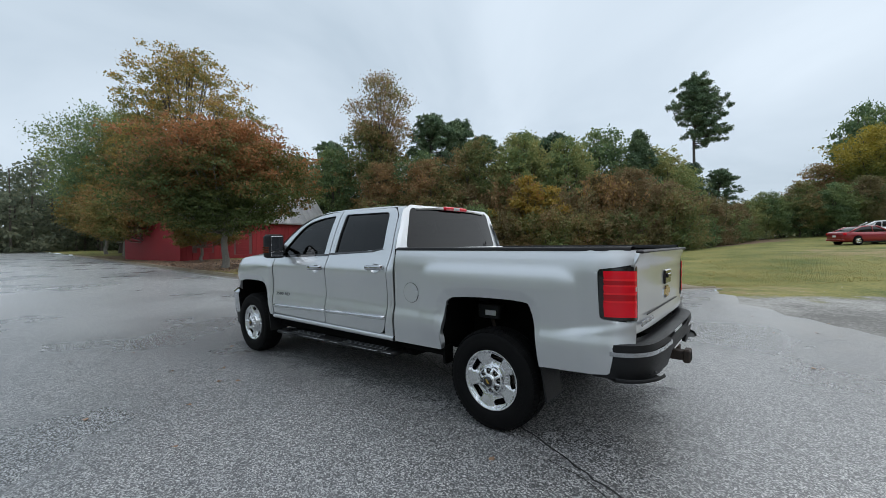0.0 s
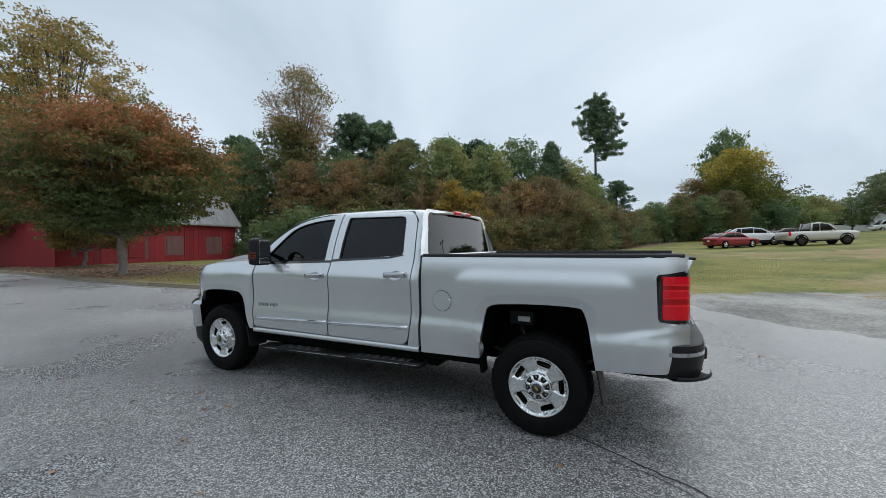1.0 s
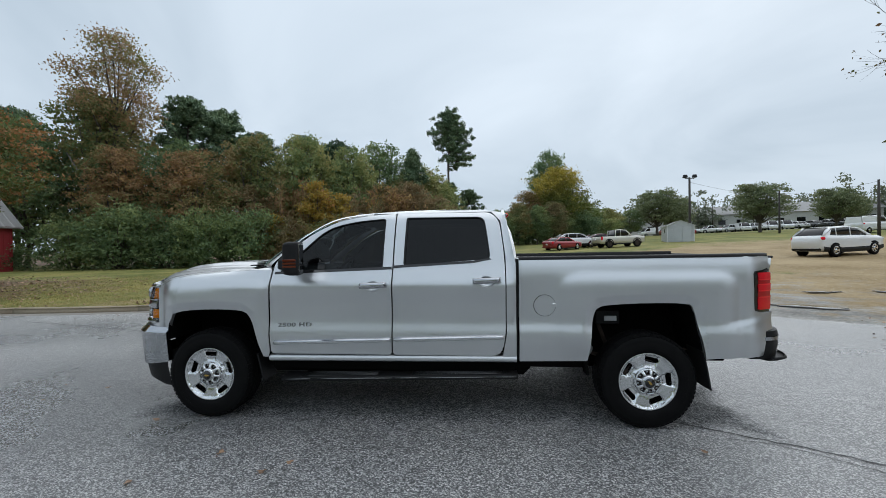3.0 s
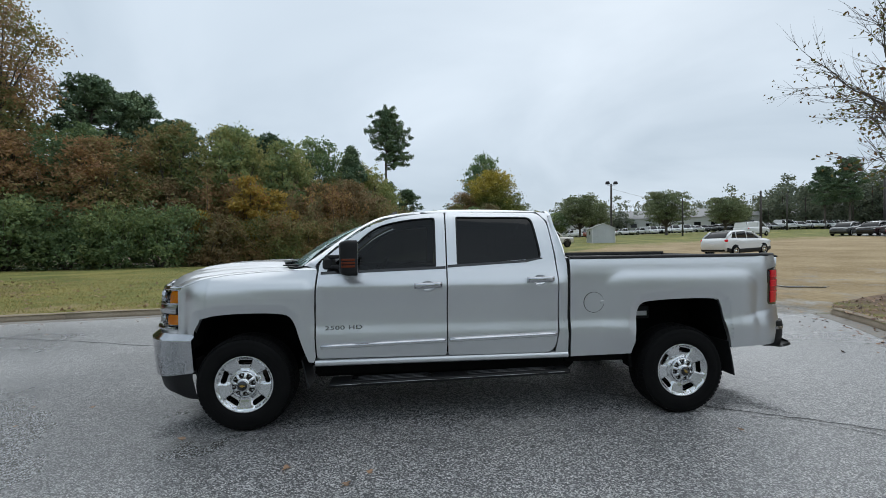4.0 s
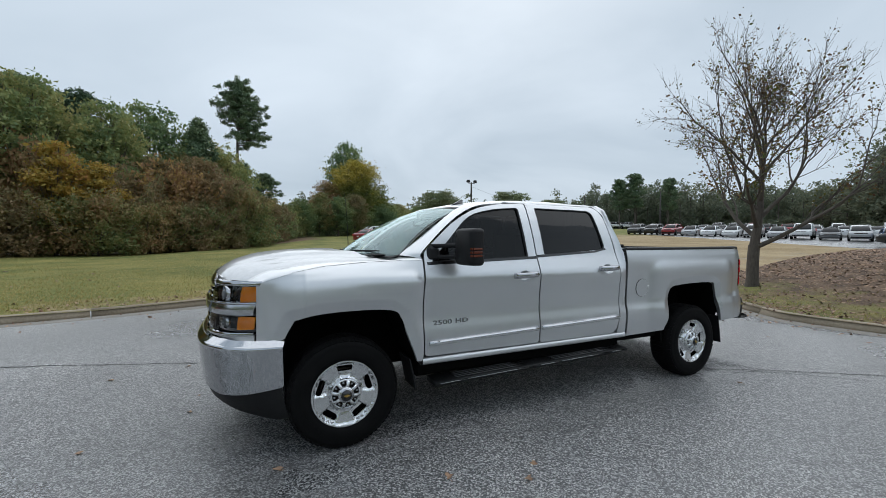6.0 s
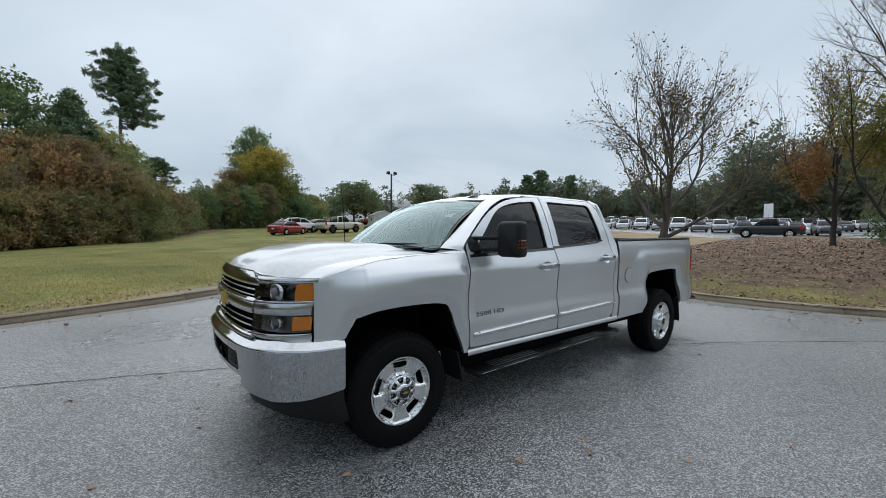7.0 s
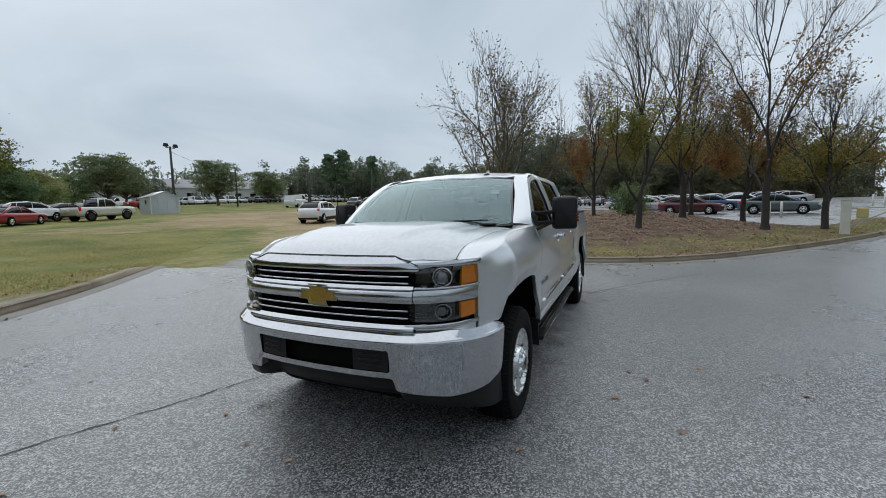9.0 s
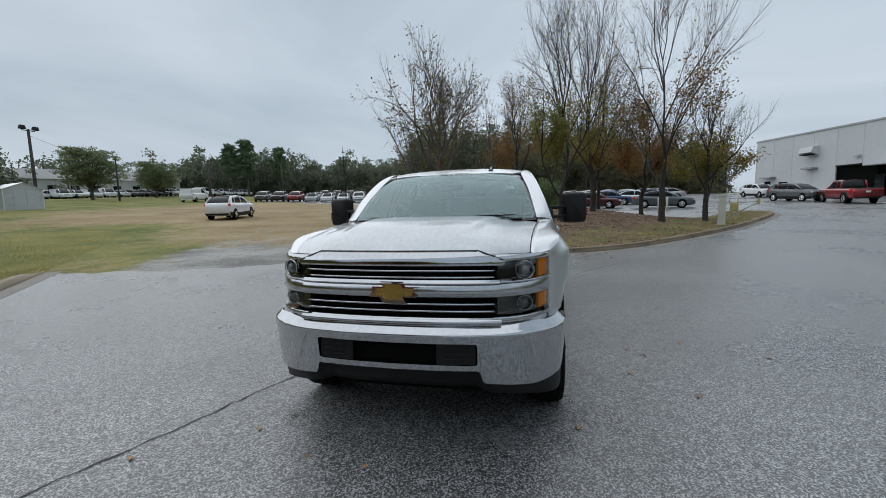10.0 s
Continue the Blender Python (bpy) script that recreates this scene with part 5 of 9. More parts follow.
bumper = part("front_bumper", panel_mesh("front_bumper", [rounded(b_out, 0.02), b_hole], bump_onto(), chrome, step=(0.05, [0.48, 0.50, 0.53, 0.58, 0.60, 0.64, 0.68, 0.72, 0.75, 0.77, 0.776, 0.784, 0.792, 0.80, 0.815, 0.83]), thick=0.05, lip=0.006), None, truck, "chrome front bumper with dark intake and road grime")
back_plate = Geo()
back_plate.loft([[(BUMP.at(s)[0] + 0.075, BUMP.at(s)[1], z) for s in np.linspace(-B50, B50, 13)] for z in (0.58, 0.75)], closed=False)
part("intake", back_plate, dark_void, bumper, "dark air intake")
for s in (-1, 1):
    g = Geo()
    a0, a1 = BUMP.length_at(0.245), B47 - 0.012
    g.loft([[(BUMP.at(s * q)[0] + 0.030, BUMP.at(s * q)[1], z) for q in np.linspace(a0, a1, 6)] for z in (0.600, 0.725)], closed=False)
    for z in (0.632, 0.664, 0.696):
        g.tube([(BUMP.at(s * q)[0] + 0.026, BUMP.at(s * q)[1], z) for q in np.linspace(a0 + 0.04, a1 - 0.03, 6)], 0.005, 5)
    part("bumper_insert", g, black_plastic, bumper, "ribbed black plastic insert")
lipg = Geo()
lipg.loft([[(BUMP.at(s)[0] + d + 0.10 * (1 - smoothstep(B50 - 0.05, B50 + 0.06, abs(s))), BUMP.at(s)[1] * 0.97, z - (0.50 - z) * 0.9 * max(0.0, smoothstep(B50 + 0.05, BE - 0.15, abs(s))) * (z < 0.5)) for s in np.linspace(-BE + 0.04, BE - 0.04, 49)] for d, z in ((0.04, 0.58), (0.04, 0.48), (0.07, 0.41), (0.16, 0.385))], closed=False)
part("air_dam", lipg, black_plastic, bumper, "black lower air dam")
for s in (-1, 1):
    g = Geo()
    g.tube(spline([(-2.70, s * 0.40, 0.535), (-2.80, s * 0.40, 0.54), (-2.83, s * 0.36, 0.545), (-2.80, s * 0.32, 0.54), (-2.70, s * 0.32, 0.535)], 4), 0.014, 8)
    part("tow_hook", g, black_plastic, bumper)

# bed sides
bedside = [(0.886, 0.560), (1.439, 0.570)] + LIP_R + [(2.46, 0.612), (2.735, 0.618), (2.995, 0.635), (2.995, 0.965), (2.88, 0.975), (2.805, 0.985), (2.790, 1.01), (2.780, 1.30), (2.792, 1.318), (2.88, 1.330), (2.985, 1.350), (2.975, 1.40), (2.995, 1.443), (2.20, 1.444), (0.888, 1.432)]
bs = both("bed_side", panel_mesh("bed_side", [bedside], left_side, silver, step=(0.024, 0.013), thick=0.04))
for k, s in ((0, -1), (1, 1)):
    ring = [(1.10 + 0.093 * math.cos(a), 1.040 + 0.093 * math.sin(a)) for a in np.linspace(0, 2 * math.pi, 32, endpoint=False)]
    if k == 0:
        me = panel_mesh("fuel_door", [[(1.10 + (p[0] - 1.10) * 0.96, 1.04 + (p[1] - 1.04) * 0.96) for p in ring]], inset_side(-0.008), silver, step=0.06, thick=0.008, lip=0.002)
        gp = panel_mesh("fuel_door_gap", [ring], inset_side(-0.004), gloss_black, step=0.06, thick=0.006, lip=0.0)
        fdoor = part("fuel_door", me, None, bs[0], "round fuel filler door")
        part("fuel_door_gap", gp, None, fdoor)
        part("fuel_latch", Geo().box((1.178, -side_width(1.17, 1.04) - 0.006, 1.042), (0.040, 0.012, 0.036), 0.004, taper=(0.8, 1)), silver, fdoor)
for s in (-1, 1):
    rail = Geo()
    rail.loft([[(x, s * (side_width(x, 1.43) + a), lerp_table([(0.88, 1.432), (3.0, 1.446)], x) + b) for a, b in ((0.004, -0.006), (0.004, 0.014), (-0.02, 0.022), (-0.085, 0.022), (-0.09, -0.01))] for x in np.linspace(0.89, 2.96, 14)], closed=False)
    part("bed_rail_cap", rail, black_plastic, truck, "black plastic bed rail cap")
tub = Geo()
tub.box((1.93, 0, 0.90), (2.06, 1.03, 0.03), 0.004)
for s in (-1, 1):
    part("bed_wall", Geo().box((1.93, s * 0.84, 1.25), (2.06, 0.03, 0.34), 0.004), black_plastic, truck)
    part("wheel_hump", Geo().box((1.93, s * 0.68, 1.11), (2.06, 0.34, 0.06), 0.01), black_plastic, truck)
bed = part("bed_floor", tub, black_plastic, truck, "black ribbed bed liner")
for i in range(9):
    part("floor_rib", Geo().box((1.93, -0.44 + i * 0.11, 0.918), (2.0, 0.06, 0.012), 0.004), black_plastic, bed)
part("bed_front_panel", Geo().box((0.905, 0, 1.18), (0.04, 1.84, 0.52), 0.012).box((0.905, 0, 1.437), (0.07, 1.84, 0.02), 0.008), silver, truck)

# tailgate
tg_out = rounded([(-0.845, 0.885), (0.845, 0.885), (0.852, 1.36), (0.835, 1.425), (-0.835, 1.425), (-0.852, 1.36)], 0.02)


def gate_onto(y, z):
    x = 3.012 + lerp_table([(0.88, 0.0), (0.93, 0.004), (1.00, -0.006), (1.34, 0.000), (1.39, 0.022), (1.425, 0.030)], z) - 0.03 * (abs(y) / 0.85) ** 4
    return (x, y, z)


gate = part("tailgate", panel_mesh("tailgate", [tg_out], gate_onto, silver, step=0.05, thick=0.05, lip=0.006), None, truck, "silver tailgate with black latch and gold emblem")
part("gate_cap", Geo().box((2.995, 0, 1.432), (0.075, 1.66, 0.02), 0.008), black_plastic, gate)
latch = Geo()
latch.box((3.016, 0, 1.215), (0.02, 0.21, 0.115), 0.008)
latch.box((3.028, 0, 1.225), (0.02, 0.13, 0.035), 0.006)
part("gate_latch", latch, gloss_black, gate, "black tailgate handle")
for k, h, mat_, nm in ((1.0, 0.012, chrome, "emblem_edge"), (0.86, 0.017, gold, "emblem")):
    g = Geo()
    g.loft([[(3.004 + h * t, p[0] * 0.85 * k, 1.095 + p[1] * 0.85 * k) for p in bow] for t in (0, 1)], smooth=False)
    part(nm, g, mat_, gate)
script = Geo()
for i in range(9):
    script.box((3.018, -0.80 + i * 0.037, 0.955), (0.01, 0.026, 0.026 + 0.006 * (i % 3 == 0)), 0.002)
part("gate_badge", script, chrome_dull, gate, "small unreadable model badge")
script = Geo()
for i in range(3):
    script.box((3.018, 0.66 + i * 0.04, 0.955), (0.01, 0.03, 0.03), 0.002)
part("gate_badge", script, chrome_dull, gate, "small unreadable trim badge")
part("gate_crease", Geo().box((3.012, -0.10, 0.995), (0.006, 1.10, 0.012), 0.003), black_plastic, gate)


# tail lamps wrapped round the rear corner
def lamp_wrap(d):
    def onto(x, z):
        if x <= 2.985:
            return (x, -(side_width(x, z) + d), z)
        return (2.985 + d * 0.5 + (x - 2.985) * 0.2, -(side_width(2.985, z) + d) + (x - 2.985), z)
    return onto


for s in (1, -1):
    def sided(me, nm):
        return me if s == 1 else mirrored(me, nm)
    body = panel_mesh("tail_lamp", [rounded([(2.794, 0.992), (2.88, 0.98), (3.03, 0.972), (3.02, 1.340), (2.88, 1.326), (2.787, 1.310)], 0.02)], lamp_wrap(0.002), gloss_black, step=0.04, thick=0.05)
    tl = part("tail_lamp", sided(body, "tail_lamp"), None, truck, "red wraparound tail lamp with dark border")
    for z0, z1, mt, d_ in ((1.004, 1.100, red_lens, 0.010), (1.101, 1.112, red_bright, 0.013), (1.113, 1.152, red_dark, 0.007), (1.153, 1.164, red_bright, 0.013), (1.165, 1.205, red_lens, 0.011),
                           (1.206, 1.216, red_bright, 0.013), (1.217, 1.244, red_dark, 0.007), (1.245, 1.256, red_bright, 0.013), (1.257, 1.308, red_lens, 0.010)):
        me = panel_mesh("lens", [rounded([(2.822, z0), (3.014, z0 - 0.006), (3.010, z1 - 0.002), (2.818, z1)], 0.004)], lamp_wrap(d_), mt, step=0.03, thick=0.015)
        part("lens", sided(me, "lens"), None, tl, "red lens")
    me = panel_mesh("reversing_lens", [rounded([(2.995, 1.172), (3.010, 1.172), (3.010, 1.205), (2.995, 1.205)], 0.004)], lamp_wrap(0.012), white_lens, step=0.04, thick=0.01)
    part("reversing_lens", sided(me, "reversing_lens"), None, tl)

# rear bumper with corner steps
RB = Wrap([(3.115, 0), (3.115, 0.40), (3.095, 0.70), (3.05, 0.84), (2.96, 0.93), (2.86, 0.958), (2.755, 0.962)])


def rb_onto(d=0.0):
    def onto(s, z):
        x, y = RB.at(s)
        k = smoothstep(0.45, 0.9, abs(s))
        return (x + d * (1 - 0.6 * k) - 0.02 * max(0, (0.70 - z) / 0.1), y + math.copysign(d * k, y), z)
    return onto


RE = RB.d[-1] - 0.002
R42 = RB.length_at(0.42)
rbo = [(-RE, 0.60), (-R42 - 0.15, 0.585), (-R42 + 0.04, 0.60), (-R42 + 0.09, 0.70), (R42 - 0.09, 0.70), (R42 - 0.04, 0.60), (R42 + 0.15, 0.585), (RE, 0.60), (RE, 0.825), (R42 + 0.05, 0.825), (R42 - 0.06, 0.79), (-R42 + 0.06, 0.79), (-R42 - 0.05, 0.825), (-RE, 0.825)]
s0, s1 = RB.length_at(0.70), RE - 0.14
rear_bumper = part("rear_bumper", panel_mesh("rear_bumper", [rounded(rbo, 0.02)], lambda s, z: rb_onto()(-s, z), black_plastic, step=0.05, thick=0.06, lip=0.006), None, truck, "dark grey step bumper with chrome strip")
pad = Geo()
pad.loft([[(RB.at(s)[0] - i, RB.at(s)[1] * (1 - j), z) for s in np.linspace(-RE, RE, 41)] for i, j, z in ((0.006, 0.004, 0.822), (0.03, 0.02, 0.834), (0.12, 0.10, 0.834), (0.14, 0.10, 0.80))], closed=False)
part("step_pad", pad, black_plastic, rear_bumper)
for k in (1, -1):
    g = Geo()
    g.loft([[tuple(Vector(rb_onto(0.006)(k * s, z))) for s in np.linspace(RB.length_at(0.36), RE - 0.10, 16)] for z in (0.752, 0.780)], closed=False)
    g.loft([[tuple(Vector(rb_onto(0.0)(k * s, z))) for s in np.linspace(RB.length_at(0.36), RE - 0.10, 16)] for z in (0.782, 0.752)], closed=False)
    part("bumper_strip", g, chrome, rear_bumper, "chrome strip")
    g = Geo()
    g.loft([[(RB.at(k * s)[0] - i, RB.at(k * s)[1] * (1 - j), z) for s in np.linspace(s0 - 0.02, s1 + 0.03, 12)] for i, j, z in ((-0.035, -0.03, 0.622), (-0.045, -0.04, 0.605), (-0.02, -0.02, 0.590), (0.15, 0.14, 0.60), (0.15, 0.14, 0.622))], closed=False)
    for q in range(5):
        a = s0 + (s1 - s0) * (q + 0.5) / 5
        g.box((RB.at(k * a)[0] - 0.03, RB.at(k * a)[1] * 0.97, 0.626), (0.05, 0.03, 0.008), 0.002)
    part("corner_step", g, black_plastic, rear_bumper, "ribbed corner step")
    g = Geo().loft([[(RB.at(k * s)[0] - 0.09, RB.at(k * s)[1] * 0.91, z) for s in np.linspace(s0 - 0.03, s1 + 0.05, 12)] for z in (0.60, 0.77)], closed=False)
    part("step_well", g, black_plastic, rear_bumper)
hitch = Geo()
hitch.box((3.02, 0, 0.585), (0.30, 0.075, 0.075), 0.006)
hitch.box((3.165, 0, 0.585), (0.05, 0.105, 0.105), 0.01)
# black plate painted on as the darkness in the receiver's mouth
hitch.box((3.19, 0, 0.585), (0.006, 0.055, 0.055), 0.0, slot=1)
hitch.box((2.85, 0, 0.56), (0.08, 0.90, 0.09), 0.01)
hitch.box((3.04, 0.16, 0.60), (0.10, 0.08, 0.06), 0.01)
hitch.tube([(3.10, 0.10, 0.54), (3.16, 0.12, 0.535)], 0.012, 8)
part("hitch_receiver", hitch, [steel_dark, dark_void], truck, "rusty trailer hitch receiver")
plate = Geo().box((3.10, 0, 0.735), (0.006, 0.30, 0.15), 0.004)
for i in range(6):
    plate.box((3.105, -0.10 + i * 0.04, 0.735), (0.003, 0.022, 0.06), 0.0, slot=1)
part("number_plate", plate, [paper, gloss_black], truck, "white number plate with dark bars")

# rear glass and third brake lamp
rg = panel_mesh("rear_window", [rounded([(-0.785, 1.445), (0.785, 1.445), (0.672, 1.862), (-0.672, 1.862)], 0.05)], lambda y, z: (0.872 - 0.16 * (z - 1.44) - 0.016 * (y / 0.8) ** 4, y, z), tint_glass, step=0.1, thick=0.006)
part("rear_window", rg, None, truck, "dark tinted rear window")
CAB_BACK = [(side_width(0.82, z) - 0.006, z) for z in (0.62, 0.80, 1.0, 1.2, 1.3, 1.40, 1.5, 1.6, 1.7, 1.78, 1.84)] + [(0.66, 1.892)]
CAB_BACK = CAB_BACK + [(-y, z) for y, z in CAB_BACK[::-1]]
rf = panel_mesh("rear_cab_wall", [CAB_BACK, rounded([(-0.775, 1.452), (0.775, 1.452), (0.662, 1.852), (-0.662, 1.852)], 0.05)],
                lambda y, z: (0.868 - 0.16 * (max(z, 1.40) - 1.44) - 0.016 * (y / 0.8) ** 4, y, z), silver, step=0.08, thick=0.03)
part("rear_cab_wall", rf, None, truck)
tb = Geo().box((0.838, 0.0, 1.880), (0.05, 0.40, 0.042), 0.014)
bl = part("brake_lamp", tb, red_lens, truck, "red high brake lamp on the roof edge")
part("cargo_lens", Geo().box((0.850, 0, 1.880), (0.035, 0.11, 0.030), 0.006), white_lens, bl)
fin = Geo()
fin.loft([[(x - 0.05, s * w, 1.926 + h) for x, s, w, h in ((0, -1, 0.03, 0), (0.13, -1, 0.03, 0), (0.13, 1, 0.03, 0), (0, 1, 0.03, 0))], [(0.0, -0.012, 1.955), (0.07, -0.012, 1.958), (0.07, 0.012, 1.958), (0.0, 0.012, 1.955)], [(0.05, -0.004, 1.985), (0.078, -0.004, 1.985), (0.078, 0.004, 1.985), (0.05, 0.004, 1.985)]])
part("roof_antenna", fin, gloss_black, truck, "black roof antenna fin").location = (-0.74, -0.36, -0.075)
mast = Geo().tube([(-1.50, 0.87, 1.36), (-1.52, 0.865, 1.75), (-1.55, 0.86, 2.07)], [0.005, 0.003, 0.002], 6)
part("radio_mast", mast, black_plastic, truck)


# towing mirrors
mirror_face = material("mirror_face", (0.75, 0.76, 0.78), rough=0.03, metal=1.0, rough_var=0.01)
mirror_amber = material("mirror_amber", (0.11, 0.022, 0.008), (0.15, 0.03, 0.01), rough=0.2)


def tow_mirror(s):
    root = part("towing_mirror", Geo().box((-1.235, s * 0.905, 1.405), (0.13, 0.08, 0.13), 0.03, taper=(0.8, 0.8)), black_plastic, truck, "large black towing mirror with amber marker")
    arm = Geo()
    for z in (1.378, 1.466):
        arm.loft([[(x + dx, s * y, z + h + dz) for dx, dz in ((-0.026, -0.008), (-0.018, -0.016), (0.018, -0.016), (0.026, -0.008), (0.026, 0.008), (0.018, 0.016), (-0.018, 0.016), (-0.026, 0.008))] for x, y, h in ((-1.235, 0.90, 0.0), (-1.17, 0.965, 0.002), (-1.09, 1.05, 0.006), (-1.03, 1.12, 0.008))])
    part("mirror_arm", arm, black_plastic, root)
    turn_m = pose(-1.03, s * 1.13, 1.462, 0, 0, -14 * s)
    head = Geo()
    secs = []
    for x, gy, gz in ((-0.075, 0.78, 0.84), (-0.060, 0.92, 0.94), (-0.02, 1.0, 1.0), (0.045, 1.0, 1.0), (0.056, 0.97, 0.98)):
        ring = rounded([(-0.100 * gy, -0.142 * gz), (0.100 * gy, -0.142 * gz), (0.100 * gy, 0.142 * gz), (-0.100 * gy, 0.142 * gz)], 0.032)
        secs.append([(x, p[0], p[1]) for p in ring])
    head.loft(secs, mx=turn_m)
    part("mirror_housing", head, black_plastic, root)
    face = Geo().box((0.058, 0, 0.035), (0.006, 0.17, 0.17), 0.002, mx=turn_m).box((0.058, 0, -0.092), (0.006, 0.17, 0.055), 0.002, mx=turn_m)
    part("mirror_glass", face, mirror_face, root)
    for z in (-0.066, -0.040, -0.014):
        part("mirror_marker", Geo().box((-0.012, s * 0.101, z), (0.095, 0.006, 0.018), 0.003, mx=turn_m), mirror_amber, root, "dark amber marker")
        part("mirror_marker", Geo().box((-0.066, s * 0.060, z), (0.012, 0.075, 0.018), 0.003, mx=turn_m), mirror_amber, root, "dark amber marker")


tow_mirror(-1)
tow_mirror(1)


# running boards
for s in (-1, 1):
    g = Geo()
    line = [(-1.23, 0.352), (-0.80, 0.366), (0.0, 0.386), (0.60, 0.402), (0.87, 0.408)]
    secs = []
    for x, z in line:
        ring = rounded([(0.80, z), (0.978, z - 0.002), (0.996, z + 0.02), (0.986, z + 0.042), (0.805, z + 0.045)], 0.012, 2)
        secs.append([(x, s * p[0], p[1]) for p in ring])
    g.loft(secs)
    bd = part("running_board", g, black_plastic, truck, "black running board")
    for a, b in ((-1.05, -0.35), (-0.05, 0.75)):
        t = Geo()
        for k in range(5):
            t.tube([(x, s * (0.83 + 0.034 * k), lerp_table(line, x) + 0.046) for x in np.linspace(a, b, 5)], 0.006, 5)
        part("step_tread", t, gloss_black, bd)
    for a, b in ((-1.20, -0.96), (-0.95, -0.22), (-0.21, 0.02), (0.03, 0.66), (0.67, 0.85)):
        part("edge_trim", Geo().tube([(x, s * 0.994, lerp_table(line, x) + 0.026) for x in (a, (a + b) / 2, b)], 0.004, 6), chrome_dark, bd, "thin grey edge trim")
    for x in (-0.95, 0.0, 0.65):
        part("board_bracket", Geo().box((x, s * 0.74, 0.44), (0.06, 0.20, 0.05), 0.01), dark_void, bd)

# dark frame rail below the front of the bed and the liner before the rear wheel
for s in (-1, 1):
    part("frame_rail", Geo().box((1.16, s * 0.86, 0.522), (0.60, 0.05, 0.07), 0.01), dark_void, truck)
    liner = Geo()
    liner.loft([[(x - 0.012, s * 0.83, z), (x + 0.012, s * 0.83, z), (x + 0.012, s * 0.940, z), (x - 0.012, s * 0.940, z)] for x, z in ((1.455, 0.60), (1.452, 0.52), (1.462, 0.44))], smooth=False)
    part("wheel_liner_flap", liner, dark_void, truck)

# mud flaps
for s in (-1, 1):
    for x, z0, z1, w in ((-1.43, 0.36, 0.60, 0.22), (2.40, 0.345, 0.66, 0.26), (-2.345, 0.30, 0.60, 0.16)):
        g = Geo()
        y0 = s * ((0.985 if x > -2 else 0.90) - w / 2)
        g.loft([[(x + dx, y0 - w / 2, z), (x + dx + 0.012, y0 - w / 2, z), (x + dx + 0.012, y0 + w / 2, z), (x + dx, y0 + w / 2, z)] for dx, z in ((-0.03, z1), (0.0, (z0 + z1) / 2), (0.025, z0))], smooth=False)
        part("mud_flap", g, black_plastic, truck)

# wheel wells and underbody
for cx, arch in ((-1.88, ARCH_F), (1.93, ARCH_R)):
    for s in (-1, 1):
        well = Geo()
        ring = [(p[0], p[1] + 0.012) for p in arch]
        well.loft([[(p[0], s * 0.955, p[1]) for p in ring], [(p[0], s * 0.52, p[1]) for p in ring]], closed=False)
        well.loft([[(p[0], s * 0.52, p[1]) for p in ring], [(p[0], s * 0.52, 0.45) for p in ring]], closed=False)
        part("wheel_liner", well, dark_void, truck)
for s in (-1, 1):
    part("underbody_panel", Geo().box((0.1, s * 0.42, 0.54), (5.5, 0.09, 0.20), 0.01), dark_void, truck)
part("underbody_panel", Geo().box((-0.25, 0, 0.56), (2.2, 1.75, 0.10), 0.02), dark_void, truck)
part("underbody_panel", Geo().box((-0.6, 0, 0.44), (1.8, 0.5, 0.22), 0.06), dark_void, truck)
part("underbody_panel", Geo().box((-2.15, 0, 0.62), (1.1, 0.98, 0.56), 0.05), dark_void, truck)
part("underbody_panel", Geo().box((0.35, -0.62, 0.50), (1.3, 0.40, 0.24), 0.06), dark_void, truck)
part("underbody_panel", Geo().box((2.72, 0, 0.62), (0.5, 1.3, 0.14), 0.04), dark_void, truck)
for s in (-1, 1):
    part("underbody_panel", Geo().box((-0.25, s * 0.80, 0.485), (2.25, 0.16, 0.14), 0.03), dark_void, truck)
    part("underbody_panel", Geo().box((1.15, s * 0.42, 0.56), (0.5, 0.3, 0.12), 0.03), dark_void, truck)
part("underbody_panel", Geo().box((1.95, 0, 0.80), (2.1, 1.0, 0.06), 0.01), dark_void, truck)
axle = Geo()
axle.tube([(1.95, -0.80, 0.40), (1.95, 0.80, 0.40)], 0.055, 12)
axle.lathe([(0.0, -0.17), (0.10, -0.14), (0.16, -0.05), (0.17, 0.03), (0.13, 0.12), (0.0, 0.16)], 16, mx=pose(1.95, 0, 0.40, 90, 0, 90))
axle.tube([(-1.88, -0.75, 0.38), (-1.88, 0.75, 0.38)], 0.04, 8)
axle.tube([(-0.6, 0, 0.55), (1.9, 0, 0.42)], 0.05, 10)
part("axle", axle, steel_dark, truck)
spring = Geo()
for s in (-1, 1):
    for k in range(4):
        spring.tube([(1.25 + 0.08 * k, s * 0.58, 0.62 - 0.018 * k), (1.95, s * 0.58, 0.46 - 0.018 * k), (2.65 - 0.08 * k, s * 0.58, 0.64 - 0.018 * k)], 0.012, 4)
    spring.tube([(1.80, s * 0.50, 0.45), (1.62, s * 0.50, 0.95)], [0.028, 0.028], 8)
part("leaf_spring", spring, steel_dark, truck)
ex = Geo().tube([(0.2, 0.35, 0.52), (1.6, 0.42, 0.52), (2.2, 0.62, 0.60), (2.62, 0.95, 0.54)], 0.042, 10)
part("exhaust_pipe", ex, steel_dark, truck)
bx = Geo().box((1.72, -0.60, 0.885), (0.22, 0.10, 0.13), 0.01).box((1.60, -0.535, 0.97), (0.10, 0.05, 0.03), 0.006)
part("wheel_well_bracket", bx, black_plastic, truck)
part("bracket_label", Geo().box((1.745, -0.654, 0.875), (0.11, 0.006, 0.045), 0.002), paper, truck, "small pale label inside the wheel well")

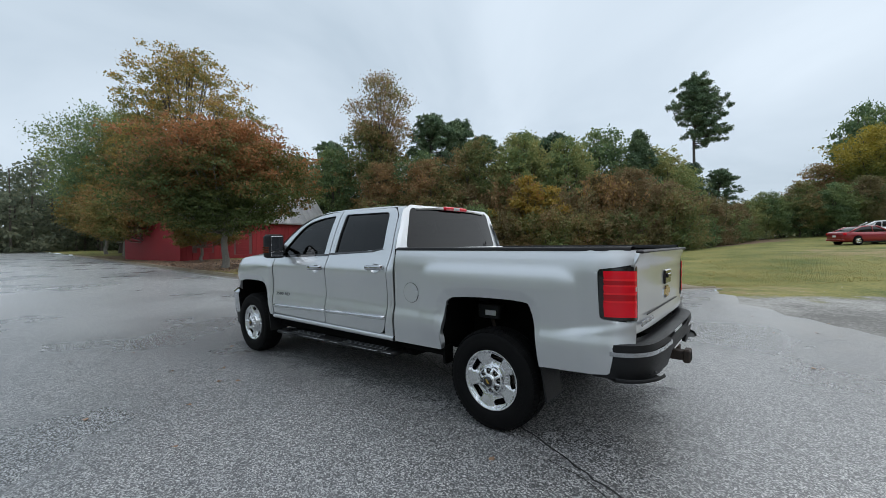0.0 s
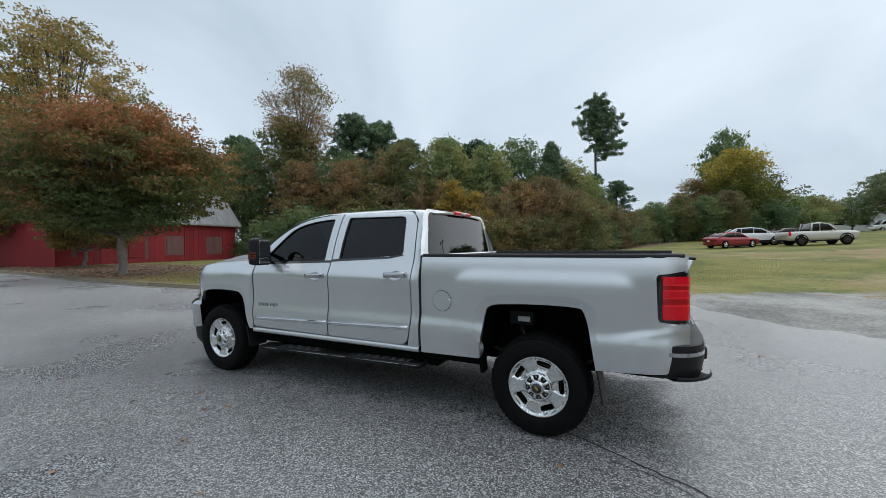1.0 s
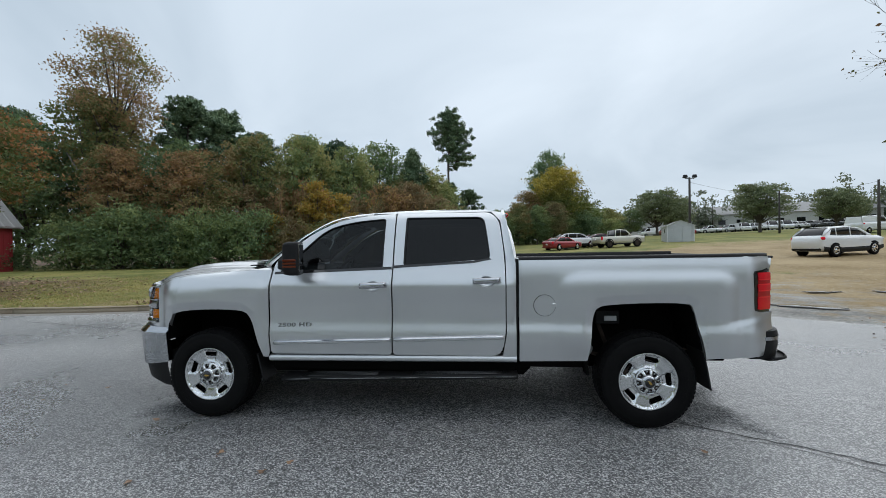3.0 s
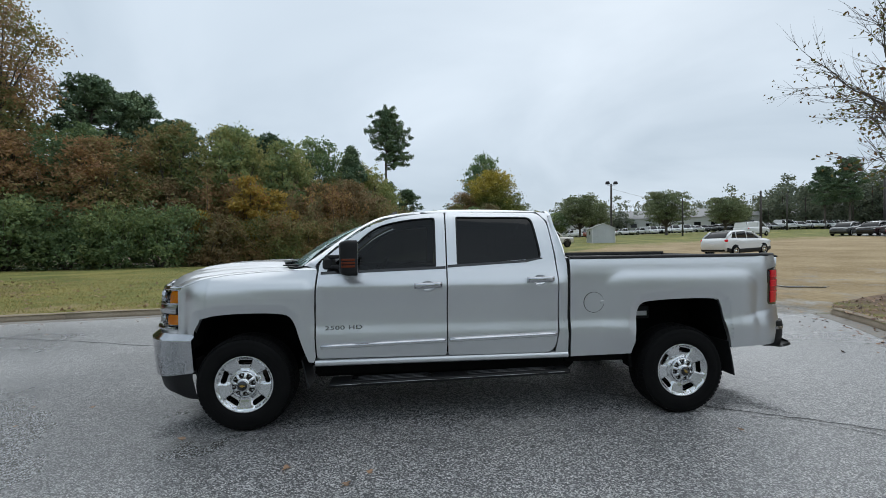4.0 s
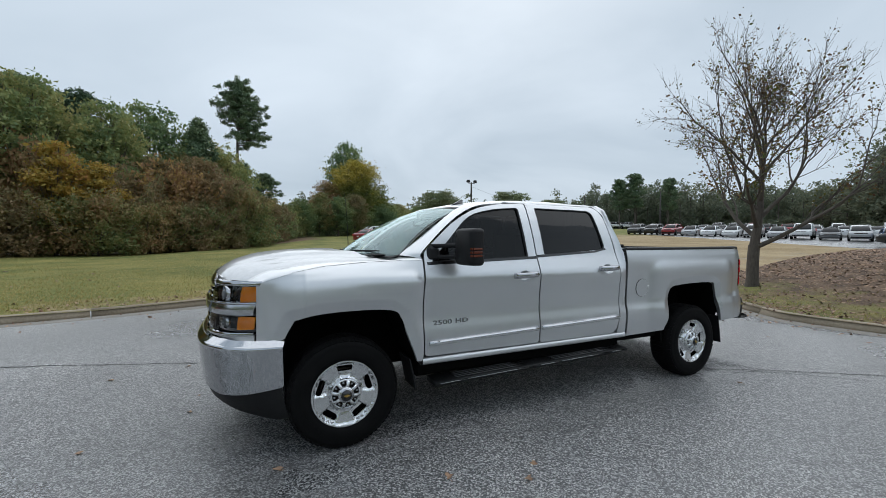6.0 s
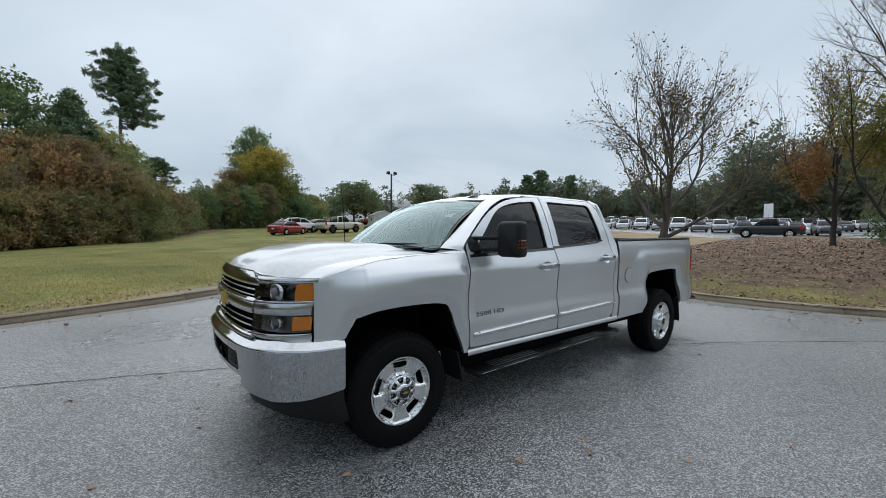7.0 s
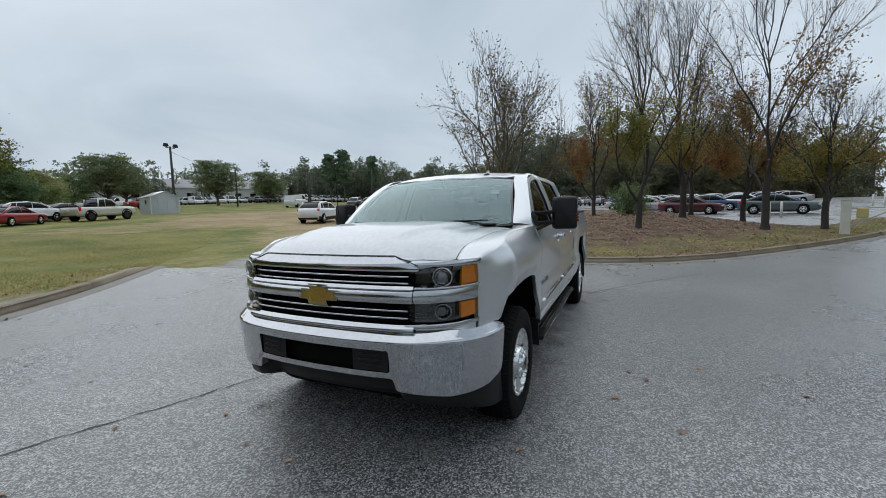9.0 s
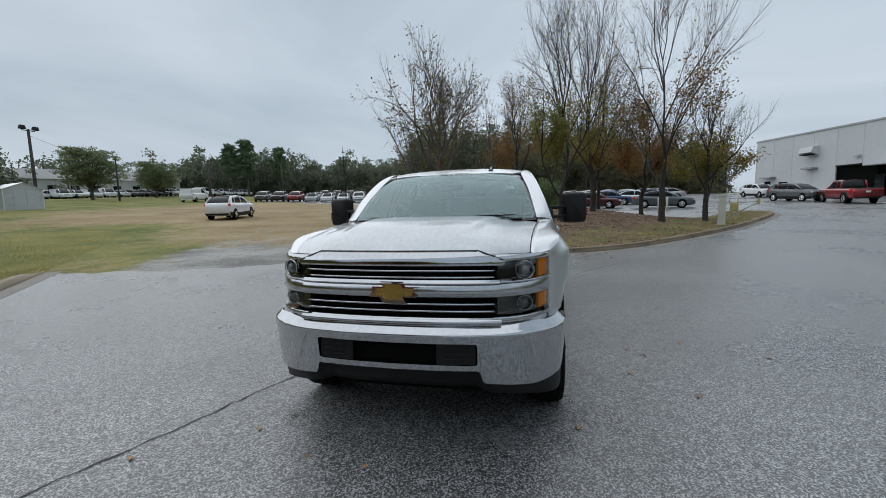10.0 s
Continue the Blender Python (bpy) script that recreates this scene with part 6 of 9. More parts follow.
# cabin
for y in (-0.40, 0.40):
    cushion = part("front_seat", Geo().box((-0.42, y, 1.02), (0.52, 0.52, 0.18), 0.05), cloth, truck, "grey cloth front seat")
    part("backrest", Geo().box((-0.12, y, 1.32), (0.16, 0.50, 0.62), 0.06), cloth, cushion)
    part("headrest", Geo().box((-0.08, y, 1.68), (0.10, 0.26, 0.18), 0.04), cloth, cushion)
part("centre_console", Geo().box((-0.35, 0, 1.05), (0.6, 0.24, 0.25), 0.04), cloth, truck)
bench = part("rear_seat", Geo().box((0.42, 0, 1.02), (0.50, 1.40, 0.18), 0.05), cloth, truck, "grey cloth rear bench")
part("backrest", Geo().box((0.72, 0, 1.32), (0.14, 1.40, 0.58), 0.05), cloth, bench)
for y in (-0.42, 0.42):
    part("headrest", Geo().box((0.74, y, 1.62), (0.08, 0.26, 0.15), 0.03), cloth, bench)
dash = Geo()
dash.loft([[(-1.55 + 0.12 * abs(y) ** 2, y, 1.05), (-1.08, y, 1.0), (-1.02, y, 1.22), (-1.10, y, 1.31), (-1.55 + 0.12 * abs(y) ** 2, y, 1.345)] for y in np.linspace(-0.80, 0.80, 9)])
part("dashboard", dash, material("dash_vinyl", (0.09, 0.092, 0.095), (0.14, 0.14, 0.145), rough=0.55, bump=0.1), truck)
sw = Geo()
sw.lathe([(0.19 + 0.016 * math.cos(a), 0.016 * math.sin(a)) for a in np.linspace(0, 2 * math.pi, 8, endpoint=False)], 28, closed=True, mx=pose(-0.86, -0.40, 1.27, 0, -62, 0))
sw.box((-0.88, -0.40, 1.265), (0.05, 0.16, 0.12), 0.03)
for a in (-150, -30, 90):
    sw.tube([(-0.87, -0.40, 1.265), (-0.86, -0.40 + 0.18 * math.cos(radians(a)), 1.27 - 0.17 * math.sin(radians(a)))], 0.014, 6)
part("steering_wheel", sw, black_plastic, truck)
part("cabin_floor", Geo().box((-0.25, 0, 0.80), (2.1, 1.75, 0.04), 0.0).box((-1.42, 0, 1.0), (0.04, 1.75, 0.6), 0.0).box((0.80, 0, 1.05), (0.03, 1.7, 0.6), 0.0), dark_void, truck)
for s in (-1, 1):
    part("door_lining", Geo().box((-0.25, s * 0.885, 1.0), (2.05, 0.05, 0.68), 0.02), cloth, truck)


# wheels
def rim_depth(r):
    """Distance of the wheel's face from its outer lip, by radius."""
    return lerp_table([(0.0, 0.012), (0.060, 0.012), (0.104, 0.002), (0.112, -0.020), (0.122, -0.026), (0.140, -0.020), (0.208, -0.010), (0.220, -0.008), (0.226, 0.003), (0.233, 0.008), (0.242, 0.005)], r)


def build_wheel(m):
    w = part("wheel", Geo().lathe([(0.055, -0.20), (0.215, -0.20), (0.222, -0.10), (0.218, -0.04), (0.234, -0.008)], 40), alloy, truck)
    tyre = Geo()
    prof = [(0.230, -0.19), (0.240, -0.215), (0.275, -0.232), (0.33, -0.238), (0.372, -0.228), (0.392, -0.205), (0.398, -0.17), (0.400, -0.12), (0.398, -0.06), (0.392, -0.02), (0.372, 0.006), (0.345, 0.014), (0.335, 0.012), (0.325, 0.016), (0.275, 0.015), (0.256, 0.008), (0.244, -0.004), (0.230, -0.012)]
    tyre.lathe(prof, 56)
    n = 60
    for i in range(n):
        a = 2 * math.pi * i / n
        for z, dz, lean in ((-0.013, 0.040, 1), (-0.208, 0.040, -1), (-0.072, 0.036, 0), (-0.152, 0.036, 0), (-0.112, 0.028, 0)):
            sh = (0.5 if abs(z + 0.112) < 0.05 else 0.0) * 2 * math.pi / n
            m2 = Matrix.Rotation(a + sh, 4, "Z") @ Matrix.Translation((0.3985 - 0.011 * abs(lean), 0, z)) @ Matrix.Rotation(-0.5 * lean, 4, "Y") @ Matrix.Rotation(0.2 if lean == 0 else 0, 4, "X")
            tyre.box((0, 0, 0), (0.008, 0.032 if lean == 0 else 0.028, dz), 0, mx=m2)
    for i in range(10):
        a0 = radians(20 + i * 9 if i < 5 else 200 + (i - 5) * 9)
        m2 = Matrix.Rotation(a0, 4, "Z") @ Matrix.Translation((0.302, 0, 0.0155))
        tyre.box((0, 0, 0), (0.026, 0.034, 0.003), 0.001, mx=m2)
    part("tyre", tyre, rubber, w, "black all-terrain tyre")
    outer = [(0.240 * math.cos(a), 0.240 * math.sin(a)) for a in np.linspace(0, 2 * math.pi, 80, endpoint=False)]
    holes = []
    for k in range(5):
        a0 = math.pi / 2 + k * 2 * math.pi / 5
        pts = rounded([(-0.046, 0.156), (0.046, 0.156), (0.056, 0.200), (-0.056, 0.200)], 0.019)
        holes.append([(p[0] * math.sin(a0) + p[1] * math.cos(a0), -p[0] * math.cos(a0) + p[1] * math.sin(a0)) for p in pts][::-1])
    holes.append([(0.098 * math.cos(a), 0.098 * math.sin(a)) for a in np.linspace(0, 2 * math.pi, 40, endpoint=False)])

    def face_onto(u, v):
        r = math.hypot(u, v)
        z = rim_depth(r)
        th = (math.atan2(v, u) - math.pi / 2) / (2 * math.pi / 5)
        th = abs(th - round(th))
        if 0.125 < r < 0.222:
            z -= 0.016 * (1 - smoothstep(0.20, 0.25, th)) * min(1.0, 4 * math.sin(math.pi * (r - 0.125) / 0.097)) / 1.0
        return (u, v, z)

    face = part("rim", panel_mesh("rim", [outer, *holes], face_onto, alloy, step=0.02, thick=0.028, lip=0.004), None, w, "polished five-spoke alloy rim")
    hub = Geo()
    hub.lathe([(0.047, 0.010), (0.048, 0.028), (0.045, 0.034), (0.038, 0.036)], 28)
    part("hub_cap", hub, chrome, face)
    web = Geo()
    web.lathe([(0.094, -0.012), (0.096, 0.008), (0.102, 0.012), (0.109, 0.004), (0.114, -0.022)], 48)
    web.lathe([(0.046, 0.030), (0.056, 0.026), (0.058, -0.02)], 32)
    for k in range(8):
        m2 = Matrix.Rotation(k * math.pi / 4 + 0.2 + math.pi / 8, 4, "Z")
        web.loft([[(x, -w_, -0.03), (x, -w_, z), (x, -w_ * 0.55, z + 0.006), (x, w_ * 0.55, z + 0.006), (x, w_, z), (x, w_, -0.03)] for x, w_, z in ((0.048, 0.0125, 0.020), (0.072, 0.0110, 0.017), (0.104, 0.0150, 0.004))], mx=m2)
    pocket = Geo()
    pocket.lathe([(0.0, -0.024), (0.104, -0.024)], 32)
    part("hub_pocket", pocket, steel_dark, face)
    part("hub_web", web, alloy, face)
    cap = Geo()
    cap.lathe([(0.040, 0.033), (0.039, 0.038), (0.0, 0.041)], 28)
    part("cap_centre", cap, gloss_black, face)
    em = Geo()
    em.loft([[(p[0] * 0.16, p[1] * 0.16, h) for p in bow] for h in (0.039, 0.0445)], smooth=False)
    part("cap_emblem", em, gold, face)
    nut_me = Geo().lathe([(0.0, 0.022), (0.008, 0.020), (0.0105, 0.012), (0.0105, -0.03)], 6, smooth=False).mesh("wheel_nut", chrome_dull)
    for k in range(8):
        a0 = k * math.pi / 4 + 0.2
        part("wheel_nut", nut_me, None, face).location = (0.082 * math.cos(a0), 0.082 * math.sin(a0), -0.016)
    disc = Geo()
    disc.lathe([(0.06, -0.075), (0.165, -0.075), (0.165, -0.10), (0.06, -0.10)], 32)
    disc.box((0.10, 0.09, -0.09), (0.12, 0.09, 0.08), 0.02)
    disc.lathe([(0.0, -0.09), (0.215, -0.09)], 32, slot=1)
    part("brake_disc", disc, [steel_dark, dark_void], w)
    w.matrix_basis = m
    return w


first = build_wheel(pose(-1.935, -0.957, 0.402, 90, 0, 0))
for k, (x, y, turn_) in enumerate(((1.945, -0.962, 131), (-1.935, 0.957, 40), (1.945, 0.962, 77))):
    m = pose(x, y, 0.402, 90, 0, 0) if y < 0 else pose(x, y, 0.402, 90, 0, 180)
    copy_thing(first, m @ pose(0, 0, 0, 0, 0, turn_))


# ---- trees ----
bark = material("bark", (0.055, 0.045, 0.038), (0.15, 0.13, 0.11), rough=0.9, scale=3, fine=25, bump=0.5, bump_scale=18, stretch=(1, 1, 0.3))
bark_pale = material("lichen_bark", (0.13, 0.12, 0.105), (0.30, 0.28, 0.25), rough=0.9, scale=5, fine=30, bump=0.4, bump_scale=22, stretch=(1, 1, 0.4))
bark_dark = material("wet_bark", (0.022, 0.018, 0.016), (0.065, 0.055, 0.048), rough=0.8, scale=4, fine=30, bump=0.4, bump_scale=25, stretch=(1, 1, 0.4))
leaf_maple = ramp_material("maple_leaves", [(0.084, 0.118, 0.040), (0.140, 0.157, 0.050), (0.269, 0.151, 0.062), (0.426, 0.185, 0.078), (0.504, 0.258, 0.112)], scale=0.5, translucent=0.38, per_island=0.5, per_object=0.15, rise=0.15, base=-0.92)
leaf_maple_b = ramp_material("orange_maple_leaves", [(0.13, 0.16, 0.05), (0.22, 0.19, 0.06), (0.34, 0.21, 0.08), (0.42, 0.22, 0.09)], scale=0.4, translucent=0.38, per_island=0.5, per_object=0.35)
leaf_green = ramp_material("oak_leaves", [(0.111, 0.176, 0.091), (0.169, 0.247, 0.111), (0.273, 0.319, 0.124), (0.390, 0.351, 0.137)], scale=0.22, translucent=0.40, per_island=0.4, per_object=0.6)
leaf_mixed = ramp_material("mixed_leaves", [(0.130, 0.189, 0.078), (0.221, 0.240, 0.091), (0.325, 0.240, 0.111), (0.351, 0.202, 0.111), (0.468, 0.325, 0.117)], scale=0.22, translucent=0.40, per_island=0.4, per_object=0.7)
leaf_rust = ramp_material("rust_leaves", [(0.163, 0.181, 0.077), (0.237, 0.206, 0.100), (0.281, 0.194, 0.106), (0.312, 0.219, 0.112)], scale=0.35, translucent=0.40, per_island=0.45, per_object=0.3)
leaf_amber = ramp_material("amber_leaves", [(0.20, 0.20, 0.06), (0.36, 0.28, 0.07), (0.48, 0.34, 0.07), (0.42, 0.22, 0.07)], scale=0.45, translucent=0.40, per_island=0.6, per_object=0.2)
leaf_gold = ramp_material("golden_leaves", [(0.114, 0.151, 0.037), (0.17, 0.185, 0.046), (0.36, 0.30, 0.055), (0.50, 0.40, 0.07)], scale=0.20, translucent=0.35, per_island=0.4, per_object=0.1, rise=0.10, base=-0.92)
leaf_pine = ramp_material("pine_needles", [(0.081, 0.135, 0.084), (0.128, 0.196, 0.108), (0.189, 0.250, 0.128)], scale=0.4, per_island=0.5, per_object=0.4)
leaf_sparse = ramp_material("last_leaves", [(0.10, 0.13, 0.035), (0.20, 0.17, 0.05), (0.20, 0.11, 0.05), (0.13, 0.075, 0.045)], scale=0.6, translucent=0.25, per_object=0.5)
leaf_red = ramp_material("russet_leaves", [(0.20, 0.19, 0.06), (0.34, 0.20, 0.07), (0.38, 0.15, 0.07)], scale=0.6, translucent=0.25)


leaf_gum = ramp_material("gum_leaves", [(0.111, 0.150, 0.065), (0.169, 0.202, 0.078), (0.260, 0.234, 0.078), (0.494, 0.325, 0.091), (0.351, 0.208, 0.091)], scale=0.16, translucent=0.38, per_island=0.45, per_object=0.1)
# distance haze is put into the far oaks' leaf colour as lighter grey-green
leaf_lawn_hazed = ramp_material("lawn_oak_hazed_leaves", [(0.149, 0.190, 0.098), (0.207, 0.247, 0.127), (0.287, 0.299, 0.161)], scale=0.2, translucent=0.35, per_object=0.4)
leaf_yellow = ramp_material("yellowing_leaves", [(0.15, 0.17, 0.05), (0.29, 0.24, 0.06), (0.40, 0.28, 0.07), (0.30, 0.16, 0.06)], scale=0.6, translucent=0.3, per_object=0.3)
# far woods: leaf colours lifted towards grey, with distance haze painted in
leaf_far_mixed_hazed = ramp_material("far_hazed_autumn_leaves", [(0.111, 0.127, 0.078), (0.169, 0.169, 0.094), (0.247, 0.189, 0.107)], scale=0.05, per_object=0.0, per_island=0.8, translucent=0.45)
leaf_far_hazed = ramp_material("far_hazed_leaves", [(0.124, 0.152, 0.109), (0.182, 0.211, 0.142), (0.248, 0.256, 0.166)], scale=0.05, per_object=0.0, per_island=0.8, translucent=0.45)


def leaf_mesh(name, centres, normals_bias, size, mat, rng, aspect=1.0, fold=0.25):
    """Many small folded leaves (two triangles pairs each) at the given places."""
    c = np.asarray(centres, float)
    n = len(c)
    d = rng.normal(size=(n, 3))
    d[:, 2] += normals_bias
    d /= np.linalg.norm(d, axis=1)[:, None]
    a = rng.normal(size=(n, 3))
    a -= d * (a * d).sum(1)[:, None]
    a /= np.linalg.norm(a, axis=1)[:, None]
    b = np.cross(d, a)
    s = size * rng.uniform(0.6, 1.35, n)[:, None]
    p0 = c - a * s * aspect
    p1 = c + b * s * 0.55 - d * s * fold
    p2 = c + a * s * aspect
    p3 = c - b * s * 0.55 - d * s * fold
    v = np.stack([p0, p1, p2, p3], 1).reshape(-1, 3)
    idx = np.arange(n) * 4
    f = np.concatenate([np.stack([idx, idx + 1, idx + 2], 1), np.stack([idx, idx + 2, idx + 3], 1)], 0)
    me = bpy.data.meshes.new(name)
    me.vertices.add(len(v))
    me.vertices.foreach_set("co", v.ravel())
    me.loops.add(len(f) * 3)
    me.loops.foreach_set("vertex_index", f.ravel().astype(np.int32))
    me.polygons.add(len(f))
    me.polygons.foreach_set("loop_start", np.arange(0, len(f) * 3, 3, dtype=np.int32))
    me.materials.append(mat)
    me.update(calc_edges=True)
    return me


def grow(rng, g, p, d, length, radius, level, depth, tips, spread=0.6, kids=3, up=0.1, wobble=0.12, shrink=0.68, sides=7, taper=0.55, first=0.35):
    """A limb and its branches, drawn as tapering tubes."""
    n = 5 if level < 2 else 4 if level == 2 else 3
    pts, rad = [Vector(p)], [radius]
    q, dv = Vector(p), Vector(d).normalized()
    for i in range(n):
        dv = (dv + Vector(rng.normal(size=3)) * wobble + Vector((0, 0, up))).normalized()
        q = q + dv * length / n
        pts.append(q.copy())
        rad.append(radius * (1 - (1 - taper) * (i + 1) / n))
    g.tube(pts, rad, max(3, sides - 2 * level), cap=False)
    if level >= 1:
        tips.append((pts[2], dv.copy()))
    if level >= depth:
        tips.append((pts[-1], dv.copy()))
        tips.append((pts[-2], dv.copy()))
        return
    for k in range(kids + (1 if rng.random() < 0.4 else 0)):
        t = first + (1 - first) * (k + rng.random()) / (kids + 0.5)
        t = min(0.98, t)
        i = min(n - 1, int(t * n))
        base = pts[i].lerp(pts[i + 1], t * n - i)
        axis = dv.orthogonal().normalized()
        axis.rotate(Matrix.Rotation(k * 2.4 + rng.uniform(0, 1.2), 3, dv))
        nd = (dv + axis * spread * rng.uniform(0.7, 1.3)).normalized()
        grow(rng, g, base, nd, length * shrink * rng.uniform(0.75, 1.15), max(0.0055, rad[i] * 0.56), level + 1, depth, tips, spread, kids, up, wobble, shrink, sides, taper, 0.25)
    grow(rng, g, pts[-1], dv, length * shrink, rad[-1] * 0.95, level + 1, depth, tips, spread, kids, up, wobble, shrink, sides, taper, 0.25)


def crown_points(rng, blobs, n, shell=0.55, flat=1.0, clump=0.35, per=14):
    """Leaf places: clumps scattered through ellipsoid blobs (x, y, z, rx, ry, rz), thicker towards the skin."""
    vol = np.array([b[3] * b[4] * b[5] for b in blobs]) ** 0.7
    vol /= vol.sum()
    k = max(1, n // per)
    which = rng.choice(len(blobs), k, p=vol)
    B = np.array(blobs)[which]
    d = rng.normal(size=(k, 3))
    d /= np.linalg.norm(d, axis=1)[:, None]
    r = (shell + (1 - shell) * rng.random(k)) ** 0.8 * rng.uniform(0.86, 1.12, k)
    c = B[:, :3] + d * r[:, None] * B[:, 3:]
    pts = np.repeat(c, per, 0) + rng.normal(size=(k * per, 3)) * np.array([clump, clump, clump * 0.6 * flat])
    return pts


def broadleaf(name, label, seed, height, radius, trunk_h, leaves, size, mat, bark_mat=bark, blobs=14, group="", trunk_r=0.16, shell=0.5, clump=0.4, lean=0.0, flat=0.8, low=0.25, per=14, category="tree"):
    """A leafy tree: trunk, limbs that reach into the crown, and a crown of leaf clumps with gaps."""
    rng = np.random.default_rng(seed)
    t = thing(name, pose(0, 0, 0), label, category, group)
    g = Geo()
    base = [Vector((0, 0, -0.1))]
    for i in range(5):
        base.append(Vector((rng.normal() * 0.05 + lean * (i + 1) / 5, rng.normal() * 0.05, trunk_h * (i + 1) / 5)))
    g.tube(base, [trunk_r * 1.35, trunk_r * 1.05, trunk_r, trunk_r * 0.95, trunk_r * 0.9, trunk_r * 0.8], 9, cap=False)
    crown = []
    for i in range(blobs):
        a = i * 2.4 + rng.uniform(-0.3, 0.3)
        h = (i + 0.5) / blobs
        z = trunk_h + (height - trunk_h) * (low * 0.3 + (1 - low * 0.3) * h)
        prof = math.sin(math.pi * min(1, 0.18 + 0.80 * h)) ** 0.8
        r = radius * prof * rng.uniform(0.45, 0.75)
        br = radius * rng.uniform(0.32, 0.5) * (0.6 + 0.5 * prof)
        b = (r * math.cos(a) + lean, r * math.sin(a), min(z, height - br * 0.6), br, br, br * flat)
        crown.append(b)
        p0 = base[-1] if h > 0.3 else base[-2]
        tip = Vector(b[:3])
        mid_ = p0.lerp(tip, 0.5) + Vector((0, 0, -0.1 * radius + 0.15 * radius * h))
        g.tube([p0, mid_, tip], [trunk_r * 0.5, trunk_r * 0.3, trunk_r * 0.1], 5, cap=False)
        for q in range(3):
            e = tip + Vector(rng.normal(size=3)) * br * 0.32
            g.tube([mid_.lerp(tip, 0.6), (tip + e) / 2, e], [trunk_r * 0.14, trunk_r * 0.08, trunk_r * 0.03], 3, cap=False)
    part("trunk", g, bark_mat, t, fix=False)
    pts = crown_points(rng, crown, leaves, shell, flat, clump, per)
    part("crown", leaf_mesh("crown", pts, 0.8, size, mat, rng), None, t)
    return t


def pine_tree(name, label, seed, height, bare, radius, leaves, mat=leaf_pine, group="", trunk_r=0.22, limbs=24, cone=0.0, tuft=1.0, sway=(0.0, 0.0), needle=0.13):
    """A pine: bare pole, limbs, and a ragged crown of separate needle clumps. cone draws the top to a point,
    sway leans the lower limbs to one side."""
    rng = np.random.default_rng(seed)
    t = thing(name, pose(0, 0, 0), label, "pine tree", group)
    g = Geo()
    pts = [Vector((rng.normal() * 0.12 * i / 8, rng.normal() * 0.12 * i / 8, height * 0.95 * i / 8 - (0.2 if i == 0 else 0))) for i in range(9)]
    g.tube(pts, [trunk_r * (1.15 - 0.98 * i / 8) for i in range(9)], 8, cap=False)
    clumps = []
    a = rng.uniform(0, 6.28)
    for i in range(limbs):
        u = (i + 0.5 * rng.random()) / limbs
        z = height * (bare + (0.97 - bare) * u)
        k = z / height / 0.95 * 8
        p0 = pts[min(7, int(k))].lerp(pts[min(8, int(k) + 1)], min(1.0, k - int(k)))
        full = (1 - cone) * math.sin(math.pi * (0.16 + 0.74 * u)) ** 0.8 + cone * (1.05 - 0.95 * u)
        r = radius * full * rng.uniform(0.35, 1.08)
        a += 2.4 + rng.uniform(-0.5, 0.5)
        e = p0 + Vector((r * math.cos(a) + sway[0] * (1 - u) ** 2, r * math.sin(a) + sway[1] * (1 - u) ** 2, r * rng.uniform(0.0, 0.30)))
        mid_ = p0.lerp(e, 0.5) + Vector((0, 0, -0.06 * r))
        g.tube([p0, mid_, e], [trunk_r * 0.26, trunk_r * 0.16, trunk_r * 0.05], 4, cap=False)
        for q, w in ((1.0, 1.0), (0.72, 0.95), (0.45, 0.8)):
            if q < 0.6 and u < 0.25:
                continue
            c = p0.lerp(e, q) + Vector(rng.normal(size=3)) * 0.12 * r
            cr = tuft * w * (0.42 + 0.16 * radius) * rng.uniform(0.75, 1.15)
            clumps.append((c.x, c.y, c.z + 0.25 * cr, cr, cr, cr * 0.72))
    top = pts[-1]
    clumps.append((top.x, top.y, height - 0.6, 0.5 * tuft, 0.5 * tuft, 0.7))
    part("trunk", g, bark, t, fix=False)
    P = crown_points(rng, clumps, leaves, 0.25, 1.0, 0.16, 12)
    part("crown", leaf_mesh("crown", P, 0.5, needle, mat, rng, 1.5), None, t)
    return t


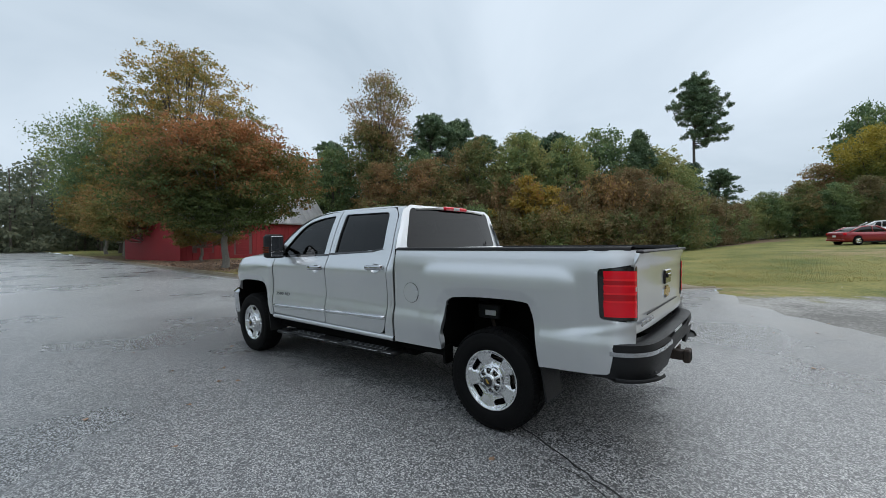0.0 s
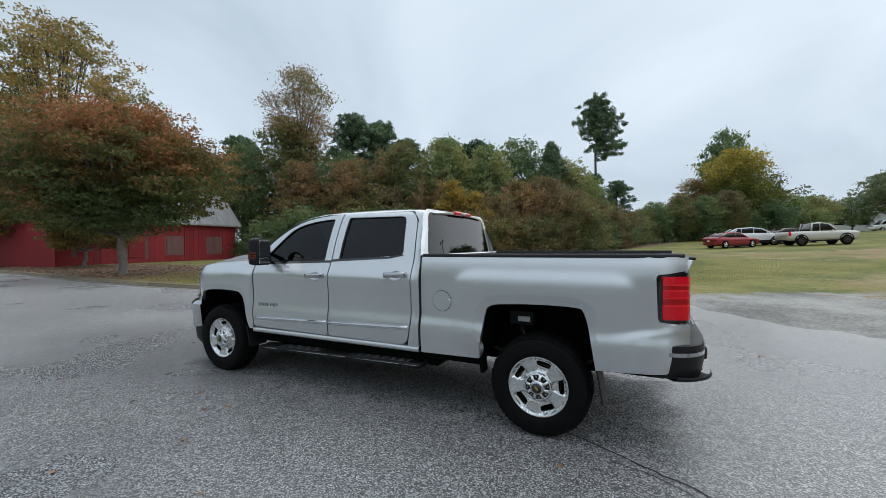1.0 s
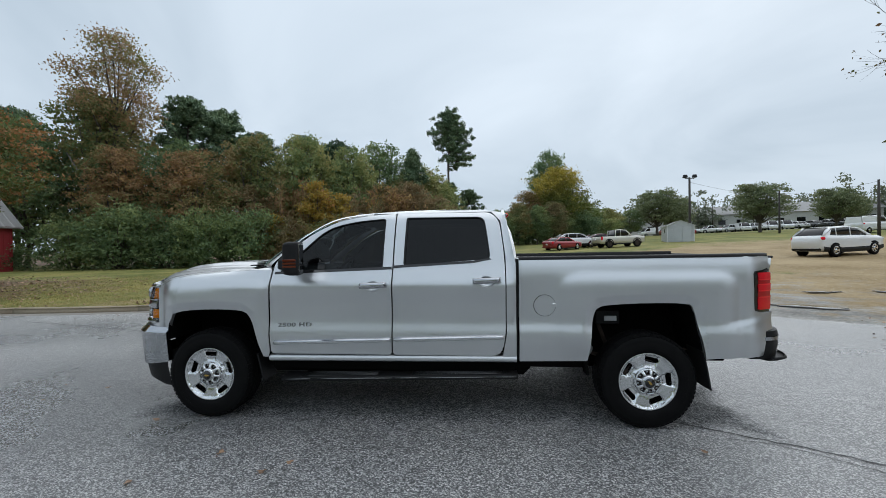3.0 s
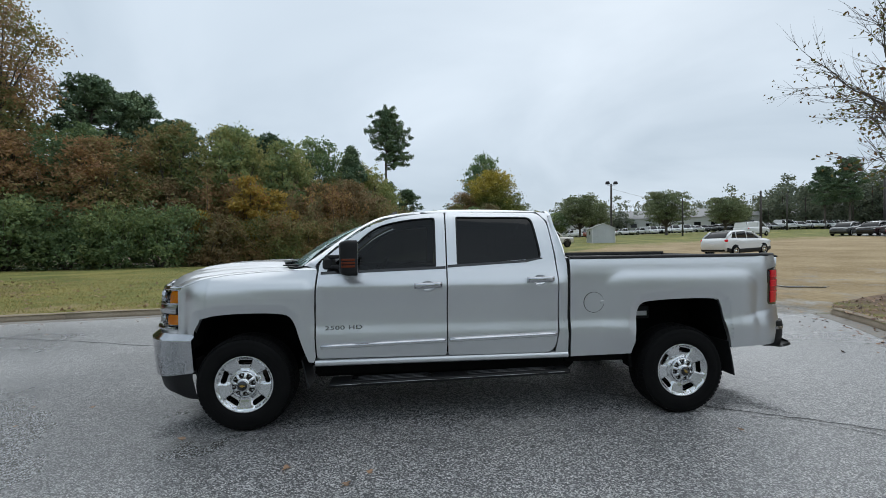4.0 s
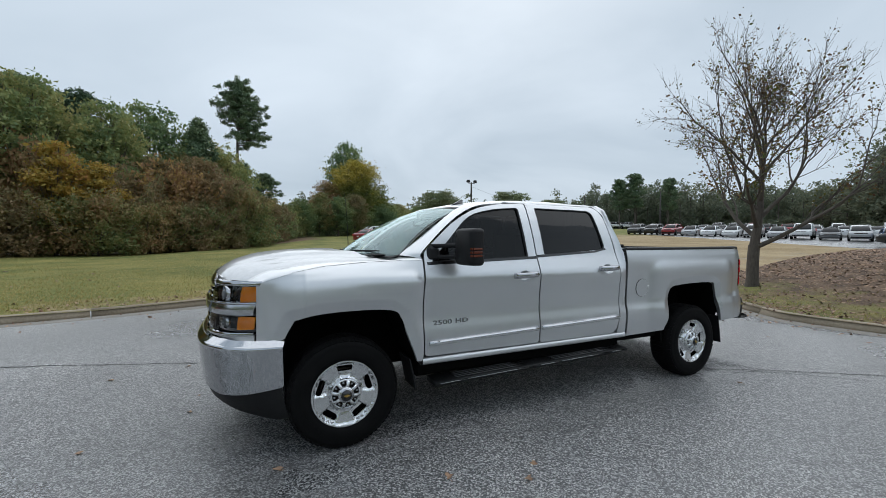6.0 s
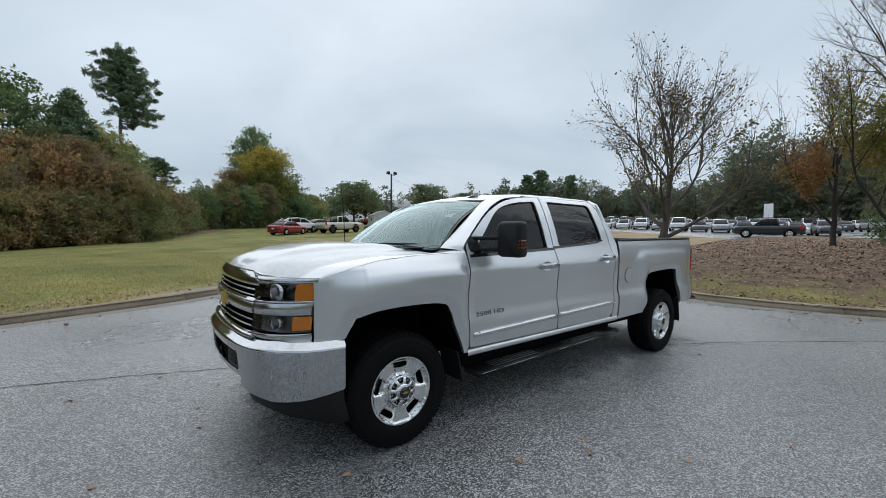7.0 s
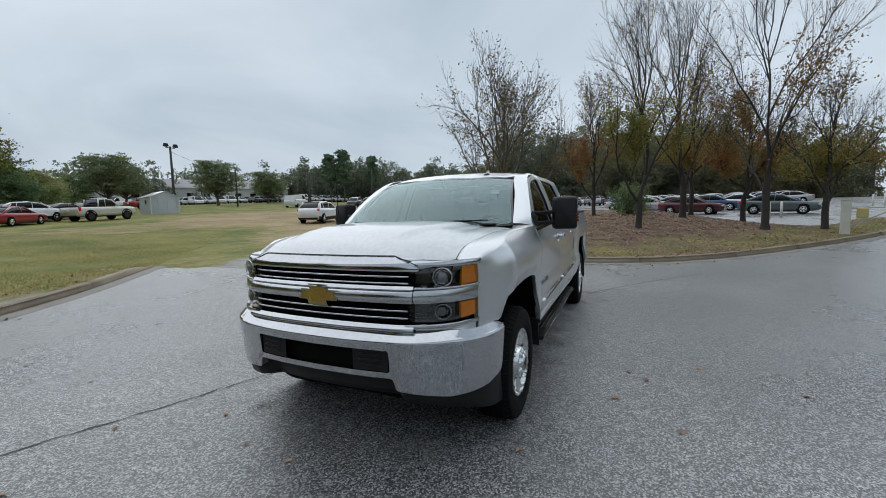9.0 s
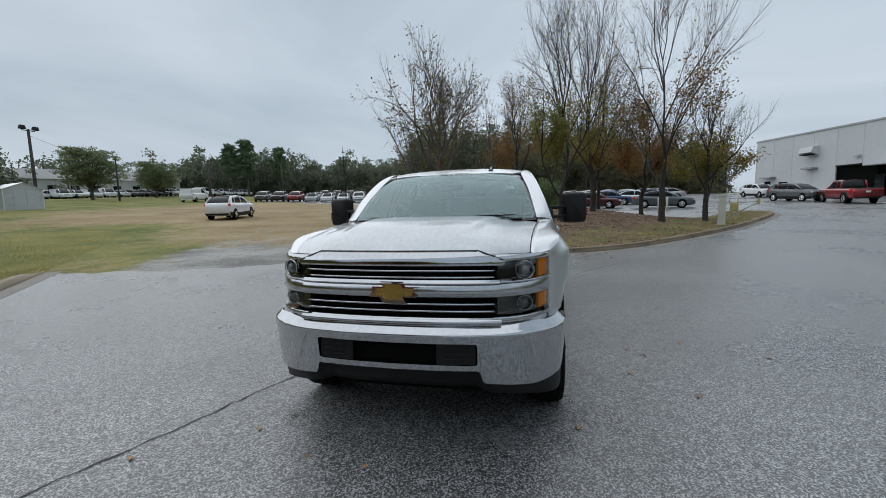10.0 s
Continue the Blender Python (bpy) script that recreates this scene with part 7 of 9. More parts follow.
def bare_tree(name, label, seed, height, trunk_r, stems, leaves, mat, bark_mat, spread=0.5, depth=4, low_leaf=False, group="", size=0.055, kids=4, lean=(0.5, 1.3), fork=0.2, up=0.03, reach=0.40, wide=3.0):
    """A nearly leafless tree: a forked trunk, spreading limbs, fine twigs, and a few last leaves."""
    rng = np.random.default_rng(seed)
    t = thing(name, pose(0, 0, 0), label, "tree", group)
    g = Geo()
    tips = []
    f = height * fork
    g.tube([(0, 0, -0.15), (0.01, 0, f * 0.15), (0.03, 0, f * 0.6), (0.0, 0.02, f)], [trunk_r * 1.5, trunk_r * 1.05, trunk_r, trunk_r * 0.95], 10, cap=False)
    lead = [Vector((0, 0.02, f * 0.98))]
    for i in range(5):
        lead.append(lead[-1] + Vector((rng.normal() * 0.13, rng.normal() * 0.13, 1)) * height * (0.66 - fork) / 5)
    g.tube(lead, [trunk_r * (0.85 - 0.13 * i) for i in range(6)], 7, cap=False)
    grow(rng, g, lead[-1], (rng.normal() * 0.1, rng.normal() * 0.1, 1), height * 0.20, trunk_r * 0.28, 0, depth, tips, spread, kids, up, 0.12, 0.62, 6, 0.5, 0.1)
    a = rng.uniform(0, 6)
    for k in range(stems):
        u = k / max(1, stems - 1)
        a += 2.4 + rng.uniform(-0.4, 0.4)
        i = min(4, int(u * 5))
        p = lead[i].lerp(lead[i + 1], u * 5 - i) if u > 0.08 else Vector((0, 0.01, f * rng.uniform(0.75, 0.95)))
        q = (lean[1] + (lean[0] - lean[1]) * u) * rng.uniform(0.8, 1.2)
        grow(rng, g, p, (q * math.cos(a), q * math.sin(a), 1.0), height * (reach - 0.17 * u) * rng.uniform(0.85, 1.15), trunk_r * (0.56 - 0.26 * u), 0, depth, tips, spread, kids, up, 0.13, 0.60, 7, 0.42, 0.22)
    tp = np.array([tuple(p) for p, _ in tips])
    kz = height / np.percentile(tp[:, 2], 99.5)
    kr = wide / np.percentile(np.hypot(tp[:, 0], tp[:, 1]), 97)
    tp *= (kr, kr, kz)
    g.v = [(x * (kr if math.hypot(x, y) > 2 * trunk_r else 1.0), y * (kr if math.hypot(x, y) > 2 * trunk_r else 1.0), z * kz) for x, y, z in g.v]
    part("trunk", g, bark_mat, t, fix=False)
    if low_leaf:
        wts = np.exp(-((tp[:, 2] - height * 0.30) / (height * 0.14)) ** 2) + 0.003
    else:
        wts = 0.25 + np.exp(-((tp[:, 2] - height * 0.48) / (height * 0.2)) ** 2)
    wts = wts * np.exp(-((tp[:, 0] ** 2 + tp[:, 1] ** 2) / (height * (0.24 if low_leaf else 0.40)) ** 2))
    wts /= wts.sum()
    sel = rng.choice(len(tp), leaves // 4, p=wts)
    P = np.repeat(tp[sel], 4, 0) + rng.normal(size=(leaves // 4 * 4, 3)) * (0.08 if not low_leaf else 0.14)
    P[:, 2] -= 0.05
    part("crown", leaf_mesh("crown", P, 0.3, size, mat, rng, 0.9), None, t, "sparse last leaves")
    return t


def shrub(name, label, seed, radius, height, leaves, size, mat, group="", category="shrub"):
    rng = np.random.default_rng(seed)
    t = thing(name, pose(0, 0, 0), label, category, group)
    g = Geo()
    blobs = []
    for i in range(9):
        a = i * 2.4
        r = radius * rng.uniform(0.2, 0.75)
        h = height * rng.uniform(0.35, 0.85) if i else height * 0.8
        br = radius * rng.uniform(0.35, 0.55)
        b = (r * math.cos(a), r * math.sin(a), min(h, height - br * 0.5), br, br, min(br, height * 0.35))
        blobs.append(b)
        g.tube([(0.1 * math.cos(a), 0.1 * math.sin(a), -0.1), (b[0] * 0.5, b[1] * 0.5, b[2] * 0.55), b[:3]], [0.05, 0.03, 0.012], 5, cap=False)
        blobs.append((b[0] * 1.05, b[1] * 1.05, b[2] * 0.4, br * 0.95, br * 0.95, b[2] * 0.42))
    P = crown_points(rng, blobs, int(leaves * 0.8), 0.35, 0.9, size * 2.2)
    sh_ = []
    for i in range(26):
        a, r = rng.uniform(0, 6.28), radius * rng.uniform(0.1, 0.95)
        p0 = Vector((r * math.cos(a), r * math.sin(a), height * rng.uniform(0.35, 0.75)))
        p1 = p0 + Vector((rng.normal() * 0.25 + 0.3 * math.cos(a), rng.normal() * 0.25 + 0.3 * math.sin(a), 1.0)) * height * rng.uniform(0.18, 0.42)
        g.tube([p0 * 0.6, p0, p1], [0.030, 0.018, 0.005], 4, cap=False)
        k = int(leaves * 0.2 / 26)
        u = rng.random(k) ** 0.8
        sh_.append(np.array(p0)[None] + u[:, None] * np.array(p1 - p0)[None] + rng.normal(size=(k, 3)) * size * 1.3)
    part("stem", g, bark, t, fix=False)
    part("crown", leaf_mesh("crown", np.concatenate([P] + sh_), 0.7, size, mat, rng), None, t)
    return t


def settle(ob, x, y, scale=1.0, turn=0.0, tall=1.0, lift=None):
    """Stand a thing on the ground there."""
    z = lift if lift is not None else verge_z(x, y) - 0.03
    ob.scale = (scale, scale, scale * tall)
    ob.matrix_basis = pose(x, y, z, 0, 0, turn) @ Matrix.Diagonal((scale, scale, scale * tall, 1))
    return ob


def plant(ob, x, y, scale=1.0, turn=0.0, tall=1.0, lift=None):
    """Another of the same kind, sharing its meshes."""
    z = lift if lift is not None else verge_z(x, y) - 0.03
    c = copy_thing(ob, pose(x, y, z, 0, 0, turn))
    c.matrix_basis = pose(x, y, z, 0, 0, turn) @ Matrix.Diagonal((scale, scale, scale * tall, 1))
    return c


# maples along the road
maple = settle(broadleaf("maple_tree", "broad maple turning rust red over green on the leafy verge", 11, 8.1, 4.9, 2.4, 80000, 0.078, leaf_maple, bark_pale, blobs=34, trunk_r=0.17, shell=0.3, clump=0.24, low=0.1, flat=0.5, per=30), -19.4, 6.1, 1.0, 0)
maple_b = settle(broadleaf("maple_tree", "smaller maple in orange and olive leaf along the road", 13, 6.2, 3.7, 1.9, 24000, 0.095, leaf_maple_b, bark_pale, blobs=28, trunk_r=0.14, shell=0.3, clump=0.26, low=0.1, flat=0.55, per=26), -37.5, 7.3, 1.0, 130)
plant(maple_b, -44.0, 7.6, 1.0, 220, 1.05)
plant(maple_b, -28.5, 8.4, 0.75, 300, 0.95)
plant(maple_b, -53.0, 9.5, 1.25, 60, 1.1)
plant(maple_b, -63.0, 10.0, 1.3, 10, 1.1)
tall = settle(broadleaf("gum_tree", "tall thinning tree with yellow and green leaves behind the barn", 23, 24.0, 8.6, 6.0, 40000, 0.135, leaf_gum, bark, blobs=46, trunk_r=0.32, shell=0.2, clump=0.36, flat=0.75, per=40), -46.5, 13.5, 0.94, 0)
plant(tall, -62.0, 13.0, 0.72, 120, 1.0)
oak_l = settle(broadleaf("oak_tree", "green spreading oak beyond the road", 31, 13.0, 6.5, 3.5, 34000, 0.11, leaf_green, bark, blobs=18, trunk_r=0.26, shell=0.4, clump=0.5), -67.0, 12.5, 1.25, 0, 1.2)

# mixed woods behind the barn and along the field
wood_a = broadleaf("woodland_tree", "mixed woodland tree with dull green and brown leaves", 41, 14.0, 4.6, 2.2, 15000, 0.15, leaf_mixed, bark, blobs=26, group="woodland edge", trunk_r=0.20, shell=0.3, clump=0.34, flat=0.9, per=26)
wood_b = broadleaf("woodland_tree", "dark green woodland tree at the field edge", 43, 11.5, 4.2, 1.8, 14000, 0.15, leaf_green, bark, blobs=24, group="woodland edge", trunk_r=0.18, shell=0.3, clump=0.32, flat=0.9, per=26)
wood_p = pine_tree("pine_tree", "dark green pine among the woodland trees", 47, 15.5, 0.36, 3.1, 22000, group="woodland pines", limbs=64, tuft=0.62, needle=0.11)
wood_r = broadleaf("woodland_tree", "small woodland tree in rust and brown leaf", 44, 8.2, 3.2, 1.6, 11000, 0.12, leaf_rust, bark, blobs=26, group="woodland edge", trunk_r=0.13, shell=0.25, clump=0.30, flat=0.7, per=22)
wood_y = broadleaf("woodland_tree", "slim sapling with amber yellow leaves", 45, 7.2, 1.5, 1.6, 4200, 0.12, leaf_amber, bark, blobs=14, group="woodland edge", trunk_r=0.07, shell=0.2, clump=0.28, flat=0.7, per=18)
brush = shrub("thicket_shrub", "tangled russet and green thicket at the field edge", 53, 2.6, 3.6, 9500, 0.095, leaf_mixed, group="thicket")
brush_g = shrub("thicket_shrub", "dense dark green thicket shrub at the field edge", 57, 2.4, 3.2, 9000, 0.09, leaf_green, group="thicket")

settle(wood_a, -33.5, 29.5, 1.12, 20)
settle(wood_b, -27.0, 31.0, 1.0, 0)
settle(wood_p, -40.0, 36.0, 1.1, 0)
settle(wood_r, -6.8, 38.6, 1.0, 40)
settle(wood_y, -14.3, 31.6, 1.05, 0)
settle(brush, -9.5, 33.0, 1.0, 0)
settle(brush_g, -14.0, 32.0, 1.0, 0)
brush_r = settle(shrub("thicket_shrub", "brown and russet thicket shrub at the field edge", 59, 2.5, 3.4, 8500, 0.095, leaf_rust, group="thicket"), -8.0, 34.6, 1.05, 0)
rw = random.Random(12)
# (x, y, kind, scale, tall)
for x, y, kind, sc, tl in ((-44, 31, wood_p, 1.0, 1.0), (-49, 35, wood_p, 1.1, 1.0), (-55, 33, wood_p, 1.0, 1.0), (-31, 37, wood_p, 1.15, 1.03), (-29, 40, wood_p, 1.15, 1.0), (-24, 39, wood_p, 1.0, 0.95), (-20, 42, wood_p, 1.05, 0.92), (-17, 44, wood_p, 1.0, 0.95),
                            (-22, 34, wood_a, 0.95, 0.95), (-18, 37, wood_b, 1.05, 1.1), (-14, 40, wood_b, 1.0, 1.1), (-12, 46, wood_b, 1.1, 1.15), (-9, 44, wood_a, 0.8, 0.85), (-8, 50, wood_b, 1.1, 1.0), (-5, 47, wood_b, 0.9, 1.0),
                            (-4, 54, wood_p, 0.75, 0.9), (-1, 56, wood_p, 0.7, 0.85), (-38, 27, wood_b, 1.0, 1.1), (-43, 25, wood_a, 0.9, 0.9), (-27, 26.5, wood_b, 0.62, 0.75), (-60, 28, wood_a, 1.1, 1.0), (-66, 24, wood_b, 1.1, 1.0),
                            (-75, 20, wood_a, 1.0, 1.0), (-85, 18, wood_b, 1.2, 1.0), (-96, 16, wood_a, 1.1, 1.0), (-105, 22, wood_b, 1.3, 1.0), (2, 60, wood_b, 0.6, 0.7), (6, 64, wood_b, 0.62, 0.7), (9, 66, wood_a, 0.75, 0.85), (18, 74, wood_b, 0.9, 0.9), (9.5, 70, wood_r, 0.85, 1.0), (14.0, 75.5, wood_b, 1.15, 1.30), (22, 78, wood_b, 0.75, 0.8), (27, 82, wood_b, 0.75, 0.7), (33, 86, wood_b, 0.7, 0.7), (-13, 38, wood_a, 0.62, 0.7),
                            (-4.1, 41.0, wood_r, 0.9, 0.9), (-10.0, 39.0, wood_r, 1.0, 1.0), (-20.8, 32.0, wood_r, 1.0, 0.9), (-24.5, 28.8, wood_a, 0.85, 0.85), (-16.0, 36.0, wood_r, 0.9, 0.95), (-1.6, 45.0, wood_r, 0.8, 0.8), (3.5, 55.5, wood_b, 0.55, 0.85), (6.5, 57.5, wood_a, 0.5, 0.9), (9.5, 59.0, wood_b, 0.58, 0.9), (12.3, 60.5, wood_r, 0.8, 1.0), (0.8, 51.0, wood_r, 0.65, 0.8), (17.5, 63.0, wood_b, 0.55, 0.8), (-29.5, 27.0, wood_a, 0.8, 0.9), (2.0, 58.0, wood_r, 0.7, 0.8), (-12.2, 32.4, wood_y, 0.95, 0.95), (-13.4, 31.4, wood_y, 0.7, 0.8), (-17.4, 30.2, wood_y, 0.7, 0.9), (-9.6, 33.4, wood_y, 0.6, 0.8), (-19.0, 29.6, wood_y, 0.5, 0.7)):
    plant(kind, x, y, sc, rw.uniform(0, 360), tl)
for x, y, kind, sc, tl in ((-30.5, 24.0, brush_g, 1.1, 1.0), (-27.2, 24.6, brush_g, 1.45, 1.0), (-24.0, 25.4, brush_g, 1.1, 0.9), (-22.0, 26.5, brush_g, 1.2, 1.1), (-19.5, 28.0, brush_g, 1.3, 1.1), (-17.0, 29.8, brush_r, 1.1, 1.0), (-12.0, 31.0, brush, 1.1, 1.0), (-15.5, 33.5, brush, 1.4, 1.4), (-11.0, 35.0, brush_r, 1.3, 1.35),
                           (-7.0, 35.0, brush, 1.0, 1.0), (-8.0, 37.5, brush, 1.35, 1.4), (-5.0, 37.5, brush_r, 1.05, 1.1), (-3.5, 39.5, brush, 1.2, 1.2), (-5.5, 41.0, brush_r, 1.4, 1.3), (-2.0, 42.5, brush_g, 1.0, 1.0), (-1.0, 45.5, brush_r, 1.1, 1.2), (0.5, 48.5, brush_g, 1.0, 1.0), (1.0, 52.5, brush_g, 1.1, 1.0), (2.5, 56.0, brush_g, 1.1, 1.2),
                           (5.0, 58.0, brush_g, 1.2, 1.2), (8.0, 60.0, brush_g, 1.2, 1.2), (11.5, 61.5, brush_g, 1.3, 1.1), (14.5, 62.5, brush_g, 1.2, 1.0), (18, 64, brush_g, 1.2, 1.0), (22, 67, brush_g, 1.2, 0.9), (-34, 22.0, brush_g, 0.8, 0.7)):
    plant(kind, x, y, sc, rw.uniform(0, 360), tl)
lone = settle(pine_tree("pine_tree", "tall lone pine with a bare trunk rising above the woods", 61, 23.8, 0.58, 3.2, 34000, trunk_r=0.27, limbs=95, tuft=0.52, sway=(2.2, 0.0), needle=0.10), -4.2, 61.0, 1.0, 0)
settle(pine_tree("pine_tree", "dark pointed pine standing over the thicket", 63, 13.2, 0.15, 2.9, 20000, limbs=70, cone=0.8, tuft=0.6, needle=0.10), -7.4, 45.0, 1.0, 0)
gold_tree = settle(broadleaf("oak_tree", "large oak with golden yellow top at the field edge", 67, 13.5, 6.5, 1.5, 26000, 0.16, leaf_gold, bark, blobs=30, trunk_r=0.3, shell=0.25, clump=0.42, per=24, low=0.05), 14.2, 67.5, 0.95, 0)
crest = settle(broadleaf("gum_tree", "tall thin-crowned tree with brownish leaves above the woods", 71, 21.0, 4.2, 12.0, 11000, 0.12, leaf_mixed, bark, blobs=14, trunk_r=0.22, shell=0.3, clump=0.45), -32.0, 29.5, 1.0, 0)
snag = Geo()
snag.tube([(0, 0, 0), (0.1, 0, 4), (-0.2, 0.1, 7.5), (-0.9, 0.2, 10.5)], [0.2, 0.17, 0.12, 0.03], 7)
snag.tube([(-0.2, 0.1, 7.3), (0.5, 0, 9.2), (0.6, 0, 10.6)], [0.07, 0.05, 0.015], 5)
snag.tube([(-0.1, 0.1, 6.2), (-1.0, 0, 8.0)], [0.06, 0.02], 5)
solo("dead_tree", snag, bark_pale, "pale broken dead tree at the edge of the woods", "tree", m=pose(-32.0, 29.0, 0.1, 0, -12, 48))


# ---- trees on the island ----
def isle(x, y):
    return isle_height(x, y) - 0.02


leaf_low_green = ramp_material("low_green_leaves", [(0.12, 0.16, 0.045), (0.20, 0.22, 0.055), (0.28, 0.24, 0.06), (0.30, 0.18, 0.06)], scale=0.6, translucent=0.3, per_island=0.5, per_object=0.2)
leaf_last = ramp_material("dull_last_leaves", [(0.10, 0.10, 0.035), (0.18, 0.14, 0.05), (0.24, 0.13, 0.055), (0.32, 0.21, 0.06)], scale=0.5, translucent=0.25, per_island=0.5, per_object=0.2)
# kind of crown: height, trunk radius, stems, leaves, leaf and bark, place, branch spread, low leaves, leans at top and foot, fork, reach, spread of the crown
island_trees = [
    (81, 7.6, 0.15, 12, 4200, leaf_sparse, bark, 10.8, 3.0, 0.50, False, (0.40, 1.5), 0.20, 0.46, 3.5, "nearly bare tree with lichened trunk on the leafy island"),
    (82, 10.2, 0.12, 9, 6500, leaf_low_green, bark_dark, 14.2, -2.05, 0.45, True, (0.25, 0.9), 0.14, 0.40, 2.7, "dark multi-stemmed tree with a few green low leaves"),
    (83, 14.0, 0.15, 10, 1800, leaf_yellow, bark_dark, 20.4, -4.3, 0.38, True, (0.25, 0.75), 0.16, 0.48, 4.3, "tall bare spreading tree with upright limbs"),
    (84, 12.8, 0.135, 9, 4500, leaf_last, bark_dark, 16.0, -6.8, 0.45, True, (0.35, 1.0), 0.16, 0.44, 3.9, "bare spreading tree with a leafy tangle at its fork"),
    (85, 6.8, 0.12, 9, 6000, leaf_yellow, bark_dark, 17.0, -9.05, 0.50, True, (0.4, 1.1), 0.18, 0.38, 2.4, "small bare tree with yellow-brown lower leaves"),
    (86, 7.6, 0.12, 9, 8000, leaf_red, bark_dark, 20.5, -7.0, 0.5, True, (0.4, 1.1), 0.18, 0.40, 2.6, "small tree with russet lower leaves"),
    (87, 7.8, 0.10, 8, 5000, leaf_red, bark_dark, 19.5, 0.1, 0.45, True, (0.3, 0.9), 0.14, 0.38, 2.3, "slim bare tree with orange-brown lower leaves"),
    (88, 8.5, 0.12, 9, 8000, leaf_yellow, bark_dark, 23.0, -5.0, 0.5, True, (0.35, 1.0), 0.18, 0.40, 2.9, "small tree with yellowing lower leaves"),
]
for seed, h, tr, stems, lv, lm, bm_, x, y, sp, low, lean_, fork_, reach_, wide_, lab in island_trees:
    t = bare_tree("island_tree", lab, seed, h, tr, stems, lv, lm, bm_, sp, 3, low, "island trees", 0.046 if not low else 0.055, 4, lean_, fork_, 0.06, reach_, wide_)
    settle(t, x, y, 1.0, seed * 47 % 360, 1.0, isle(x, y))
settle(shrub("island_shrub", "rounded dark green shrub on the island", 91, 1.1, 1.7, 5000, 0.055, leaf_green), 21.5, -1.7, 1.0, 0, 1.0, isle(21.5, -1.7))

# ---- vehicles ----
PAINT = {}


def paint(name, c, metal=0.3):
    if name not in PAINT:
        PAINT[name] = material("paint_" + name, c, tuple(min(1, x * 1.08) for x in c), rough=0.32, metal=metal, scale=1.5, fine=500, coat=0.8, rough_var=0.05)
    return PAINT[name]


COLOURS = {"white": (0.74, 0.75, 0.76), "silver": (0.42, 0.43, 0.45), "grey": (0.10, 0.105, 0.11), "black": (0.012, 0.012, 0.014), "red": (0.27, 0.016, 0.024), "maroon": (0.075, 0.012, 0.018),
           "tan": (0.55, 0.53, 0.47), "blue": (0.03, 0.06, 0.14), "slate": (0.10, 0.12, 0.125)}
car_glass = material("car_glass", (0.006, 0.007, 0.008), (0.012, 0.013, 0.015), rough=0.06, spec=0.38)
# stations along a car: x, sill height, belt height, roof height or None, half width
SHAPES = {
    "sedan": dict(L=4.75, W=0.91, wheel=0.325, axles=(-1.42, 1.36), body=[(-2.37, 0.42, 0.62, 0.60), (-2.28, 0.26, 0.78, 0.80), (-1.9, 0.20, 0.86, 0.90), (-1.0, 0.19, 0.93, 0.91), (0.8, 0.19, 0.97, 0.91), (1.7, 0.21, 1.02, 0.89), (2.22, 0.30, 1.02, 0.80), (2.36, 0.42, 0.92, 0.66)],
                  cab=[(-1.15, 0.90, 0.80), (-0.25, 1.42, 0.60), (0.35, 1.46, 0.60), (0.95, 1.40, 0.60), (1.85, 1.02, 0.78)]),
    "suv": dict(L=4.65, W=0.93, wheel=0.355, axles=(-1.40, 1.36), body=[(-2.32, 0.50, 0.80, 0.66), (-2.22, 0.32, 0.98, 0.84), (-1.8, 0.26, 1.06, 0.92), (-1.0, 0.25, 1.12, 0.93), (0.8, 0.25, 1.17, 0.93), (1.6, 0.27, 1.22, 0.91), (2.12, 0.36, 1.22, 0.86), (2.30, 0.46, 1.04, 0.78)],
                cab=[(-1.32, 1.10, 0.84), (-0.50, 1.58, 0.68), (0.25, 1.70, 0.70), (1.45, 1.65, 0.70), (2.08, 1.24, 0.80)]),
    "pickup": dict(L=5.5, W=0.97, wheel=0.40, axles=(-1.68, 1.62), body=[(-2.74, 0.55, 0.92, 0.74), (-2.64, 0.42, 1.05, 0.90), (-2.2, 0.36, 1.12, 0.97), (-1.0, 0.36, 1.16, 0.97), (0.75, 0.36, 1.18, 0.97), (0.80, 0.36, 1.18, 0.97), (2.5, 0.42, 1.18, 0.96), (2.74, 0.50, 1.16, 0.93)],
                   cab=[(-1.12, 1.16, 0.86), (-0.50, 1.78, 0.72), (0.0, 1.86, 0.74), (0.70, 1.84, 0.74), (0.83, 1.17, 0.86)]),
    "van": dict(L=5.7, W=1.0, wheel=0.37, axles=(-1.75, 1.75), body=[(-2.84, 0.50, 0.85, 0.78), (-2.74, 0.36, 1.02, 0.92), (-2.3, 0.32, 1.15, 1.0), (-1.4, 0.32, 1.30, 1.0), (1.0, 0.32, 1.34, 1.0), (2.6, 0.36, 1.34, 1.0), (2.80, 0.42, 1.30, 0.97)],
                cab=[(-2.05, 1.18, 0.86), (-1.25, 2.02, 0.76), (-0.4, 2.10, 0.78), (2.5, 2.08, 0.78), (2.74, 1.34, 0.92)]),
}


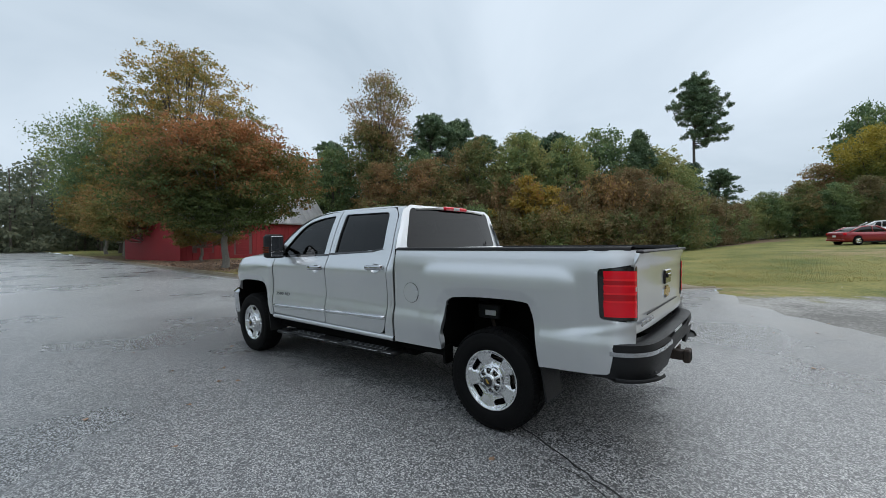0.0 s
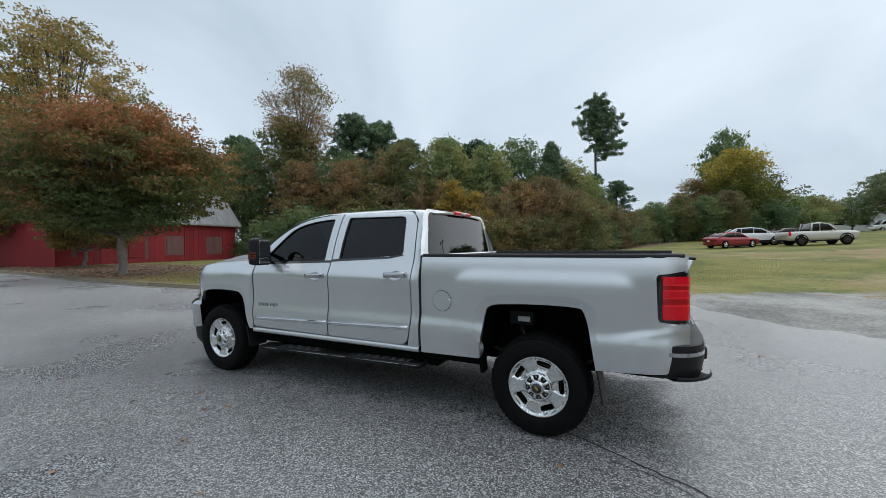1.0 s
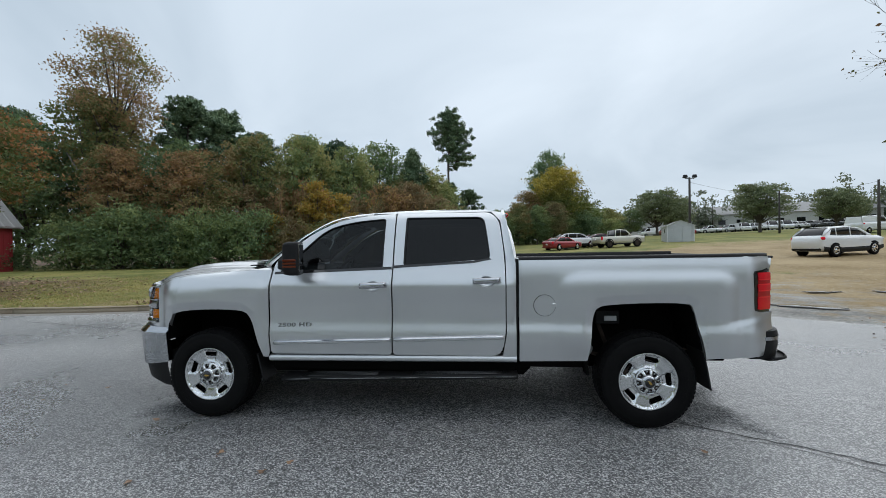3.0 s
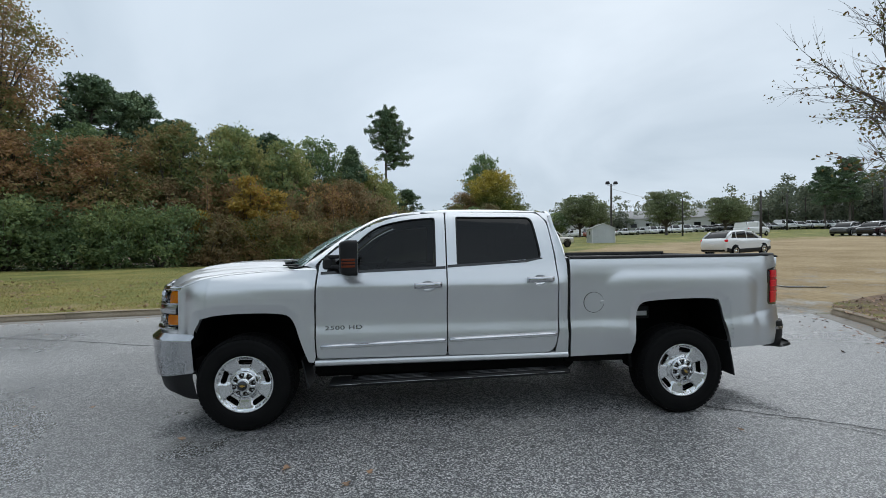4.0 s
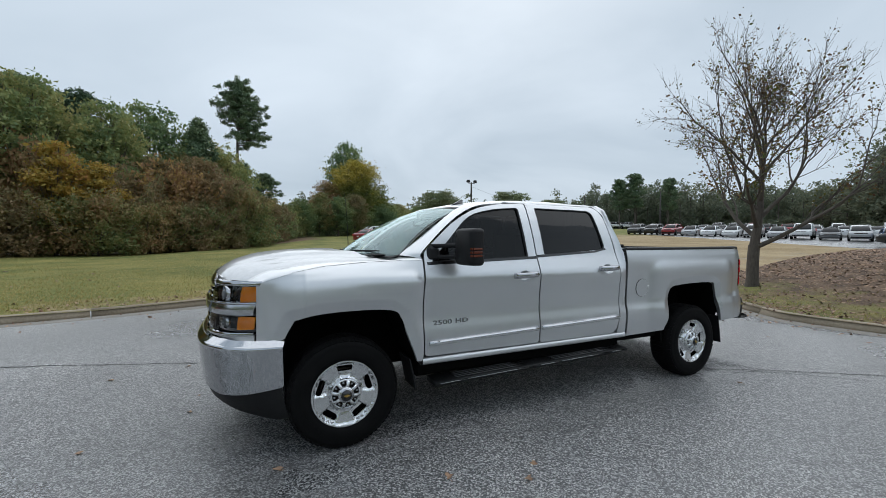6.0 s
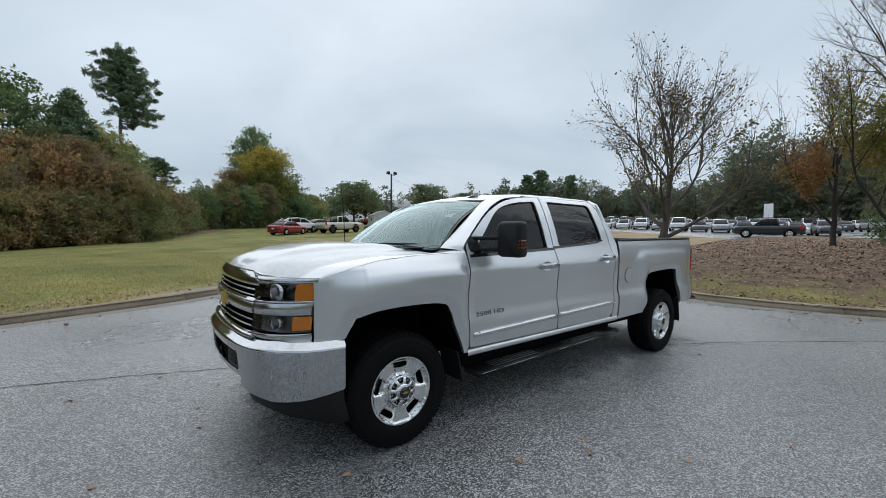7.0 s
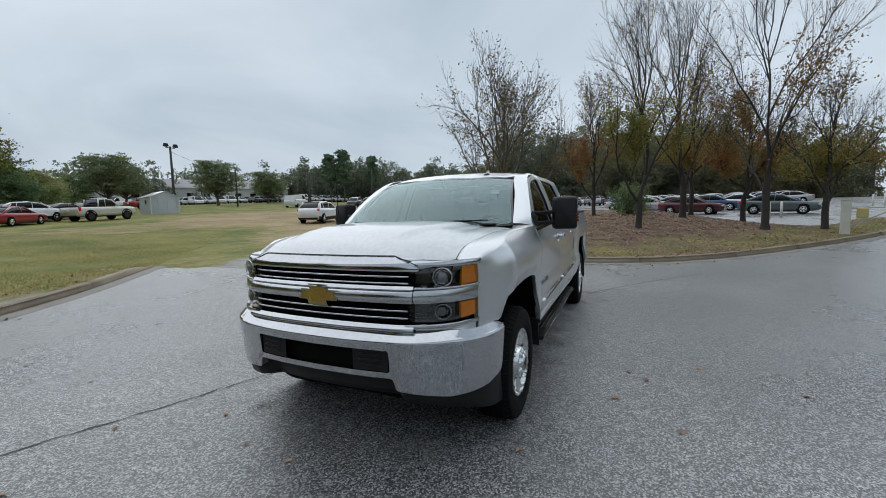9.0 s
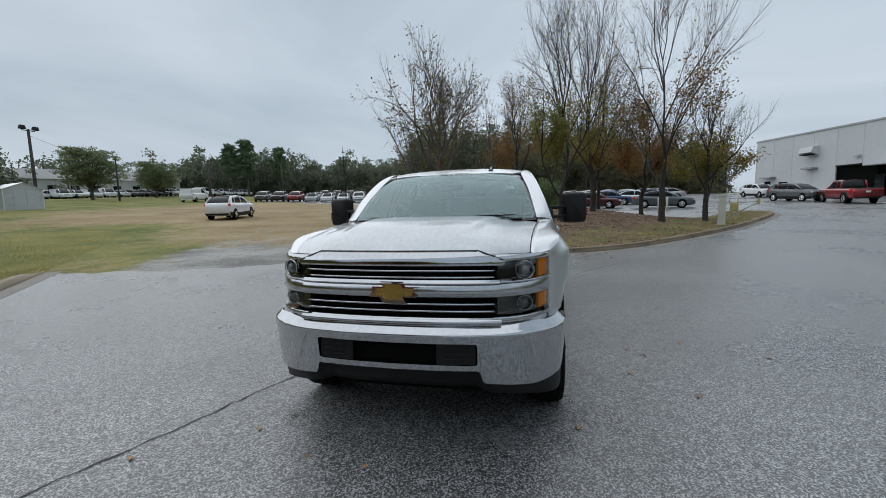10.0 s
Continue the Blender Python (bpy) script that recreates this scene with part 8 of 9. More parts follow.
def vehicle(kind, colour, label, name, group=""):
    """A parked vehicle, nose towards -x: body shell, glasshouse, roof, wheels, lamps."""
    S = SHAPES[kind]
    coat = paint(colour, COLOURS[colour], 0.0 if colour in ("white", "black") else 0.35)
    category = {"suv": "car", "sedan": "car"}.get(kind, kind)
    v = thing(name, pose(0, 0, 0), label, category, group)
    g = Geo()
    secs = []
    for x, lo, hi, w in S["body"]:
        h = hi - lo
        prof = [(w * 0.80, lo), (w * 0.97, lo + 0.06), (w, lo + h * 0.35), (w * 0.985, lo + h * 0.62), (w * 0.99, lo + h * 0.80), (w * 0.93, hi - 0.02), (w * 0.84, hi)]
        ring = [(x, p[0], p[1]) for p in prof] + [(x, -p[0], p[1]) for p in prof[::-1]]
        secs.append(ring)
    g.loft(secs)
    body = part("body", g, coat, v)
    for s in (-1, 1):
        part("sill", Geo().box((0, s * S["W"] * 0.985, S["body"][3][1] + 0.02), (S["axles"][1] - S["axles"][0] - 2.2 * S["wheel"], 0.03, 0.10), 0.01), black_plastic, v)
    # glasshouse
    gl, rf = Geo(), Geo()
    cab = S["cab"]
    belt = [(x, b, w) for x, lo, b, w in S["body"]]
    rings = []
    for i, (x, z, w) in enumerate(cab):
        zb = lerp_table([(q[0], q[1]) for q in belt], x) - 0.03
        wb = S["W"] * 0.86
        if i in (0, len(cab) - 1):
            z = max(z, zb + 0.02)
        rings.append([(x, wb, zb), (x, (wb * 0.35 + w * 0.65), zb + (z - zb) * 0.72), (x, w, z - 0.035), (x, w * 0.7, z), (x, -w * 0.7, z), (x, -w, z - 0.035), (x, -(wb * 0.35 + w * 0.65), zb + (z - zb) * 0.72), (x, -wb, zb)])
    gl.loft(rings)
    if kind == "van":
        side = Geo()
        for s in (-1, 1):
            side.loft([[(x, s * (S["W"] * 0.86 + 0.012), 1.28), (x, s * ((S["W"] * 0.86) * 0.35 + 0.77 * 0.65 + 0.014), 1.84), (x, s * 0.79, 2.06)] for x in (-0.45, 1.0, 2.6)], closed=False)
        side.loft([[(2.80, y, 1.30) for y in (-0.85, 0.85)], [(2.66, y, 2.05) for y in (-0.74, 0.74)]], closed=False)
        part("side_panel", side, coat, v)
    if kind == "suv":
        for s in (-1, 1):
            q_ = Geo()
            q_.loft([[(x, s * 0.815, 1.20), (x2, s * 0.735, zt - 0.12), (x3, s * 0.68, zt)] for x, x2, x3, zt in ((1.62, 1.40, 1.30, 1.645), (1.95, 1.72, 1.58, 1.60), (2.14, 1.92, 1.66, 1.57))], closed=False)
            part("rear_quarter", q_, coat, v)
    part("glasshouse", gl, car_glass, v, "dark windows")
    rf.loft([[(x, y * 1.03, zz + 0.012) for (x, y, zz) in [(r[2][0], r[2][1], r[2][2] - 0.05)] + r[2:6] + [(r[5][0], r[5][1], r[5][2] - 0.05)]] for r in rings[1:-1]], closed=False)
    part("roof", rf, coat, v)
    for s in (-1, 1):
        for a, b in ((0, 1), (len(cab) - 2, len(cab) - 1)):
            A = [Vector(q) for q in rings[a][:4]]
            B = [Vector(q) for q in rings[b][:4]]
            if b == 1:
                pts = [A[0] * 1.0, B[2]]
            else:
                pts = [A[2], B[0]]
            part("pillar", Geo().tube([(p.x, p.y * s, p.z) for p in pts], 0.065, 6), coat, v)
        zb = lerp_table([(q[0], q[1]) for q in belt], 0.2) - 0.03
        for xm in ((0.15,) if kind != "suv" else (0.10, 1.10)):
            wt = lerp_table([(q[0], q[2]) for q in cab], xm)
            zt = lerp_table([(q[0], q[1]) for q in cab], xm)
            part("pillar", Geo().tube([(xm + 0.03, s * (S["W"] * 0.865), zb), (xm, s * (S["W"] * 0.86 * 0.35 + wt * 0.655), zb + (zt - zb) * 0.72), (xm - 0.02, s * wt * 1.01, zt - 0.02)], 0.032, 5), coat, v)
        part("wing_mirror", Geo().box((cab[0][0] + 0.45, s * (S["W"] + 0.06), cab[0][1] + 0.06), (0.10, 0.16, 0.12), 0.03), coat if kind != "van" else black_plastic, v)
    if kind == "suv":
        for s in (-1, 1):
            cl = Geo()
            cl.loft([[(x, s * (w * 0.99 + o), lo + h) for o, h in ((-0.05, -0.03), (0.014, 0.03), (0.018, 0.16), (0.004, 0.24))] for x, lo, hi, w in S["body"][1:-1]], closed=False)
            part("cladding", cl, black_plastic, v, "black lower cladding")
    if kind == "pickup":
        for x in S["axles"]:
            for s in (-1, 1):
                fl = Geo()
                ring = [(x + S["wheel"] * 1.22 * math.cos(a), S["wheel"] + 0.02 + S["wheel"] * 1.20 * math.sin(a)) for a in np.linspace(-0.15, math.pi + 0.15, 15)]
                fl.tube([(p[0], s * (S["W"] * 0.985), p[1]) for p in ring], 0.05, 6)
                part("wheel_flare", fl, black_plastic, v, "black wheel flare")
        tub_ = Geo().box((1.75, 0, 1.13), (1.80, 1.62, 0.12), 0.01)
        part("load_bed", tub_, black_plastic, v, "dark open load bed")
    # wheels; flat black discs and slot pieces paint in the hollows' shade
    r = S["wheel"]
    for x in S["axles"]:
        for s in (-1, 1):
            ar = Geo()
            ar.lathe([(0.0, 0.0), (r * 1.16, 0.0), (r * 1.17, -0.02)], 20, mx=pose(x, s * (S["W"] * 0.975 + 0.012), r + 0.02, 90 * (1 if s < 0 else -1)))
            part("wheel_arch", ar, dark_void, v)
            w_ = Geo().lathe([(r * 0.62, 0.02), (r * 0.80, 0.03), (r * 0.95, 0.015), (r, -0.02), (r, -0.18), (r * 0.5, -0.2)], 24, mx=pose(x, s * (S["W"] + 0.0), r, 90 * (1 if s < 0 else -1)))
            wh = part("wheel", w_, rubber, v)
            rm = Geo().lathe([(0.0, 0.016), (r * 0.16, 0.018), (r * 0.2, 0.005), (r * 0.56, 0.012), (r * 0.64, 0.022), (r * 0.65, 0.0)], 20, mx=pose(x, s * S["W"], r, 90 * (1 if s < 0 else -1)))
            for k in range(5):
                m2 = pose(x, s * S["W"], r, 90 * (1 if s < 0 else -1)) @ Matrix.Rotation(k * 2 * math.pi / 5, 4, "Z")
                rm.box((r * 0.40, 0.0, 0.012), (r * 0.25, r * 0.18, 0.006), 0, slot=1, mx=m2)
            part("rim", rm, [steel_dark if colour == "tan" else alloy, dark_void], wh)
    # lamps and bumpers
    fx, fz, fw = S["body"][1][0], S["body"][1][2] - 0.12, S["body"][1][3]
    rx, rz, rw_ = S["body"][-2][0], S["body"][-2][2] - 0.16, S["body"][-2][3]
    for s in (-1, 1):
        part("headlight", Geo().box((fx + 0.03, s * (fw - 0.16), fz), (0.16, 0.34, 0.13), 0.03), white_lens, v)
        part("tail_light", Geo().box((rx - 0.02, s * (rw_ - 0.10), rz), (0.22, 0.24, 0.16 if kind != "pickup" else 0.34), 0.03), red_lens, v)
    part("grille", Geo().box((S["body"][0][0] + 0.05, 0, fz - 0.05), (0.08, 1.0, 0.20), 0.02), gloss_black, v)
    part("bumper", Geo().box((S["body"][0][0] + 0.06, 0, S["body"][0][1] - 0.02), (0.14, 1.5, 0.14), 0.03), black_plastic if kind in ("suv", "pickup") else coat, v)
    part("bumper", Geo().box((S["body"][-1][0] - 0.06, 0, S["body"][-1][1] - 0.02), (0.14, 1.56, 0.14), 0.03), black_plastic if kind in ("suv", "pickup") else coat, v)
    pl_ = Geo().box((S["body"][-1][0] + 0.005, 0, S["body"][-1][2] - 0.22), (0.012, 0.30, 0.15), 0.003)
    part("number_plate", pl_, paper, v)
    return v


def park(v, x, y, turn, z=None):
    z = ground_z(x, y) if z is None else z
    slope = math.degrees(math.atan2(ground_z(x + math.cos(radians(turn)), y + math.sin(radians(turn))) - ground_z(x - math.cos(radians(turn)), y - math.sin(radians(turn))), 2))
    v.matrix_basis = pose(x, y, z, 0, -slope, turn)
    return v


red_car = park(vehicle("sedan", "red", "faded red sedan parked on the grass", "sedan"), 9.4, 39.6, 214)
red_car.matrix_basis = red_car.matrix_basis @ Matrix.Diagonal((0.93, 0.95, 0.95, 1))
park(vehicle("suv", "white", "white hatchback parked behind the red sedan on grass", "hatchback"), 11.6, 43.2, 190)
park(vehicle("sedan", "maroon", "dark maroon sedan parked on the grass", "sedan"), 15.2, 46.2, 200)
sand_truck = park(vehicle("pickup", "tan", "sand-coloured pickup truck with black wheels on the grass", "pickup_truck"), 15.7, 41.2, 192)
sand_truck.matrix_basis = sand_truck.matrix_basis @ Matrix.Diagonal((0.95, 1.0, 1.02, 1))
park(vehicle("suv", "white", "white compact crossover parked on bare soil", "crossover"), 21.6, 21.4, 196)
park(vehicle("van", "white", "white cargo van parked beyond the bare soil", "van"), 49.0, 50.5, 200)
park(vehicle("pickup", "black", "black pickup truck parked behind the island", "pickup_truck"), 46.0, 8.8, 283)
park(vehicle("sedan", "slate", "dark grey-green sedan parked behind the island", "sedan"), 33.0, -11.7, 75)
park(vehicle("sedan", "maroon", "dark maroon sedan parked behind the island", "sedan"), 34.6, -6.4, 72)
park(vehicle("pickup", "red", "red pickup truck parked beside the white building", "pickup_truck"), 35.2, -26.4, 172)
park(vehicle("suv", "grey", "dark grey crossover parked beside the white building", "crossover"), 40.2, -25.4, 20)
park(vehicle("suv", "white", "white car parked at the white building", "hatchback"), 53.0, -28.4, 10)
park(vehicle("pickup", "red", "red recovery truck parked far across the field", "truck"), 33.5, 66.0, 190)

# rows of cars on the lots
lot = {}
for kind, colour in (("sedan", "white"), ("sedan", "silver"), ("sedan", "grey"), ("suv", "white"), ("suv", "grey"), ("suv", "silver"), ("suv", "black"), ("sedan", "red"), ("pickup", "white"), ("pickup", "grey"), ("sedan", "blue"), ("suv", "red"), ("van", "white")):
    lot[kind, colour] = None
rc = random.Random(77)
CYCLE = [("suv", "grey"), ("suv", "black"), ("suv", "red"), ("sedan", "silver"), ("sedan", "white"), ("sedan", "white"), ("suv", "white"), ("sedan", "silver"), ("pickup", "white"), ("sedan", "grey"), ("suv", "silver"), ("sedan", "blue"), ("pickup", "grey"), ("sedan", "white"), ("suv", "grey"), ("sedan", "silver"), ("sedan", "black")]


def lot_car(i, x, y, turn, key=None):
    key = key or CYCLE[i % len(CYCLE)]
    if lot.get(key) is None:
        lot[key] = vehicle(key[0], key[1], "%s %s parked in a row on the lot" % (key[1] if key[1] != "grey" else "dark grey", {"suv": "crossover", "van": "van", "pickup": "pickup truck"}.get(key[0], "sedan")), {"suv": "crossover", "pickup": "pickup_truck"}.get(key[0], key[0]), "cars on the lot")
        return park(lot[key], x, y, turn)
    c = copy_thing(lot[key], pose(0, 0, 0))
    return park(c, x, y, turn)


n = 0
for i in range(15):
    t = i / 14
    lot_car(n, 54.0 + 3.0 * math.sin(3 * t), 42.0 - 36 * t, 20 + rc.uniform(-3, 3))
    n += 1
for row, (x0, y0, dx, dy, m_, turn_) in enumerate(((68, 40, 0.15, -3.0, 14, 200), (82, 46, 0.2, -3.0, 17, 20), (39.5, -3.4, 0.9, -2.9, 4, 75), (45, -1.6, 0.9, -2.9, 6, 75), (52, -2.4, 0.9, -2.9, 7, 255), (60, -4.5, 0.9, -2.9, 7, 75))):
    for i in range(m_):
        x, y = x0 + dx * i, y0 + dy * i
        if row >= 2:
            x, y = x0 + 0.75 * i, y0 - 2.75 * i
        lot_car(n + row * 5, x, y, turn_ + rc.uniform(-3, 3), None if row < 2 else (("sedan", rc.choice(["silver", "white", "grey", "silver", "blue"]))))
        n += 1
for i in range(16):
    lot_car(n, 62 + 2.2 * i, 96 - 1.2 * i, 80 + rc.uniform(-8, 8), rc.choice([("pickup", "white"), ("van", "white"), ("sedan", "silver"), ("suv", "white"), ("suv", "grey"), ("sedan", "black")]))
    n += 1
for i in range(6):
    lot_car(n, 44 + 4.2 * i, 103 - 1.0 * i, 12 + rc.uniform(-8, 8), rc.choice([("van", "white"), ("pickup", "white")]))
    n += 1

# ---- red barn ----
barn_red = material("barn_red", (0.20, 0.012, 0.018), (0.30, 0.022, 0.028), rough=0.75, scale=0.7, fine=14, bump=0.2, bump_scale=30, per_object=0.25)
board_grey = material("weathered_boards", (0.12, 0.055, 0.055), (0.24, 0.13, 0.125), rough=0.85, scale=2, fine=20, bump=0.3, stretch=(1, 1, 0.2))
roof_tin = material("tin_roof", (0.26, 0.27, 0.28), (0.46, 0.46, 0.46), rough=0.45, metal=0.6, scale=0.8, fine=8, stretch=(3, 1, 1), rough_var=0.15, per_object=0.3)
rust = material("rust_streaks", (0.14, 0.09, 0.07), (0.30, 0.27, 0.25), rough=0.7, scale=2)
barn = thing("barn", pose(-32.9, 21.8, -0.15, 0, 0, 97), "red board barn with weathered tin gambrel roof", "barn")
# barn axes: -x runs along the front wall away from the near corner, +y goes back into the barn
LB, DB, EV = 14.0, 9.5, 3.80


def wall_panels(parent, x0, x1, z1, openings, y, thick, mat, plank=0.42):
    """A board wall along x with square openings: one part a board."""
    x = x0
    while x < x1 - 0.01:
        xe = min(x + plank, x1)
        spans = [(0.0, z1)]
        for cx, w, lo, hi in openings:
            if xe > cx - w / 2 + 0.01 and x < cx + w / 2 - 0.01:
                spans = [(0.0, lo), (hi, z1)]
        for lo, hi in spans:
            part("wall_board", Geo().box(((x + xe) / 2, y, (lo + hi) / 2), (xe - x - 0.008, thick, hi - lo), 0.006), mat, parent)
        x = xe


ops = [(-2.3, 1.26, 0.9, 2.5), (-6.1, 1.26, 0.9, 2.5), (-9.0, 1.26, 0.7, 2.6), (-12.2, 1.26, 0.9, 2.5)]
front = part("front_wall", Geo().box((-LB / 2, 0.10, EV / 2), (LB, 0.06, EV), 0.01), board_grey, barn)
wall_panels(front, -LB, 0.0, EV, ops, 0.03, 0.06, barn_red)
for cx, w, lo, hi in ops:
    sh = part("shutter", Geo().box((cx, 0.045, (lo + hi) / 2), (1.2, 0.03, hi - lo - 0.04), 0.006), board_grey if cx > -8 else barn_red, barn, "faded boarded-up window")
    slats = Geo()
    for k in range(8):
        slats.box((cx, 0.022, lo + 0.14 + k * (hi - lo - 0.2) / 8), (1.1, 0.02, 0.06), 0.004)
    part("louvre", slats, board_grey if cx > -8 else barn_red, sh)
gable = [(0.0, 0.0), (DB, 0.0), (DB, EV), (DB - 1.9, EV + 2.5), (DB / 2, EV + 3.6), (1.9, EV + 2.5), (0.0, EV)]
for x in (0.0, -LB):
    part("gable_wall", Geo().prism(gable, x - 0.06, x + 0.06, axis=0), barn_red, barn)
part("back_wall", Geo().box((-LB / 2, DB, EV / 2), (LB, 0.1, EV), 0.01), barn_red, barn)
prof = [(-0.45, EV - 0.28), (1.75, EV + 2.58), (DB / 2, EV + 3.72), (DB - 1.75, EV + 2.58), (DB + 0.45, EV - 0.28)]
roof_b = part("roof", Geo().loft([[(x, p[0], p[1] - 0.05) for p in prof] for x in (-LB - 0.4, 0.4)], closed=False), roof_tin, barn)
for k in range(22):
    xs = -LB - 0.4 + k * (LB + 0.8) / 22
    for (a, b) in ((prof[0], prof[1]), (prof[1], prof[2])):
        g = Geo()
        g.loft([[(xs + 0.004, a[0], a[1]), (xs + 0.05, a[0], a[1] + 0.03), (xs + 0.10, a[0], a[1]), (xs + 0.70, a[0], a[1])], [(xs + 0.004, b[0], b[1]), (xs + 0.05, b[0], b[1] + 0.03), (xs + 0.10, b[0], b[1]), (xs + 0.70, b[0], b[1])]], closed=False)
        part("roof_sheet", g, roof_tin, roof_b)
part("eave_board", Geo().box((-LB / 2, -0.40, EV - 0.30), (LB + 0.8, 0.05, 0.16), 0.01), rust, barn)

# ---- garden shed ----
shed_white = material("shed_siding", (0.46, 0.49, 0.51), (0.56, 0.58, 0.60), rough=0.5, metal=0.2, scale=1, fine=20, per_object=0.15)
shed = thing("garden_shed", pose(25.2, 47.6, ground_z(25.2, 47.6) - 0.05, 0, 0, -14), "small white metal shed with gable roof on the grass", "shed")
sw_, sl_, sh_, sr_ = 2.9, 3.9, 2.05, 0.62
for k in range(9):
    z = (k + 0.5) * sh_ / 9
    for s in (-1, 1):
        part("siding", Geo().box((s * sw_ / 2, sl_ / 2, z), (0.04, sl_, sh_ / 9 - 0.012), 0.012), shed_white, shed)
    part("siding", Geo().box((0, 0, z), (sw_ - 0.06, 0.04, sh_ / 9 - 0.012), 0.012), shed_white, shed)
part("back_wall", Geo().box((0, sl_, sh_ / 2), (sw_ - 0.06, 0.04, sh_), 0.0), shed_white, shed)
for y in (0.0, sl_):
    part("gable", Geo().prism([(-sw_ / 2, sh_), (sw_ / 2, sh_), (0, sh_ + sr_)], y - 0.02, y + 0.02, axis=1), shed_white, shed)
for s in (-1, 1):
    part("roof_slope", Geo().loft([[(0, -0.15, sh_ + sr_ + 0.03), (s * (sw_ / 2 + 0.14), -0.15, sh_ - 0.03), (s * (sw_ / 2 + 0.14), -0.15, sh_ - 0.06), (0, -0.15, sh_ + sr_)], [(0, sl_ + 0.15, sh_ + sr_ + 0.03), (s * (sw_ / 2 + 0.14), sl_ + 0.15, sh_ - 0.03), (s * (sw_ / 2 + 0.14), sl_ + 0.15, sh_ - 0.06), (0, sl_ + 0.15, sh_ + sr_)]], smooth=False), paint("roofwhite", (0.70, 0.71, 0.72), 0.0), shed)
    part("door", Geo().box((0.18 + s * 0.46, -0.03, 0.98), (0.90, 0.03, 1.86), 0.01), shed_white, shed)
    part("corner_post", Geo().box((s * sw_ / 2, 0, sh_ / 2), (0.08, 0.08, sh_), 0.01), paint("roofwhite", (0.70, 0.71, 0.72), 0.0), shed)
part("window", Geo().box((-sw_ / 2 - 0.02, 1.6, 1.45), (0.03, 0.5, 0.5), 0.005), car_glass, shed)
for s in (-1, 1):
    part("skid", Geo().box((s * 1.1, sl_ / 2, 0.0), (0.12, sl_, 0.12), 0.01), board_grey, shed)

# ---- poles ----
pole_wood = material("pole_wood", (0.035, 0.032, 0.03), (0.085, 0.078, 0.07), rough=0.9, stretch=(1, 1, 0.2))


def flood_pole(x, y, top):
    z = ground_z(x, y)
    p = thing("lamp_post", pose(x, y, z), "tall dark lamp post with two floodlights", "lamp post")
    h = top - z
    part("pole", Geo().tube([(0, 0, -0.2), (0, 0, h)], [0.16, 0.11], 10), pole_wood, p)
    part("crossarm", Geo().tube([(-0.55, 0, h - 0.15), (0.55, 0, h - 0.15)], 0.04, 8), pole_wood, p)
    for s in (-1, 1):
        part("floodlight", Geo().box((s * 0.55, -0.1, h + 0.12), (0.52, 0.40, 0.38), 0.06, taper=(0.8, 0.8)), black_plastic, p)
    return p


flood_pole(26.3, 47.6, 9.9).rotation_euler = (0, 0, 0)


def utility_pole(x, y, h, arm=False):
    z = ground_z(x, y)
    p = thing("utility_pole", pose(x, y, z, 0, 0, 20), "weathered dark timber utility pole", "utility pole", "utility poles")
    part("pole", Geo().tube([(0, 0, -0.2), (0.02, 0, h)], [0.15, 0.10], 8), pole_wood, p)
    if arm:
        part("crossarm", Geo().box((0, 0, h - 0.5), (1.6, 0.1, 0.12), 0.01), pole_wood, p)
    return p


utility_pole(41.2, 40.6, 5.8)
utility_pole(58.0, 41.0, 7.0)
utility_pole(46.5, 62.0, 6.5)
utility_pole(76.0, 72.0, 7.5, True)
wire = Geo()
for a, b in (((41.2, 40.6, 7.9), (58.0, 41.0, 9.4)), ((41.2, 40.6, 7.9), (46.5, 62.0, 9.4)), ((46.5, 62.0, 9.4), (26.3, 47.6, 9.3)), ((-130, 20, 15.5), (-50, 3.0, 13.4)), ((-130, 20, 14.7), (-50, 3.0, 12.6))):
    A, B = Vector(a), Vector(b)
    wire.tube([A.lerp(B, k / 8) - Vector((0, 0, 0.5 * math.sin(math.pi * k / 8))) for k in range(9)], 0.012, 4)
solo("power_line", wire, black_plastic, "thin black overhead power lines between poles", "power line", kind="stuff")

# ---- barrier post at the island's tip ----
cream = material("cream_enamel", (0.50, 0.49, 0.42), (0.66, 0.65, 0.58), rough=0.5, scale=3, fine=30)
yellow = material("faded_yellow", (0.42, 0.34, 0.12), (0.52, 0.44, 0.20), rough=0.6)
gz = isle_height(14.9, -8.9)
gatep = thing("barrier_gate", pose(14.9, -8.9, gz - 0.02, 0, 0, -104), "cream steel barrier post with short folded arm", "gate")
part("post", Geo().box((0, 0, 0.62), (0.26, 0.26, 1.28), 0.02), cream, gatep)
part("post_cap", Geo().box((0, 0, 1.29), (0.30, 0.30, 0.05), 0.012), cream, gatep)
part("base_plate", Geo().box((0, 0, 0.02), (0.42, 0.42, 0.04), 0.006), concrete, gatep)
part("arm", Geo().tube([(0.1, 0, 0.30), (1.25, 0, 0.98)], 0.035, 8), cream, gatep)
part("arm", Geo().tube([(0.1, 0, 0.98), (1.28, 0, 1.02)], 0.03, 8), cream, gatep)
part("arm_end", Geo().box((1.28, 0, 1.02), (0.08, 0.10, 0.26), 0.01), yellow, gatep)
part("lock_box", Geo().box((0.42, -0.08, 0.80), (0.30, 0.14, 0.34), 0.02), yellow, gatep)

